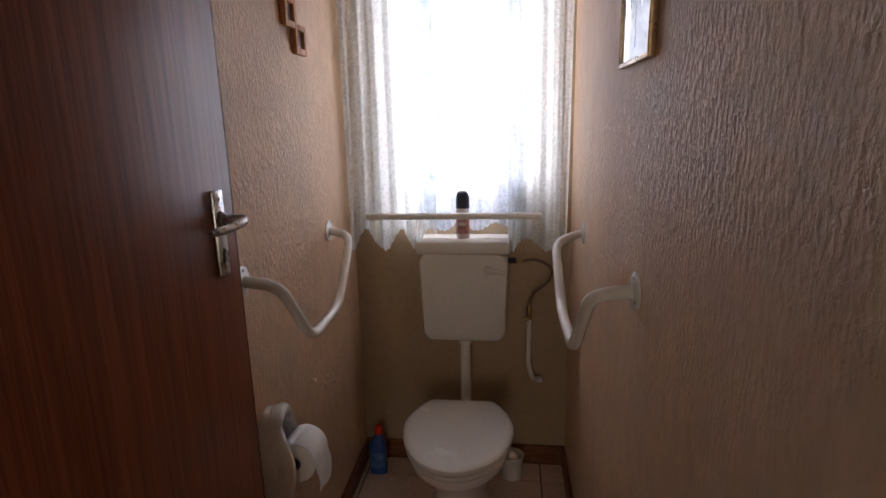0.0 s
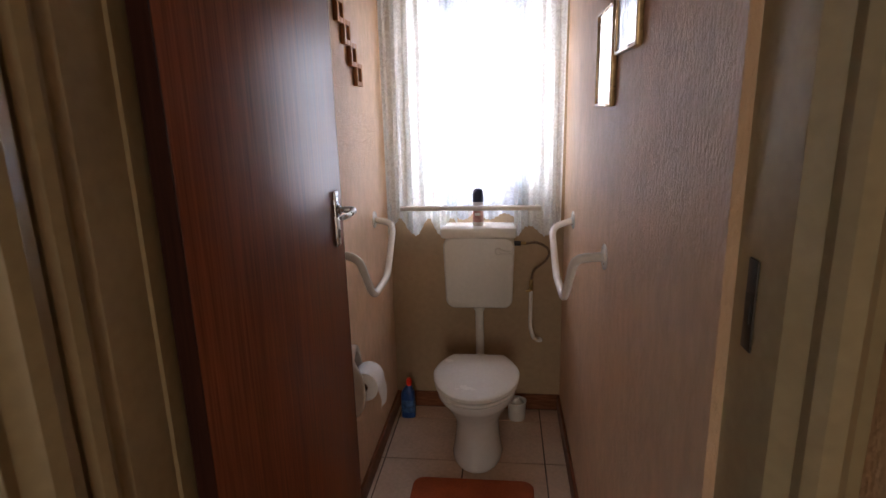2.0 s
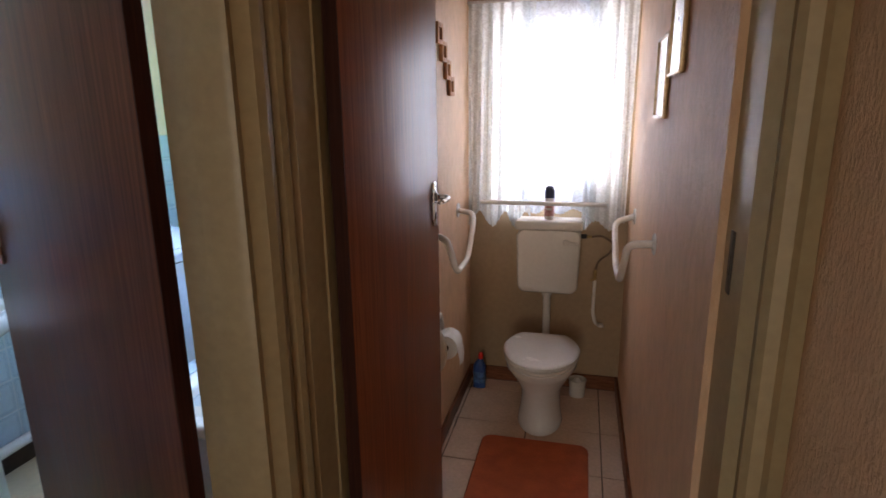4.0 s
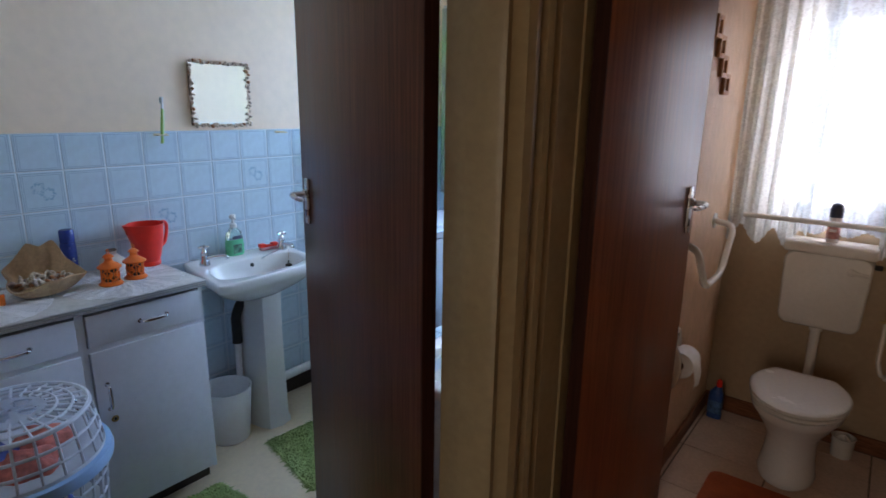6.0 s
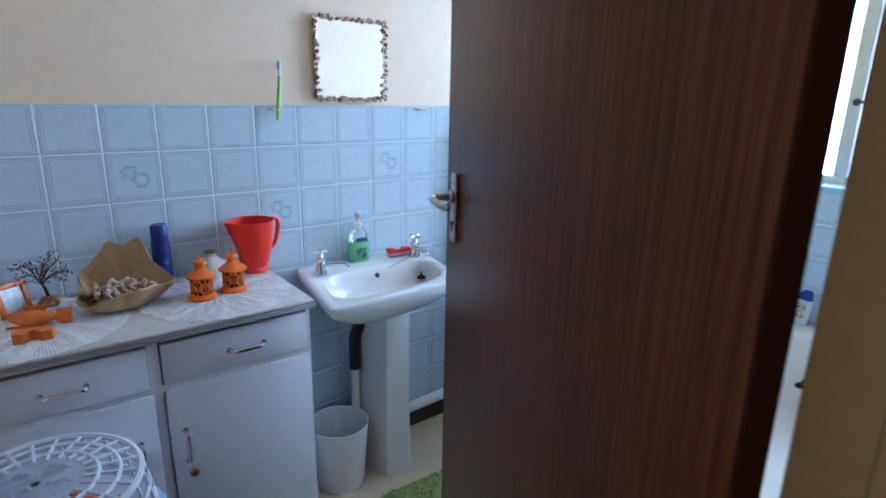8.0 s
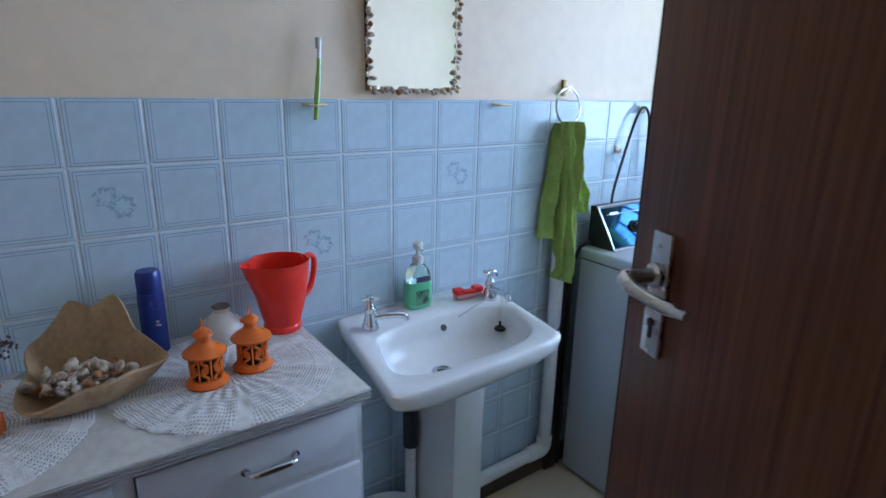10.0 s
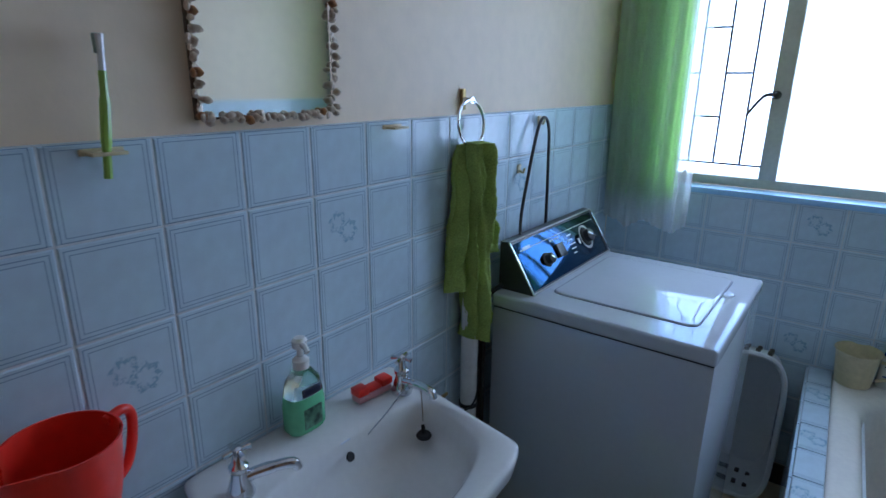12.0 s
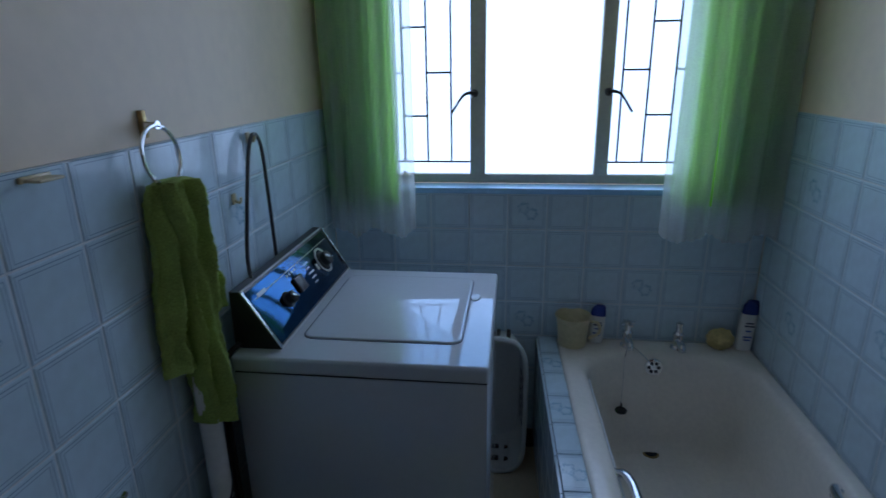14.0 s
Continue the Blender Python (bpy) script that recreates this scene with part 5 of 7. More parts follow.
part("tail", moved(prism([(0.050, -0.004), (0.082, -0.007), (0.072, 0.0), (0.082, 0.007), (0.050, 0.004)], -0.018, 0.018), fm), M["orange_wax"], fish)
part("fin", moved(prism([(-0.02, -0.003), (0.03, -0.002), (0.03, 0.002), (-0.02, 0.003)], 0.018, 0.032), fm), M["orange_wax"], fish)
part("fin", moved(prism([(-0.06, -0.012), (-0.02, -0.020), (0.0, -0.014), (-0.03, -0.008)], -0.021, -0.016), fm), M["orange_wax"], fish)
wax = solid("wax_block", moved(prism([(-0.040, -0.018), (-0.018, -0.021), (-0.006, -0.004), (0.006, -0.004), (0.018, -0.021), (0.040, -0.018), (0.044, 0.006), (0.026, 0.020), (0.004, 0.012), (-0.004, 0.012), (-0.026, 0.020), (-0.044, 0.006)], 0.0, 0.024), pose(-2.368, -0.640, CTOP + 0.004, 0, 0, 82)), M["orange_wax"], "orange notched wax block on the doily", "wax ornament")

# ---- basin ----
basin = thing("wash_basin", (-2.48, 0.42, 0), "white porcelain wash basin with two taps on a pedestal", "wash basin")


RIM = 0.868
OUT = [(XW + 0.003, 0.172), (XW + 0.003, 0.722), (-2.272, 0.640), (-2.240, 0.090)]
MOUTH = [(-2.562, 0.212), (-2.552, 0.668), (-2.322, 0.600), (-2.305, 0.140)]


def quad_ring(quad, z, e, grow=0.0, bow=0.0, n=48, shift=(0, 0), k=1.0):
    """A rounded ring that fills a four-cornered outline (back left, back right, front right, front left)."""
    cx = sum(p[0] for p in quad) / 4
    cy = sum(p[1] for p in quad) / 4
    out = []
    for i in range(n):
        a = 2 * math.pi * (i + 0.5) / n
        c, s = math.cos(a), math.sin(a)
        u = math.copysign(abs(c) ** (2 / e), c)
        v = math.copysign(abs(s) ** (2 / e), s)
        p, q = (u + 1) / 2, (v + 1) / 2
        bl, br, fr, fl = quad
        x = (bl[0] * (1 - q) + br[0] * q) * (1 - p) + (fl[0] * (1 - q) + fr[0] * q) * p
        y = (bl[1] * (1 - q) + br[1] * q) * (1 - p) + (fl[1] * (1 - q) + fr[1] * q) * p
        x += bow * max(0, u) * (1 - v * v)
        d = Vector((x - cx, y - cy))
        d = d * k + (d.normalized() * grow if d.length else d)
        out.append((max(XW + 0.0025, cx + d.x + shift[0]), cy + d.y + shift[1], z))
    return out


rim = part("bowl", loft([
    quad_ring(OUT, 0.702, 4, k=0.36, shift=(-0.02, 0.02)), quad_ring(OUT, 0.730, 5, k=0.54, shift=(-0.01, 0.01)), quad_ring(OUT, 0.764, 6, k=0.72, bow=0.012), quad_ring(OUT, 0.796, 9, k=0.87, bow=0.022), quad_ring(OUT, 0.820, 14, k=0.955, bow=0.028),
    quad_ring(OUT, 0.832, 20, k=0.988, bow=0.031), quad_ring(OUT, RIM - 0.012, 24, bow=0.034), quad_ring(OUT, RIM - 0.003, 24, grow=-0.001, bow=0.034), quad_ring(OUT, RIM, 18, grow=-0.006, bow=0.033), quad_ring(OUT, RIM, 16, grow=-0.014, bow=0.032),
    quad_ring(MOUTH, RIM - 0.002, 4.5, grow=0.008, bow=0.022), quad_ring(MOUTH, RIM - 0.010, 4.2, bow=0.020), quad_ring(MOUTH, RIM - 0.050, 3.8, k=0.96, bow=0.014), quad_ring(MOUTH, RIM - 0.085, 3.5, k=0.88, bow=0.012), quad_ring(MOUTH, RIM - 0.096, 3.2, k=0.80, bow=0.008), quad_ring(MOUTH, RIM - 0.108, 2.8, k=0.62), quad_ring(MOUTH, RIM - 0.113, 2.2, k=0.35), quad_ring(MOUTH, RIM - 0.116, 2, k=0.08)]), M["porcelain"], basin, sharp=60)
part("pedestal", loft([[(-2.545 + sx * x, 0.472 + sy * y, z) for x, y in ((0.5, -0.6), (1, -0.45), (1.15, 0), (1, 0.45), (0.5, 0.6), (-0.8, 0.75), (-1, 0.5), (-1, -0.5), (-0.8, -0.75))] for sx, sy, z in ((0.108, 0.140, 0.0), (0.106, 0.137, 0.02), (0.098, 0.126, 0.045), (0.092, 0.118, 0.30), (0.090, 0.114, 0.52), (0.092, 0.116, 0.66), (0.098, 0.122, 0.72))]), M["porcelain"], basin, sharp=35)
part("waste_ring", lathe([(0.031, 0.0), (0.029, 0.004), (0.018, 0.003), (0.014, -0.006)], (-2.448, 0.368, RIM - 0.112), 24), M["chrome"], basin, "chrome waste ring")
part("waste_hole", lathe([(0.0155, 0.0015), (0.014, 0.0018)], (-2.448, 0.368, RIM - 0.112), 20), M["black"], basin)
part("overflow", moved(lathe([(0.010, 0), (0.009, 0.003)], segs=16), pose(-2.5425, 0.436, RIM - 0.034, 0, 62, 0)), M["black"], basin, "dark overflow hole")
part("overflow_badge", moved(box(-0.001, 0.001, -0.012, 0.012, -0.002, 0.002), pose(-2.556, 0.437, RIM - 0.0055, 0, 62, 0)), M["label"], basin)
TAPX = -2.585
for k, (y, turn) in enumerate(((0.222, 62), (0.640, -4))):
    tp_ = part("tap", lathe([(0.024, 0), (0.0245, 0.006), (0.020, 0.018), (0.0155, 0.034), (0.0135, 0.046), (0.0165, 0.050), (0.0165, 0.057), (0.011, 0.063), (0.008, 0.082)], (TAPX, y, RIM), 20), M["chrome"], basin, "chrome basin tap")
    tm = pose(TAPX, y, RIM, 0, 0, turn)
    part("spout", moved(tube(smooth_path([(0.008, 0, 0.032), (0.035, 0, 0.036), (0.070, 0, 0.038), (0.092, 0, 0.034), (0.098, 0, 0.022)], 5), [0.011] * 8 + [0.0095] * 8 + [0.0085] * 5, 12), tm), M["chrome"], tp_)
    for a in (0, 90):
        part("cross_handle", moved(tube([(-0.024, 0, 0.084), (-0.008, 0, 0.086), (0.008, 0, 0.086), (0.024, 0, 0.084)], [0.0055, 0.0045, 0.0045, 0.0055], 8), pose(TAPX, y, RIM, 0, 0, a + turn + 20)), M["chrome"], tp_)
    part("cap", lathe([(0.009, 0.082), (0.010, 0.092), (0.005, 0.096)], (TAPX, y, RIM), 14), M["chrome"], tp_)
chain_pts = smooth_path([(-2.548, 0.492, RIM - 0.016), (-2.552, 0.550, RIM + 0.001), (-2.566, 0.606, RIM + 0.008), (-2.548, 0.632, RIM + 0.045), (-2.525, 0.634, RIM + 0.030), (-2.506, 0.620, RIM - 0.035)], 8)
part("chain", tube(chain_pts, 0.0016, 5), M["chrome"], basin, "fine metal plug chain")
part("plug", join(lathe([(0.016, 0), (0.0175, 0.004), (0.014, 0.009)], (-2.497, 0.612, RIM - 0.066), 18), tube([(-2.497, 0.612, RIM - 0.058), (-2.505, 0.618, RIM - 0.042)], 0.004, 8)), M["rubber"], basin, "black rubber plug")
trap = thing("waste_pipe", (-2.60, 0.34, 0.4), "black and white waste pipe beside the pedestal", "pipe")
part("trap", tube(rounded([(-2.575, 0.445, 0.70), (-2.59, 0.392, 0.65), (-2.60, 0.362, 0.58), (-2.60, 0.362, 0.44)], 0.03), 0.024, 14), M["black"], trap, "black bottle trap")
part("lower_pipe", tube([(-2.60, 0.362, 0.44), (-2.60, 0.362, 0.02)], 0.017, 12), M["white_pipe"], trap)

soap = thing("soap_bottle", (-2.655, 0.425, RIM), "clear pump bottle of green liquid soap on the basin", "soap bottle")
sx, sy = -2.655, 0.418
part("liquid", loft([superellipse(sx, sy, 0.022, 0.033, RIM + 0.002, 24, 3), superellipse(sx, sy, 0.0245, 0.036, RIM + 0.008, 24, 3), superellipse(sx, sy, 0.0245, 0.036, RIM + 0.050, 24, 3), superellipse(sx, sy, 0.023, 0.033, RIM + 0.066, 24, 3)]), M["soap_liquid"], soap, "green liquid soap")
sb = part("bottle", loft([superellipse(sx, sy, 0.023, 0.0335, RIM + 0.067, 24, 3), superellipse(sx, sy, 0.021, 0.029, RIM + 0.092, 24, 2.6), superellipse(sx, sy, 0.013, 0.014, RIM + 0.112, 24, 2)]), M["soap_clear"], soap, "clear plastic shoulder")
part("label", box(sx + 0.0235, sx + 0.0262, sy - 0.018, sy + 0.018, RIM + 0.012, RIM + 0.048, 0.001), make("dark_green_leaf_label", (0.03, 0.12, 0.07), 0.4, vary=0.8, scale=70, color2=(0.16, 0.40, 0.24)), soap)
part("name_band", box(sx + 0.019, sx + 0.0255, sy - 0.016, sy + 0.018, RIM + 0.070, RIM + 0.082, 0.001), M["label_dark"], soap)
part("pump", join(lathe([(0.014, 0.112), (0.014, 0.126), (0.010, 0.130), (0.0055, 0.132), (0.0055, 0.146), (0.012, 0.148), (0.013, 0.160), (0.009, 0.165)], (sx, sy, RIM), 18), tube([(sx, sy, RIM + 0.156), (sx + 0.022, sy - 0.006, RIM + 0.156), (sx + 0.030, sy - 0.008, RIM + 0.150)], 0.005, 8)), M["plastic_white"], soap, "white pump head")
for o in soap.children:
    o.matrix_basis = Matrix.Translation((0.003, 0.0085, 0.0)) @ Matrix.Diagonal((1.15, 1.22, 1.22, 1)) @ Matrix.Translation((0, -0.007, 0))
nb = thing("nail_brush", (-2.635, 0.585, RIM), "red and pink plastic nail brush on the basin", "nail brush")
nm = pose(-2.628, 0.588, RIM + 0.001, 0, 0, -6) @ Matrix.Diagonal((1.3, 1.3, 1.3, 1))
part("base", moved(box(-0.012, 0.012, -0.036, 0.036, 0.0, 0.012, 0.003), nm), make("pink_plastic", (0.72, 0.34, 0.36), 0.3, vary=0.06, scale=20), nb, "pink brush body")
for s in (-1, 1):
    part("grip", moved(box(-0.012, 0.012, s * 0.026 - 0.012, s * 0.026 + 0.012, 0.0122, 0.026, 0.003), nm), M["red_plastic"], nb)
part("bar", moved(box(-0.010, 0.010, -0.014, 0.014, 0.0122, 0.019, 0.002), nm), M["red_plastic"], nb)

# ---- bin, laundry basket, rugs ----
bin_ = thing("waste_bin", (-2.536, 0.25, 0), "white ribbed plastic waste bin on the floor", "waste bin")
ribs = []
for z, r in ((0.0, 0.083), (0.006, 0.086), (0.235, 0.103), (0.262, 0.106), (0.270, 0.109), (0.270, 0.1045), (0.10, 0.090), (0.012, 0.080)):
    ribs.append([(-2.536 + (1.06 * r + (0.0016 if 0.004 < z < 0.24 and i % 2 and r != 0.090 else 0)) * math.cos(2 * math.pi * i / 72), 0.250 + (1.06 * r + (0.0016 if 0.004 < z < 0.24 and i % 2 and r != 0.090 else 0)) * math.sin(2 * math.pi * i / 72), z) for i in range(72)])
part("bin_body", loft(ribs), make("white_translucent_bin", (0.88, 0.89, 0.88), 0.3, vary=0.03, scale=6), bin_, sharp=30)

LX, LY = -2.015, -0.678
lb = thing("laundry_basket", (LX, LY, 0), "light blue-white openwork plastic laundry basket with a domed lid", "laundry basket")


def ring_at(r, z, n=48, k=1.0):
    return [(LX + k * r * math.cos(2 * math.pi * i / n), LY + r * math.sin(2 * math.pi * i / n), z) for i in range(n)]


def rad(z):
    return 0.172 + (0.212 - 0.172) * z / 0.56


part("base", lathe([(0.168, 0.002), (0.174, 0.006), (0.176, 0.03), (0.165, 0.03), (0.16, 0.01)], (LX, LY, 0), 40), M["basket"], lb)
for z in (0.10, 0.17, 0.24, 0.31, 0.38, 0.45, 0.51):
    part("hoop", tube(ring_at(rad(z), z), 0.0042, 6, True), M["basket"], lb)
for i in range(30):
    a = 2 * math.pi * i / 30
    part("rib", tube([(LX + rad(z) * math.cos(a), LY + rad(z) * math.sin(a), z) for z in (0.02, 0.20, 0.38, 0.555)], 0.0045, 6), M["basket"], lb)
part("rim", lathe([(0.209, 0.552), (0.232, 0.556), (0.234, 0.572), (0.230, 0.590), (0.214, 0.592), (0.208, 0.57)], (LX, LY, 0), 56), M["basket_blue"], lb, "light blue thick rim")
lid = part("lid", lathe([(0.206, 0.588), (0.214, 0.590), (0.213, 0.602), (0.207, 0.600)], (LX, LY, 0), 56), M["basket"], lb, "pale openwork lid")


def lid_p(a, q):
    """A point of the lid: q 0 at the middle, 0.72 at the shoulder, 1 at the rim."""
    if q < 0.72:
        r, z = 0.186 * q / 0.72, 0.742 - 0.014 * (q / 0.72) ** 2
    else:
        w = (q - 0.72) / 0.28
        r, z = 0.186 + 0.024 * w ** 0.8, 0.728 - 0.130 * w
    return (LX + r * math.cos(a), LY + r * math.sin(a), z)


for q in (0.42, 0.57, 0.72, 0.82, 0.91):
    part("lid_hoop", tube([lid_p(2 * math.pi * i / 56, q) for i in range(56)], 0.0048 if q != 0.72 else 0.0075, 6, True), M["basket"], lid)
for i in range(24):
    a = 2 * math.pi * i / 24
    part("lid_rib", tube([lid_p(a, q) for q in (0.32, 0.42, 0.57, 0.66, 0.72, 0.76, 0.84, 0.92, 1.0)], 0.0040, 6), M["basket"], lid)
hub = bmesh.new()
rings_ = [[hub.verts.new((*lid_p(2 * math.pi * i / 48, q)[:2], lid_p(2 * math.pi * i / 48, q)[2])) for i in range(48)] for q in (0.03, 0.07, 0.13, 0.20, 0.26, 0.33)]
for j, (a, b) in enumerate(zip(rings_, rings_[1:])):
    for i in range(48):
        if not (1 <= j <= 3 and i % 12 in (2, 3, 4, 5, 6, 7, 8, 9)[(j == 1) + (j == 3):8 - (j == 1) - (j == 3)]):
            hub.faces.new((a[i], a[(i + 1) % 48], b[(i + 1) % 48], b[i]))
hub.faces.new(rings_[0])
bmesh.ops.solidify(hub, geom=hub.faces[:], thickness=0.006)
part("lid_hub", hub, M["basket"], lid)
rng = random.Random(12)
for k, mat_name in enumerate(("laundry_lilac", "laundry_blue", "laundry_teal", "laundry_red", "laundry_red", "laundry_blue", "laundry_red")):
    a = k * 2.1
    zc, rr = (0.24, 0.085) if k < 3 else (0.555, 0.092)
    cx_, cy_ = LX + (0.065 if k < 3 else 0.080) * math.cos(a), LY + (0.065 if k < 3 else 0.080) * math.sin(a)
    bm = bmesh.new()
    bmesh.ops.create_icosphere(bm, subdivisions=4, radius=1.0)
    for v in bm.verts:
        f = 1 + 0.22 * noise.noise(v.co * 2.2 + Vector((k * 7, 0, 0))) + 0.10 * noise.noise(v.co * 6 + Vector((0, k * 5, 0)))
        v.co = Vector((cx_ + v.co.x * f * rr, cy_ + v.co.y * f * rr, zc + v.co.z * f * (0.17 if k < 3 else 0.085)))
    solid("garment", bm, M[mat_name], "crumpled %s garment in the laundry basket" % M[mat_name].name.replace("_cloth", "").replace("_", " "), "garment", "laundry", sharp=90)


def rug(label, corners, seed, fringe):
    """Shaggy cotton rug: a low body covered with small tufts, ragged at the edge."""
    rng = random.Random(seed)
    a, b, c, d = [Vector((*p, 0)) for p in corners]
    bm = bmesh.new()
    verts, faces = [], []
    nu, nv = 78, 52
    for i in range(nu):
        for j in range(nv):
            u, v = (i + rng.random()) / nu, (j + rng.random()) / nv
            p = (a * (1 - u) + b * u) * (1 - v) + (d * (1 - u) + c * u) * v
            t = rng.uniform(0, 6.283)
            h, w = rng.uniform(0.009, 0.016), 0.006
            lean = Vector((rng.uniform(-0.010, 0.010), rng.uniform(-0.010, 0.010), 0))
            q = Vector((math.cos(t) * w, math.sin(t) * w, 0))
            k = len(verts)
            verts += [p + q + Vector((0, 0, 0.003)), p - q + Vector((0, 0, 0.003)), p + Vector((-q.y, q.x, 0)) + Vector((0, 0, 0.003)), p + lean + Vector((0, 0, h))]
            faces += [(k, k + 1, k + 3), (k + 1, k + 2, k + 3), (k + 2, k, k + 3)]
    for e0, e1 in ((a, b), (b, c), (c, d), (d, a)):
        n = int((e1 - e0).length / 0.006)
        out = Vector(((e1 - e0).y, -(e1 - e0).x, 0)).normalized()
        for i in range(n):
            p = e0 + (e1 - e0) * (i / n)
            l = out * rng.uniform(0.006, fringe) + (e1 - e0).normalized() * rng.uniform(-0.006, 0.006)
            s = (e1 - e0).normalized() * 0.003
            k = len(verts)
            verts += [p - s + Vector((0, 0, 0.004)), p + s + Vector((0, 0, 0.004)), p + l + Vector((0, 0, 0.002)), p + Vector((0, 0, 0.010))]
            faces += [(k, k + 1, k + 2), (k, k + 2, k + 3), (k + 1, k + 3, k + 2)]
    t = thing("rug", ((a + c) / 2)[:], label, "rug", "green bathroom rugs")
    me = bpy.data.meshes.new("shag")
    me.from_pydata([tuple(v - (a + c) / 2) for v in verts], [], faces)
    me.materials.append(M["green_rug"])
    ob = new("shag", me)
    ob.parent = t
    tagged(ob, kind="stuff")
    part("backing", prism([p[:2] for p in (a, b, c, d)], 0.001, 0.005), M["green_rug"], t)


rug("shaggy green cotton rug before the basin", [(-1.90, 0.24), (-1.86, 0.80), (-2.315, 0.86), (-2.345, 0.335)], 4, 0.03)
rug("shaggy green cotton rug before the cabinet", [(-1.62, -0.72), (-1.70, 0.06), (-2.24, 0.02), (-2.26, -0.42)], 6, 0.03)

# ---- west wall fittings ----
mirror = thing("mirror", (XW, 0.42, 1.475), "square wall mirror edged with glued seashells", "mirror")
MY0, MY1, MZ0, MZ1 = 0.288, 0.566, 1.490, 1.762
part("mirror_glass", box(XW - 0.006, XW + 0.006, MY0, MY1, MZ0, MZ1), M["mirror"], mirror)
part("backing", box(XW - 0.007, XW - 0.0062, MY0 - 0.004, MY1 + 0.004, MZ0 - 0.004, MZ1 + 0.004), M["cardboard"], mirror)
rng = random.Random(31)
TRIM = [seashell("seashell_trim", k, M[m_]) for k, m_ in ((1, "shell_d"), (4, "shell_d"), (1, "shell_d"), (7, "shell_b"), (0, "shell_d"), (2, "shell_d"))]
edge = []
for k in range(32):
    q = (k + 0.5) / 32
    edge += [(MY0 + (MY1 - MY0) * q, MZ0 - 0.002), (MY0 + (MY1 - MY0) * q, MZ1 + 0.004), (MY0 - 0.005, MZ0 + (MZ1 - MZ0) * q), (MY1 + 0.005, MZ0 + (MZ1 - MZ0) * q)]
edge += [(MY0, MZ0), (MY0, MZ1), (MY1, MZ0), (MY1, MZ1)]
for y, z in edge:
    o = new("seashell_trim", TRIM[rng.randrange(6)])
    s = rng.uniform(0.46, 0.62)
    o.parent = mirror
    o.matrix_basis = Matrix.Translation((0.004, y + rng.uniform(-0.003, 0.003) - 0.42, z + rng.uniform(-0.003, 0.003) - 1.475)) @ Euler((rng.uniform(-0.5, 0.5), 1.57 + rng.uniform(-0.4, 0.4), rng.uniform(-0.5, 0.5))).to_matrix().to_4x4() @ Matrix.Diagonal((s, s, s, 1))

tb_ = thing("toothbrush", (XW + 0.02, 0.137, 1.43), "lime green and white toothbrush standing in a holder", "toothbrush")
part("handle", tube(smooth_path([(XW + 0.022, 0.130, 1.415), (XW + 0.024, 0.134, 1.465), (XW + 0.022, 0.141, 1.520), (XW + 0.024, 0.143, 1.560)], 5), [0.0060] * 5 + [0.0075] * 6 + [0.0055] * 5, 8), M["lime"], tb_)
part("neck", tube([(XW + 0.024, 0.143, 1.56), (XW + 0.024, 0.145, 1.585), (XW + 0.024, 0.146, 1.607)], [0.0052, 0.0046, 0.0060], 8), M["plastic_white"], tb_)
part("bristles", box(XW + 0.012, XW + 0.022, 0.140, 0.152, 1.582, 1.608, 0.002), M["bristle"], tb_)
for y, lab in ((0.134, "cream plastic toothbrush holder on the tiles"), (0.745, "small cream plastic holder on the tiles")):
    h = thing("wall_holder", (XW, y, 1.45), lab, "holder", "cream wall holders")
    part("plate", box(XW + 0.0005, XW + 0.006, y - 0.030, y + 0.030, 1.446, 1.456, 0.002), M["cream_plastic"], h)
    part("shelf", box(XW + 0.006, XW + 0.034, y - 0.024, y + 0.024, 1.447, 1.452, 0.0015), M["cream_plastic"], h)

ring_t = thing("towel_ring", (XW, 1.02, 1.50), "chrome towel ring on the wall", "towel ring")
part("back_plate", box(XW - 0.0075, XW + 0.003, 1.020, 1.036, 1.478, 1.532, 0.003), M["brass"], ring_t)
part("boss", moved(lathe([(0.008, 0), (0.006, 0.018), (0.0085, 0.026)], segs=16), pose(XW + 0.003, 1.028, 1.503, 0, 90, 0)), M["chrome"], ring_t)
part("ring", tube([(XW + 0.026 + 0.014 * (1 - math.cos(2 * math.pi * i / 40)) * 0.5, 1.018 + 0.058 * math.sin(2 * math.pi * i / 40), 1.445 + 0.058 * math.cos(2 * math.pi * i / 40)) for i in range(40)], 0.0038, 8, True), M["chrome"], ring_t)

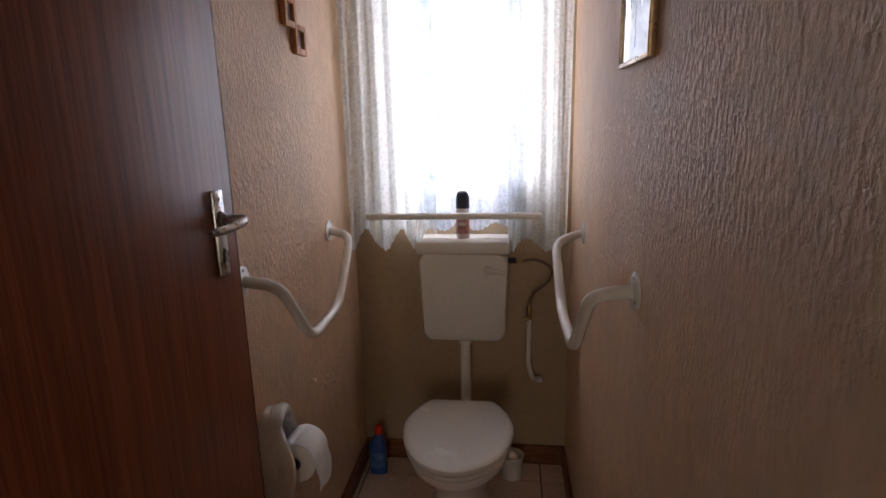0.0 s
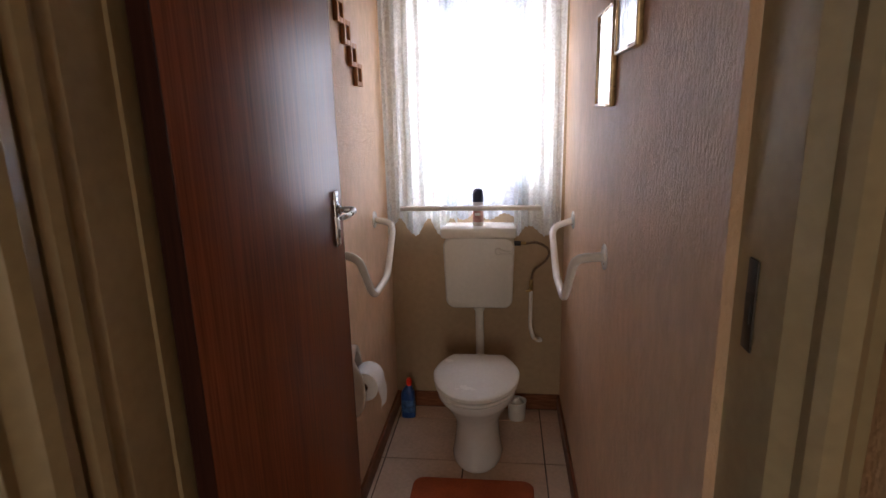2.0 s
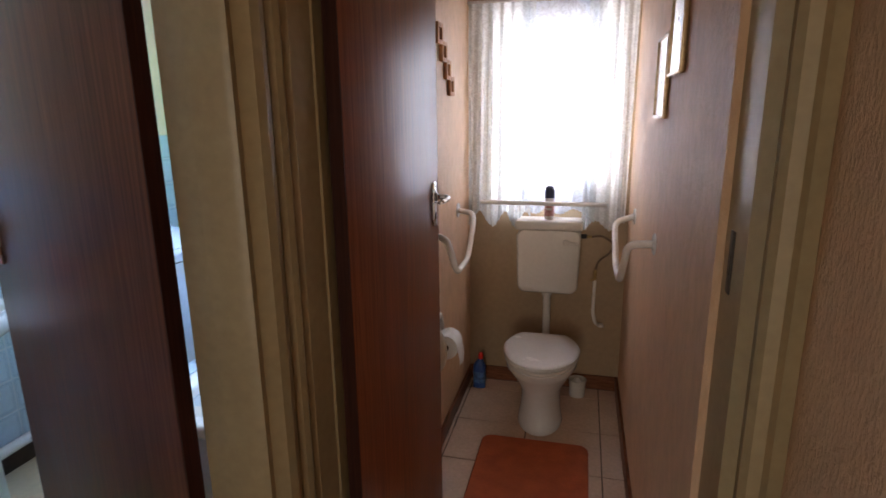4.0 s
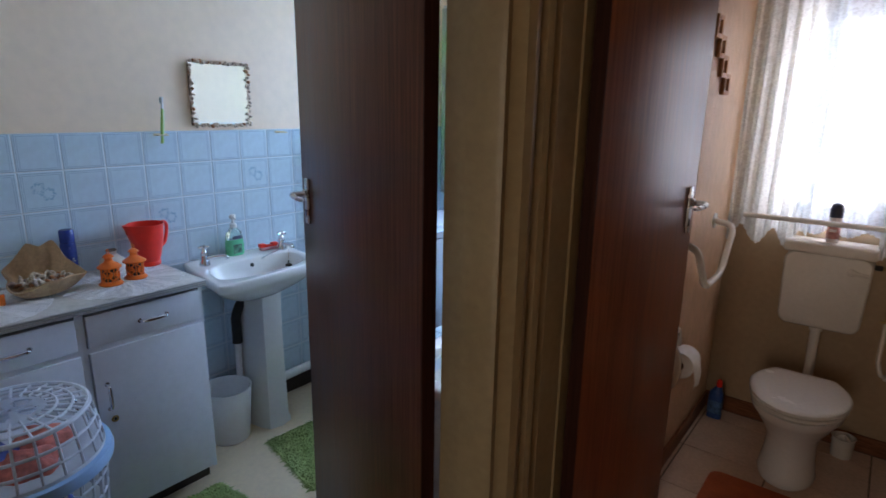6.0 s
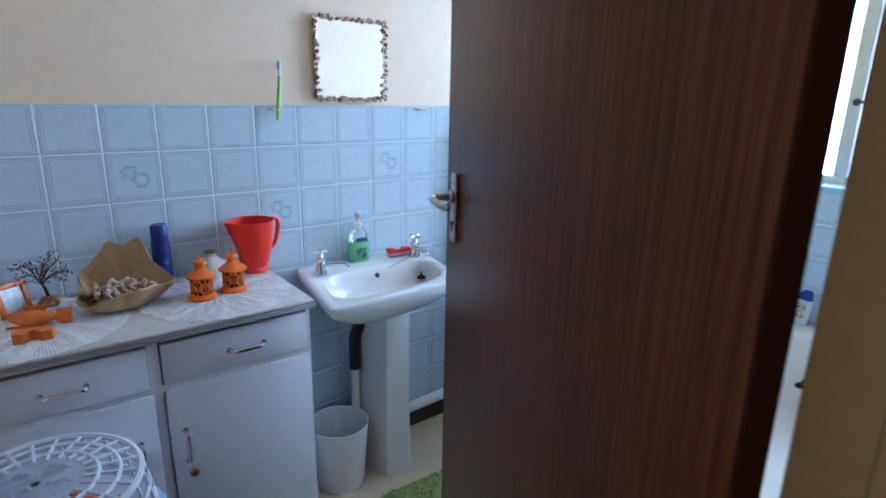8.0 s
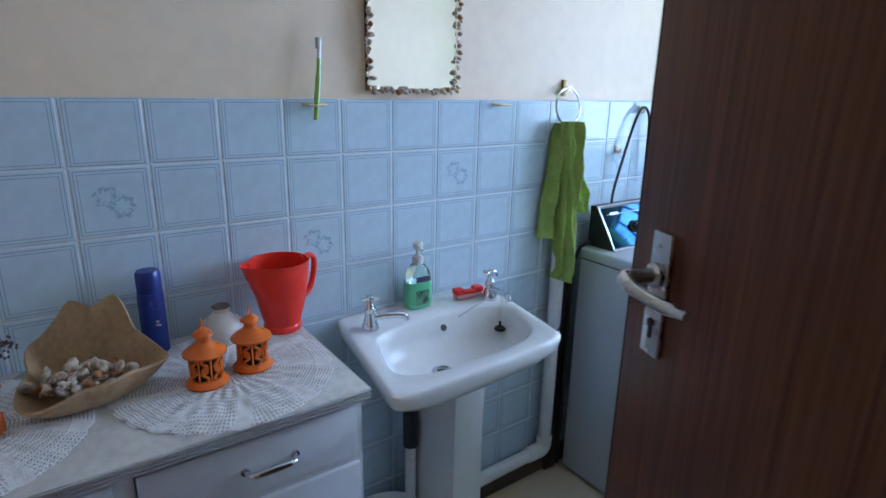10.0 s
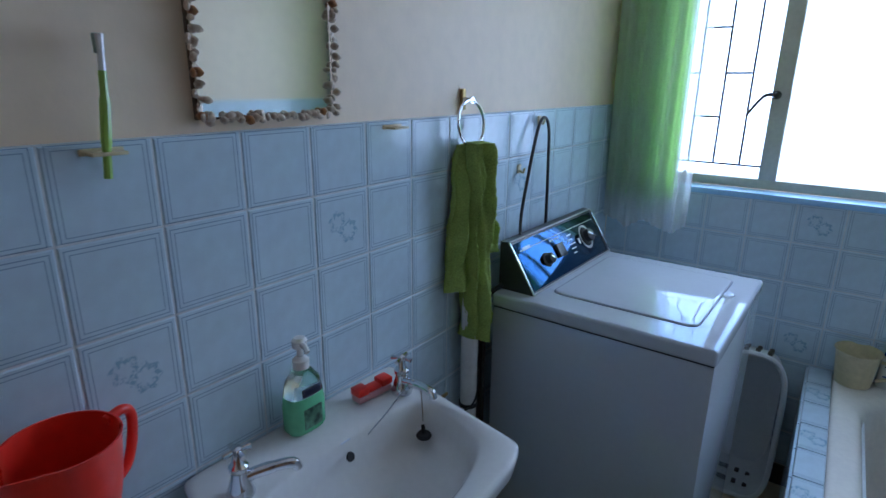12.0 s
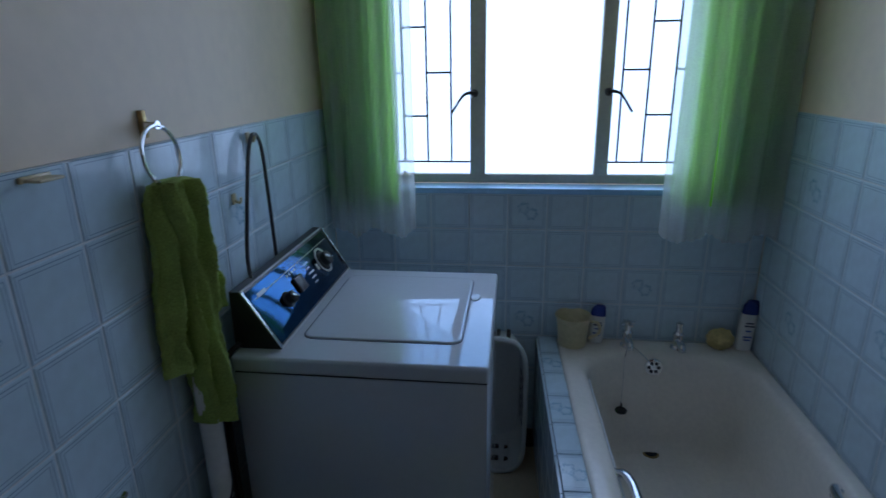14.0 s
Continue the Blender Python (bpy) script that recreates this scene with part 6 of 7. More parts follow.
# towel: two hanging folds gathered over the ring


def hanging(y_top, y_bot, w_top, w_bot, z_top, z_bot, x0, thick, seed, lean=0.0):
    rng_ = random.Random(seed)
    ph = [rng_.uniform(0, 6.28) for _ in range(5)]
    secs = []
    n = 84
    for j in range(97):
        v = j / 96
        yc = y_top + (y_bot - y_top) * v
        w = w_top + (w_bot - w_top) * min(1, v * 1.5)
        z = z_top + (z_bot - z_top) * v
        sec = []
        for i in range(n):
            a = 2 * math.pi * i / n
            c, s = math.cos(a), math.sin(a)
            fold = 0.013 * math.sin(s * 5.5 + ph[0] + 2.2 * v) + 0.007 * math.sin(s * 10 + ph[1] - 3 * v) + 0.004 * math.sin(17 * v + 3 * s + ph[2])
            x = x0 + thick * (0.55 + 0.45 * math.sin(min(1, v * 3 + 0.25) * math.pi / 2)) * c + (fold if c > 0 else fold * 0.3)
            tuft = rng_.uniform(-0.0020, 0.0020)
            x += tuft + 0.006 * noise.noise(Vector((s * 3, v * 9, seed)))
            yc2 = yc + rng_.uniform(-0.0012, 0.0012) + 0.012 * v * noise.noise(Vector((v * 5, seed, 0)))
            sec.append((max(XW + 0.004, x + 0.004 * math.sin(9 * v + ph[2])), yc2 + w * s * (1 + 0.05 * math.sin(6 * v + ph[3])), z + 0.006 * math.sin(s * 3 + ph[4]) * v))
        secs.append(sec)
    return loft(secs)


towel = thing("towel", (XW + 0.03, 1.0, 0.90), "olive green terry towel hanging through the ring", "towel")
part("front_fall", hanging(1.020, 1.030, 0.037, 0.040, 1.398, 0.848, XW + 0.050, 0.040, 2), M["green_towel"], towel, sharp=80)
part("back_fall", hanging(1.004, 0.968, 0.030, 0.048, 1.392, 1.000, XW + 0.028, 0.020, 7), M["green_towel"], towel, sharp=80)
part("side_fold", hanging(1.050, 1.122, 0.024, 0.042, 1.36, 1.075, XW + 0.026, 0.014, 11), M["green_towel"], towel, sharp=80)

for y, z in ((1.335, 1.288), (1.452, 1.432)):
    hk = thing("wall_hook", (XW, y, z), "small cream plastic hook on the tiles", "hook", "cream hooks on the tiles")
    part("plate", box(XW + 0.0005, XW + 0.005, y - 0.010, y + 0.010, z - 0.014, z + 0.014, 0.002), M["cream_plastic"], hk)
    part("prong", tube(smooth_path([(XW + 0.004, y, z - 0.004), (XW + 0.018, y, z - 0.010), (XW + 0.022, y, z + 0.004)], 4), 0.0035, 8), M["cream_plastic"], hk)

# service pipes by the washing machine
sp_ = thing("service_pipe", (XW + 0.05, 0.98, 0), "white plastic waste pipe running down and along the wall", "pipe")
PY = 1.018
part("upright", tube([(XW + 0.045, PY, 0.16), (XW + 0.045, PY, 1.02)], 0.025, 18), M["white_pipe"], sp_)
part("elbow", tube(rounded([(XW + 0.045, PY, 0.19), (XW + 0.045, PY, 0.135), (XW + 0.045, 0.93, 0.135)], 0.05), 0.030, 18), M["white_pipe"], sp_)
part("run", tube([(XW + 0.045, 0.94, 0.135), (XW + 0.045, 0.34, 0.118)], 0.025, 18), M["white_pipe"], sp_)
part("clip", lathe([(0.028, 0), (0.028, 0.012)], (XW + 0.045, PY, 0.62), 18), M["black"], sp_, "dark cable tie round the pipe")
valve = thing("stop_valve", (XW + 0.03, 0.88, 0.68), "small brass stop valve on the wall", "valve")
part("body", tube([(XW + 0.001, 0.885, 0.700), (XW + 0.045, 0.885, 0.700)], 0.010, 10), M["brass"], valve)
part("outlet", tube([(XW + 0.040, 0.885, 0.700), (XW + 0.046, 0.890, 0.655)], 0.008, 10), M["brass"], valve)
part("handle", box(XW + 0.045, XW + 0.052, 0.862, 0.908, 0.705, 0.716, 0.003), M["brass"], valve)
cable = thing("cable", (XW + 0.04, 0.95, 0.65), "thin dark cable from the valve to the pipe", "cable")
part("cable", tube(smooth_path([(XW + 0.02, 0.85, 0.745), (XW + 0.045, 0.90, 0.680), (XW + 0.07, 0.955, 0.640), (XW + 0.075, 1.01, 0.650), (XW + 0.05, 1.06, 0.70)], 6), 0.003, 6), M["black"], cable)
# Dark board also paints in the shadow between pipe and machine.
board = solid("dark_board", box(XW + 0.004, XW + 0.026, 1.055, 1.115, 0.0, 0.955, 0.002), M["plank"], "dark stained upright board beside the washing machine", "board")

# ---- washing machine ----
WX0, WX1, WY0, WY1, WT = -2.648, -2.024, 1.120, 1.758, 0.950
wm = thing("washing_machine", ((WX0 + WX1) / 2, (WY0 + WY1) / 2, 0), "white top-loading washing machine with a black control panel", "washing machine")
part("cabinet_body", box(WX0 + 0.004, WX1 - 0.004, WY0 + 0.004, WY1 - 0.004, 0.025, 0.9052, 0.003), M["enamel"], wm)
part("seam", box(WX0 + 0.006, WX1 - 0.006, WY0 + 0.006, WY1 - 0.006, 0.9052, 0.9075), M["black"], wm, "dark gap under the lid deck")
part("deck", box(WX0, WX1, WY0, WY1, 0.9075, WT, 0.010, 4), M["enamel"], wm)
lx0, lx1, ly0, ly1 = -2.508, -2.100, 1.232, 1.690


def lid_ring(g, z, r=0.030):
    out = []
    for (x, y), a0 in (((lx1 - r, ly1 - r), 0), ((lx0 + r, ly1 - r), 90), ((lx0 + r, ly0 + r), 180), ((lx1 - r, ly0 + r), 270)):
        for i in range(7):
            a = radians(a0 + 15 * i)
            out.append((x + (r + g) * math.cos(a), y + (r + g) * math.sin(a), z))
    return out


part("lid_gap", loft([lid_ring(0.0035, WT - 0.003), lid_ring(0.0035, WT + 0.0005)]), M["label_dark"], wm, "dark joint round the lid")
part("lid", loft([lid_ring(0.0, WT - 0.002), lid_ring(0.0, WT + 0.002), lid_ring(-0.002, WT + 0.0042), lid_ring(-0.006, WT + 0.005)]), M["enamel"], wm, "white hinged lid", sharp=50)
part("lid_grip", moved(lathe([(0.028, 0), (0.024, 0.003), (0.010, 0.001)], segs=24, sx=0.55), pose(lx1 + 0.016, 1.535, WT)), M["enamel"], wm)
for x in (WX0 + 0.05, WX1 - 0.05):
    for y in (WY0 + 0.05, WY1 - 0.05):
        part("foot", lathe([(0.022, 0), (0.024, 0.008), (0.014, 0.026)], (x, y, 0), 12), M["rubber"], wm)
# sloping console
py0, py1 = 1.165, 1.755
xf, xt, zt = -2.534, -2.628, 1.098
cons = part("console", loft([[(xf, y, WT + 0.001), (xt, y, zt), (WX0 - 0.004, y, zt), (WX0 - 0.004, y, WT + 0.001)] for y in (py0, py1)]), M["black"], wm, "black sloping control console")
sl = Vector((xt - xf, 0, zt - WT - 0.001))
SL = sl.length
ax = sl.normalized()
nrm = Vector((ax.z, 0, -ax.x))
PM = Matrix.Translation((xf, 0, WT + 0.001)) @ Matrix((ax, Vector((0, 1, 0)), nrm)).transposed().to_4x4()
part("fascia", moved(box(0.010, SL - 0.012, py0 + 0.014, py1 - 0.010, 0.0004, 0.0034, 0.001), PM), M["panel"], cons, "glossy black fascia")
for b in ((0.0, 0.005, py0, py1), (SL - 0.005, SL, py0, py1), (0.005, SL - 0.005, py0, py0 + 0.007), (0.005, SL - 0.005, py1 - 0.005, py1)):
    part("trim", moved(box(b[0], b[1], b[2], b[3], 0.0004, 0.005, 0.001), PM), M["chrome" if b[3] - b[2] < 0.1 else "strip"], cons, "chrome trim strip" if b[3] - b[2] < 0.1 else "grey trim strip")
part("stripe", moved(box(SL - 0.040, SL - 0.0375, py0 + 0.03, py1 - 0.03, 0.0036, 0.0042), PM), M["strip"], cons)


def knob(y, u, r, big):
    kb = part("knob", moved(lathe([(r * 1.1, 0.003), (r * 1.1, 0.007), (r * 0.85, 0.010), (r * 0.8, 0.026), (r * 0.65, 0.028)], segs=28), PM @ pose(u, y, 0)), M["black"], cons, "black control knob")
    part("pointer", moved(box(-r * 0.12, r * 0.12, -r * 0.75, r * 0.75, 0.0285, 0.033, 0.001), PM @ pose(u, y, 0, 0, 0, 30)), M["satin"], kb)
    if big:
        part("dial_ring", moved(lathe([(r * 1.25, 0.0036), (r * 1.55, 0.0036), (r * 1.55, 0.0046), (r * 1.25, 0.0046)], segs=36, cap0=False, cap1=False), PM @ pose(u, y, 0)), M["strip"], kb)


knob(1.318, SL * 0.44, 0.021, False)
knob(1.625, SL * 0.50, 0.028, True)
sw = part("rocker_switch", moved(box(SL * 0.36, SL * 0.62, 1.392, 1.440, 0.0036, 0.014, 0.003), PM), M["black"], cons, "black rocker switch")
for k in range(4):
    part("marking", moved(box(SL * 0.70, SL * 0.74, 1.380 + 0.018 * k, 1.388 + 0.018 * k, 0.0036, 0.0042), PM), M["label"], cons)
for k in range(5):
    part("marking", moved(box(SL * (0.30 + 0.09 * k), SL * (0.325 + 0.09 * k), 1.495, 1.520 + 0.008 * (k % 3), 0.0036, 0.0042), PM), M["label"], cons)
part("badge", moved(box(SL * 0.76, SL * 0.82, 1.215, 1.262, 0.0036, 0.0044), PM), M["label"], cons)
part("indicator", moved(box(SL * 0.42, SL * 0.54, 1.560, 1.572, 0.0036, 0.0060, 0.001), PM), M["plastic_white"], cons)
dh = thing("drain_hose", (XW + 0.03, 1.40, 1.0), "thin black hose looped over a hook behind the machine", "hose")
part("hose", tube(smooth_path([(-2.612, 1.235, 1.055), (-2.655, 1.285, 1.13), (XW + 0.030, 1.350, 1.28), (XW + 0.024, 1.405, 1.405), (XW + 0.023, 1.445, 1.442), (XW + 0.023, 1.482, 1.405), (XW + 0.024, 1.492, 1.28), (XW + 0.025, 1.498, 1.08), (XW + 0.025, 1.50, 0.90)], 8), 0.0052, 8), M["black"], dh)
dh2 = thing("power_cable", (XW + 0.03, 1.12, 0.5), "thick black cable down behind the machine", "cable")
part("cable", tube(smooth_path([(-2.640, 1.165, 0.965), (-2.662, 1.128, 0.93), (-2.668, 1.110, 0.80), (-2.665, 1.112, 0.40), (-2.665, 1.115, 0.02)], 6), 0.007, 8), M["black"], dh2)

# basket standing on end between the machine and the bath
sb_ = thing("storage_basket", (-2.045, 2.03, 0), "white openwork plastic basket stood on its end beside the machine", "basket")


BX, BZ = -2.045, 0.3135


def tub_ring(y, k, n=48):
    """Rounded outline in the x-z plane."""
    out = []
    for i in range(n):
        a = 2 * math.pi * i / n
        c, s = math.cos(a), math.sin(a)
        out.append((BX + k * 0.132 * math.copysign(abs(c) ** 0.55, c), y, BZ + k * 0.302 * math.copysign(abs(s) ** 0.40, s)))
    return out


BSK = [tub_ring(2.118, 0.78), tub_ring(2.112, 0.84), tub_ring(2.06, 0.90), tub_ring(2.00, 0.95), tub_ring(1.945, 0.985)]
INN = [[(BX + (x - BX) * 0.97, y - 0.005 * (k == 0), BZ + (z - BZ) * 0.985) for x, y, z in r] for k, r in enumerate(BSK)]
bwall = part("basket_wall", join(loft(BSK[::-1], cap0=False), loft(INN, cap1=False)), M["plastic_white"], sb_)
# slots in the two short walls and the long wall: dark blocks painting their shade
for e in (-1, 1):
    for k in range(4):
        for y in (2.000, 2.060):
            z = BZ + e * (0.302 * (0.985 - (y - 1.945) * 0.78 + 0.0) - 0.0015)
            part("slot", moved(box(-0.008, 0.008, -0.020, 0.020, -0.0050, 0.0050, 0.001), pose(BX - 0.060 + 0.040 * k, y, z, e * 12, 0, 0)), M["skirting"], bwall)
for k in range(6):
    for y in (2.000, 2.060):
        x = BX + 0.132 * (0.985 - (y - 1.945) * 0.78) - 0.0012
        part("slot", moved(box(-0.0040, 0.0040, -0.018, 0.018, -0.008, 0.008, 0.001), pose(x, y, BZ - 0.10 + 0.040 * k, 0, 0, 6)), M["skirting"], bwall)
part("basket_rim", tube(tub_ring(1.938, 1.0), 0.0100, 8, True), M["plastic_white"], sb_)

# ---- bath ----
BT = 0.537
TX0, TX1, TY0, TY1 = -1.790, XE, 0.470, YN
SKEW = 0.036          # the panel runs slightly out of square with the east wall
bath = thing("bathtub", (-1.40, 1.33, 0), "cream enamel bath with chrome taps built into a tiled surround", "bathtub")


def skewed(bm):
    for v in bm.verts:
        v.co.x += SKEW * (YN - v.co.y) * (XE - v.co.x) / (XE - TX0)
    return bm


def bath_ring(inx0, inx1, iny0, iny1, z, r, n=8):
    x0, x1, y0, y1 = TX0 + inx0, TX1 - inx1, TY0 + iny0, TY1 - iny1
    out = []
    for (x, y), a0 in (((x1 - r, y1 - r), 0), ((x0 + r, y1 - r), 90), ((x0 + r, y0 + r), 180), ((x1 - r, y0 + r), 270)):
        for i in range(n + 1):
            a = radians(a0 + 90 * i / n)
            out.append((x + r * math.cos(a), y + r * math.sin(a), z))
    return out


part("tub", skewed(loft([bath_ring(*r) for r in (
    (0.002, 0.002, 0.002, 0.002, 0.500, 0.012), (0.0, 0.0, 0.0, 0.0, BT - 0.010, 0.012), (0.002, 0.002, 0.002, 0.002, BT - 0.003, 0.013), (0.008, 0.006, 0.008, 0.006, BT + 0.003, 0.016),
    (0.020, 0.014, 0.020, 0.018, BT + 0.006, 0.03), (0.060, 0.040, 0.060, 0.098, BT + 0.004, 0.14), (0.074, 0.048, 0.070, 0.112, BT - 0.001, 0.16), (0.082, 0.053, 0.076, 0.120, BT - 0.008, 0.165),
    (0.088, 0.058, 0.084, 0.126, BT - 0.020, 0.17), (0.093, 0.062, 0.092, 0.131, BT - 0.045, 0.17), (0.101, 0.070, 0.11, 0.138, BT - 0.10, 0.17), (0.112, 0.085, 0.20, 0.153, BT - 0.28, 0.16),
    (0.122, 0.096, 0.24, 0.158, BT - 0.345, 0.15), (0.145, 0.120, 0.30, 0.170, BT - 0.385, 0.13), (0.20, 0.18, 0.40, 0.195, BT - 0.40, 0.10))], cap0=False)), M["bathenamel"], bath, sharp=60)
part("surround", skewed(join(box(TX0 - 0.075, TX0 + 0.10, TY0, YN - 0.001, 0.0, 0.498), box(TX0 + 0.10, XE - 0.001, TY0, TY0 + 0.06, 0.0, 0.498))), M["grout"], bath, "built-in bath panel")
part("ledge_bed", skewed(box(TX0 - 0.075, TX0 - 0.0005, TY0, YN - 0.001, 0.4981, 0.532)), M["grout"], bath)
part("waste_ring", lathe([(0.032, 0.0), (0.030, 0.004), (0.020, 0.003)], (-1.415, 1.948, BT - 0.4005), 24), M["brass"], bath, "tarnished waste ring")
part("waste_hole", lathe([(0.024, 0.0015), (0.022, 0.002)], (-1.415, 1.948, BT - 0.3975), 20), M["black"], bath)
ov = part("overflow_plate", moved(lathe([(0.034, 0), (0.033, 0.004), (0.026, 0.006)], segs=28), pose(-1.425, TY1 - 0.134, BT - 0.046, 84, 0, 0)), M["chrome"], bath, "chrome overflow grille")
for k in range(6):
    a = math.pi * k / 3
    part("grille_hole", moved(lathe([(0.0072, 0.0055), (0.007, 0.0072)], (0.018 * math.cos(a), 0.018 * math.sin(a), 0), 10), pose(-1.425, TY1 - 0.134, BT - 0.046, 84, 0, 0)), M["black"], ov)
for k, x in enumerate((-1.518, -1.325)):
    tpb = part("tap", lathe([(0.026, 0), (0.024, 0.008), (0.018, 0.014), (0.017, 0.055), (0.021, 0.062), (0.013, 0.070), (0.011, 0.095)], (x, TY1 - 0.060, BT + 0.003), 20), M["chrome"], bath, "chrome bath tap")
    part("spout", tube(smooth_path([(x, TY1 - 0.065, BT + 0.035), (x, TY1 - 0.095, BT + 0.040), (x, TY1 - 0.120, BT + 0.034), (x, TY1 - 0.126, BT + 0.018)], 5), 0.014, 12), M["chrome"], tpb)
    for a in (20, 110):
        if k == 0:
            part("cross_handle", moved(tube([(-0.030, 0, 0.098), (0.030, 0, 0.098)], 0.006, 8), pose(x, TY1 - 0.060, BT + 0.003, 0, 0, a)), M["chrome"], tpb)
    part("cap", lathe([(0.012, 0.094), (0.014, 0.106), (0.006, 0.112)], (x, TY1 - 0.060, BT + 0.003), 14), M["chrome"], tpb)
part("chain", tube(smooth_path([(-1.428, TY1 - 0.145, BT - 0.040), (-1.470, TY1 - 0.135, BT + 0.004), (-1.512, TY1 - 0.120, BT + 0.030), (-1.535, TY1 - 0.136, BT + 0.000), (-1.538, TY1 - 0.152, BT - 0.10), (-1.540, TY1 - 0.160, BT - 0.20)], 8), 0.0018, 5), M["chrome"], bath, "plug chain hanging over the tap")
part("plug", join(lathe([(0.022, 0), (0.024, 0.005), (0.018, 0.012)], (-1.541, TY1 - 0.175, BT - 0.225), 18), tube([(-1.541, TY1 - 0.175, BT - 0.215), (-1.540, TY1 - 0.165, BT - 0.195)], 0.004, 8)), M["rubber"], bath, "black rubber plug")
for s, x in ((1, TX0 + 0.112), (-1, TX1 - 0.055)):
    part("grip", join(moved(tube(smooth_path([(0, 0.132, -0.020), (s * 0.022, 0.118, -0.004), (s * 0.036, 0.075, 0.002), (s * 0.038, 0.0, 0.002), (s * 0.036, -0.075, 0.002), (s * 0.022, -0.118, -0.004), (0, -0.132, -0.020)], 6), 0.013, 12), pose(x, 1.215, BT - 0.010, 0, 0, 2 * s)), box(x - 0.014, x + 0.004, 1.322, 1.358, BT - 0.060, BT - 0.014, 0.004), box(x - 0.012, x + 0.008, 1.072, 1.108, BT - 0.060, BT - 0.014, 0.004)), M["chrome"], bath, "chrome hand grip on the inside of the bath")

mug = thing("plastic_jug", (-1.732, 2.072, BT), "cream plastic measuring jug on the bath edge", "jug")
part("body", lathe([(0.050, 0.001), (0.054, 0.004), (0.064, 0.10), (0.068, 0.122), (0.072, 0.126), (0.070, 0.130), (0.064, 0.124), (0.058, 0.07), (0.048, 0.008)], (-1.732, 2.072, BT + 0.003), 32), M["cream_plastic"], mug)
part("handle", tube(smooth_path([(-1.666, 2.067, BT + 0.108), (-1.634, 2.065, BT + 0.100), (-1.630, 2.065, BT + 0.060), (-1.669, 2.067, BT + 0.034)], 6), 0.006, 8), M["cream_plastic"], mug)


def shampoo(x, y, h, label, lean):
    t = thing("shampoo_bottle", (x, y, BT + 0.003), label, "bottle", "shampoo bottles on the bath")
    z = BT + 0.004
    m = Matrix.Translation((x, y, z)) @ pose(0, 0, 0, 0, lean, 0) @ Matrix.Translation((-x, -y, -z))
    part("body", moved(loft([superellipse(x, y, 0.026, 0.017, z, 24, 2.6), superellipse(x, y, 0.029, 0.019, z + 0.01, 24, 2.6), superellipse(x, y, 0.031, 0.019, z + h * 0.5, 24, 2.6), superellipse(x, y, 0.029, 0.018, z + h * 0.74, 24, 2.6)]), m), M["plastic_white"], t)
    part("cap", moved(loft([superellipse(x, y, 0.030, 0.0185, z + h * 0.742, 24, 2.4), superellipse(x, y, 0.027, 0.017, z + h * 0.90, 24, 2.2), superellipse(x + 0.004, y, 0.018, 0.012, z + h, 24, 2)]), m), M["blue_plastic"], t, "dark blue cap")
    for k, (dz, w) in enumerate(((0.56, 0.014), (0.50, 0.018), (0.40, 0.010), (0.28, 0.016), (0.22, 0.012))):
        part("print", moved(box(x - w, x + w, y - 0.0205, y - 0.0185, z + h * dz, z + h * dz + 0.005), m), M["label_dark"] if k < 2 else M["blue_bottle"], t)


shampoo(-1.640, 2.100, 0.160, "white shampoo bottle with a dark blue cap behind the jug", 4)
shampoo(-1.076, 2.090, 0.205, "tall white shampoo bottle with a dark blue cap in the corner", 3)
bm = bmesh.new()
bmesh.ops.create_icosphere(bm, subdivisions=4, radius=1.0)
for v in bm.verts:
    f = 1 + 0.14 * noise.noise(v.co * 3.0) + 0.10 * noise.noise(v.co * 9.0)
    v.co = Vector((-1.165 + 0.050 * f * v.co.x, 2.085 + 0.036 * f * v.co.y, BT + 0.045 + 0.043 * f * v.co.z))
solid("bath_sponge", bm, M["sponge"], "yellow bath sponge on the bath edge", "sponge", sharp=90)

# ---- wall tiles, one by one ----


def tile_mesh(name, w, h, material, d=0.008):
    """Glazed tile with a softened face; local x across, z up, face towards -y."""
    c = 0.0022
    bm = loft([[(-w / 2, 0, -h / 2), (w / 2, 0, -h / 2), (w / 2, 0, h / 2), (-w / 2, 0, h / 2)],
               [(-w / 2, -d + c * 0.6, -h / 2), (w / 2, -d + c * 0.6, -h / 2), (w / 2, -d + c * 0.6, h / 2), (-w / 2, -d + c * 0.6, h / 2)],
               [(-w / 2 + c, -d, -h / 2 + c), (w / 2 - c, -d, -h / 2 + c), (w / 2 - c, -d, h / 2 - c), (-w / 2 + c, -d, h / 2 - c)]])
    return finish(name, bm, material, 20)


CACHE = {}


def lay(parent, m, w, h, flower):
    key = (round(w, 4), round(h, 4), flower)
    if key not in CACHE:
        CACHE[key] = tile_mesh("tile", w, h, M["tile_flower" if flower else "tile"])
    o = new("tile", CACHE[key])
    o.parent = parent
    o.matrix_basis = m
    return o


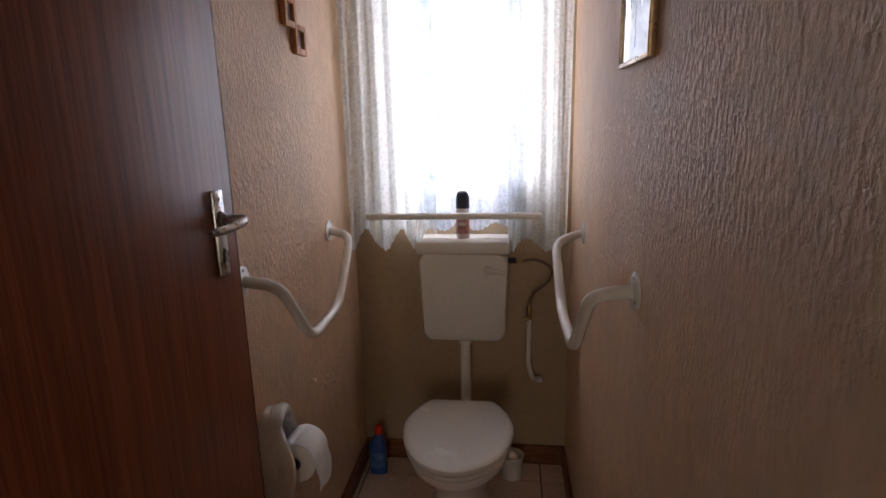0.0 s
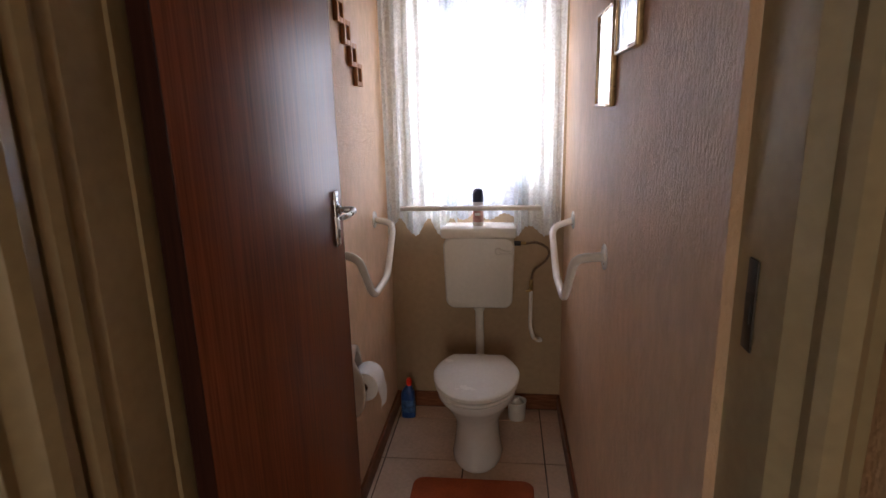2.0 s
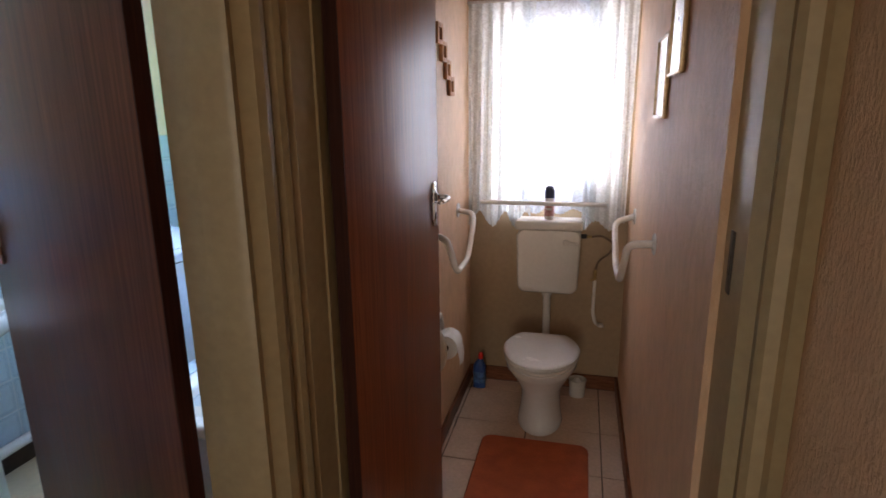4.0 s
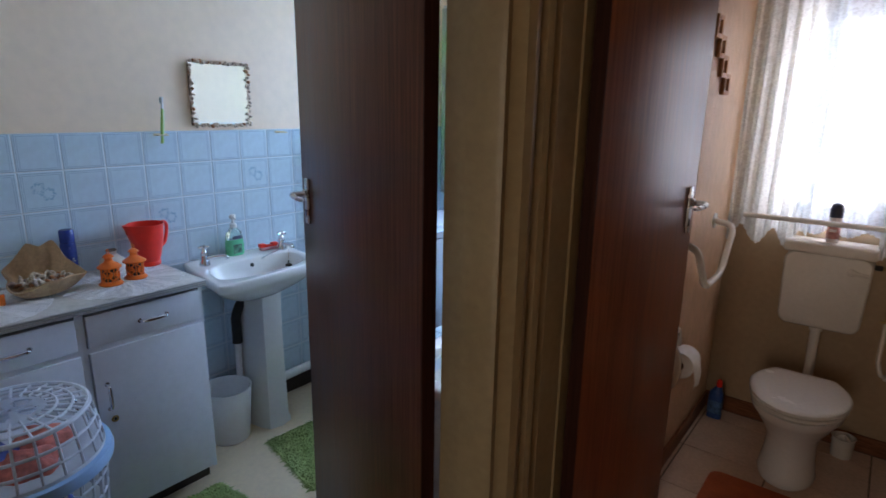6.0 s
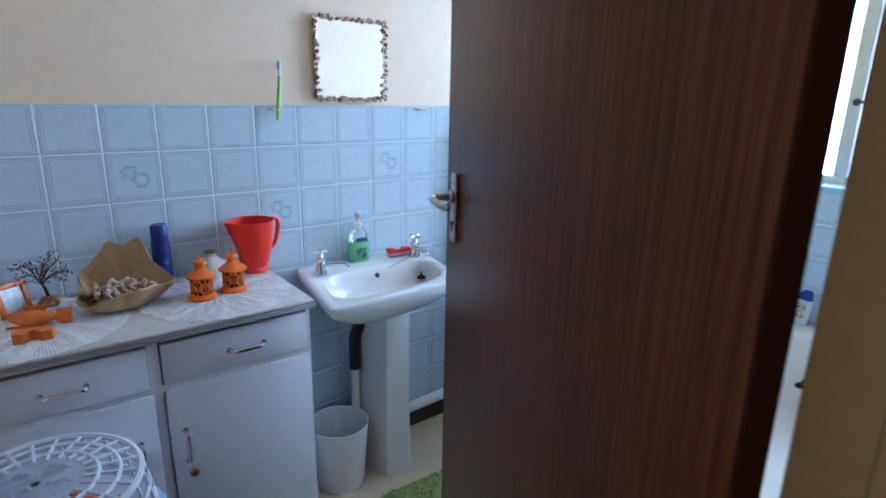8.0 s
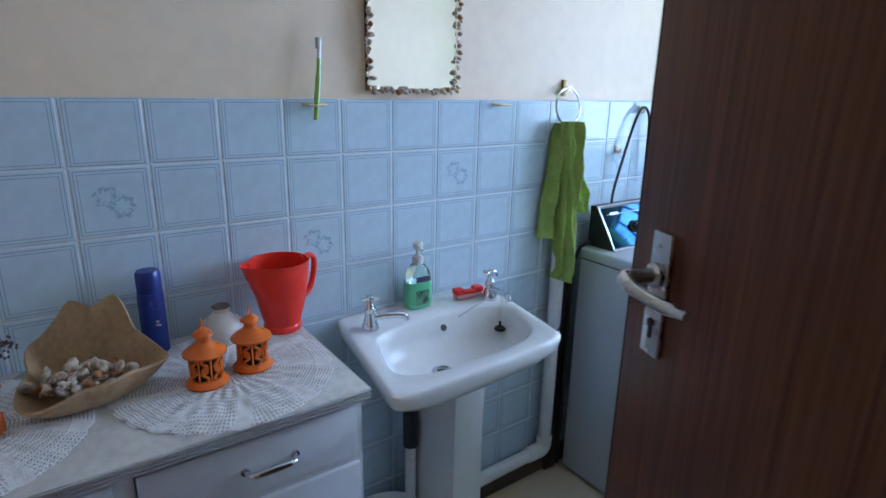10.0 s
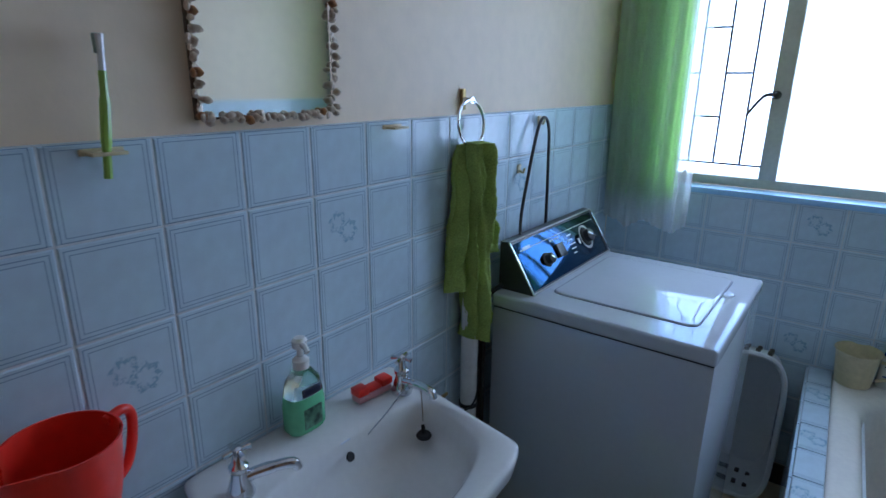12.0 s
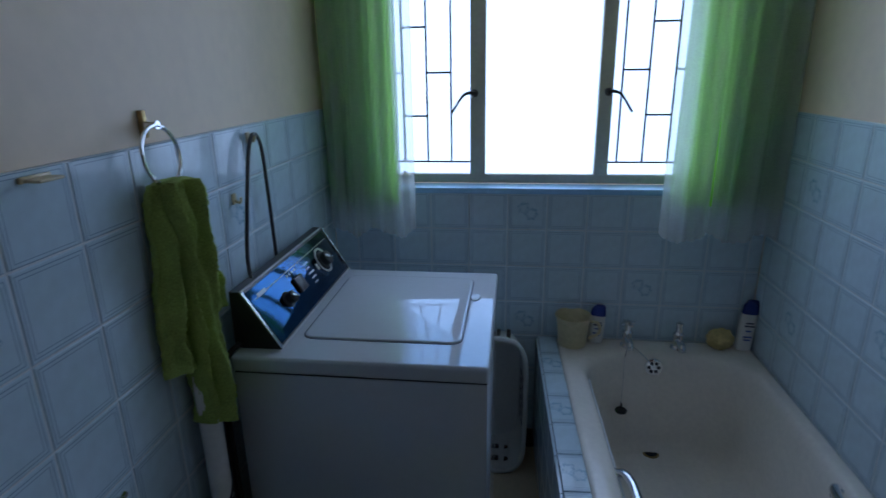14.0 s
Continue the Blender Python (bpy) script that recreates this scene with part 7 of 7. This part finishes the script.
def tile_wall(wall, origin, turn, u0, u1, rows, flowers, pitch_u, u_at, skip=None):
    """Tiles on one wall; origin on the grout face, u along the wall, rows of (z0, z1)."""
    base = Matrix.Translation(origin) @ pose(0, 0, 0, 0, 0, turn)
    first = math.floor((u0 - u_at) / pitch_u + 1e-6)
    last = math.ceil((u1 - u_at) / pitch_u - 1e-6)
    for c in range(first, last):
        a, b = max(u0, u_at + c * pitch_u), min(u1, u_at + (c + 1) * pitch_u)
        if b - a < 0.02:
            continue
        for r, (z0, z1) in enumerate(rows):
            if skip and skip(a, b, z0, z1):
                continue
            w, h = b - a - 0.0035, z1 - z0 - 0.0035
            whole = abs(b - a - pitch_u) < 0.002
            lay(wall, base @ Matrix.Translation(((a + b) / 2, 0, (z0 + z1) / 2)), w, h, whole and (c, r) in flowers)


# west wall: u runs along +y, faces +x
west_rows = [(1.326, 1.465)] + [(1.326 - PITCH * (k + 1), 1.326 - PITCH * k) for k in range(8)]
west_rows.append((0.087, 1.326 - PITCH * 8))
bed_w = solid("tile_bed_west", box(XW - 0.0079, XW - 0.0015, YS, YN, 0.0, 1.4655), M["grout"], "pale grout between the wall tiles", "tile bed", kind="structure")
tile_wall(bed_w, (XW - 0.0079, 0, 0), 90, YS, YN - 0.001, west_rows, {(0, 1), (3, 2), (6, 1), (9, 2), (11, 1), (-3, 2)}, PITCH, -0.40)
# north wall: u runs along +x, faces -y
n0 = 0.9955
north_rows = [(n0 + PITCH * k, n0 + PITCH * (k + 1)) for k in (2, 1, 0, -1, -2, -3, -4, -5)] + [(0.087, n0 - PITCH * 5)]


def over_window(a, b, z0, z1):
    return z1 > BW[2] + 0.02 and b > BW[0] - 0.01 and a < BW[1] + 0.01


bed_n = solid("tile_bed_north", join(box(XW, XE, YN + 0.0015, YN + 0.0079, 0.0, BW[2] - 0.013), box(XW, BW[0], YN + 0.0015, YN + 0.0079, BW[2] - 0.013, n0 + PITCH * 3), box(BW[1], XE, YN + 0.0015, YN + 0.0079, BW[2] - 0.013, n0 + PITCH * 3)), M["grout"], "pale grout between the wall tiles", "tile bed", kind="structure")
tile_wall(bed_n, (0, YN + 0.0079, 0), 0, XW + 0.001, XE - 0.001, north_rows, {(0, 2), (3, 4), (0, 5)}, PITCH, -1.999, over_window)
# east wall: u runs along -y, faces -x
east_rows = [(1.326 - PITCH * (k + 1) - 0.03, 1.326 - PITCH * k - 0.03) for k in range(-1, 8)] + [(0.087, 1.326 - PITCH * 8 - 0.03)]
bed_e = solid("tile_bed_east", box(XE + 0.0015, XE + 0.0079, 0.42, YN, 0.0, 1.448), M["grout"], "pale grout between the wall tiles", "tile bed", kind="structure")
tile_wall(bed_e, (XE + 0.0079, 0, 0), -90, -YN + 0.001, -0.43, east_rows, {(1, 1), (1, 4), (4, 3), (6, 1)}, PITCH, -2.08)
# ledge and front of the bath surround
ledge_y = TY0
k = 0
while ledge_y + 0.02 < YN:
    y1 = min(ledge_y + 0.150, YN - 0.002)
    off, lean_ = SKEW * (YN - (ledge_y + y1) / 2), math.degrees(math.atan(SKEW))
    o = lay(bath, Matrix.Translation((TX0 - 0.0380 + off + 1.40, (ledge_y + y1) / 2 - 1.33, 0.532)) @ pose(0, 0, 0, 0, 0, lean_) @ pose(0, 0, 0, -90, 0, 0), 0.072, y1 - ledge_y - 0.003, k % 2 == 1)
    for r in range(3):
        z0, z1 = 0.532 - 0.152 * (r + 1), 0.532 - 0.152 * r
        lay(bath, Matrix.Translation((TX0 - 0.0752 + off + 1.40, (ledge_y + y1) / 2 - 1.33, (z0 + z1) / 2)) @ pose(0, 0, 0, 0, 0, lean_ - 90), y1 - ledge_y - 0.003, 0.1485, (k + r) % 4 == 1)
    ledge_y += 0.152
    k += 1

# toilet floor tiles
ft = {}
ys = [WYN - 0.012, 1.985, 1.631, 1.277, 0.923, 0.569, 0.215, 0.062]
xs = [WXL + 0.001, -0.791, -0.426, -0.061, WXR - 0.001]
for y1, y0 in zip(ys, ys[1:]):
    for x0, x1 in zip(xs, xs[1:]):
        w, h = x1 - x0 - 0.005, y1 - y0 - 0.005
        key = (round(w, 3), round(h, 3))
        if key not in ft:
            bm = box(-w / 2, w / 2, -h / 2, h / 2, -0.006, 0.0, 0.0015, 1)
            ft[key] = finish("floor_tile", bm, M["floor_tile"], 30)
        o = new("floor_tile", ft[key])
        o.parent = floor_wc
        o.location = ((x0 + x1) / 2, (y0 + y1) / 2, 0.0)
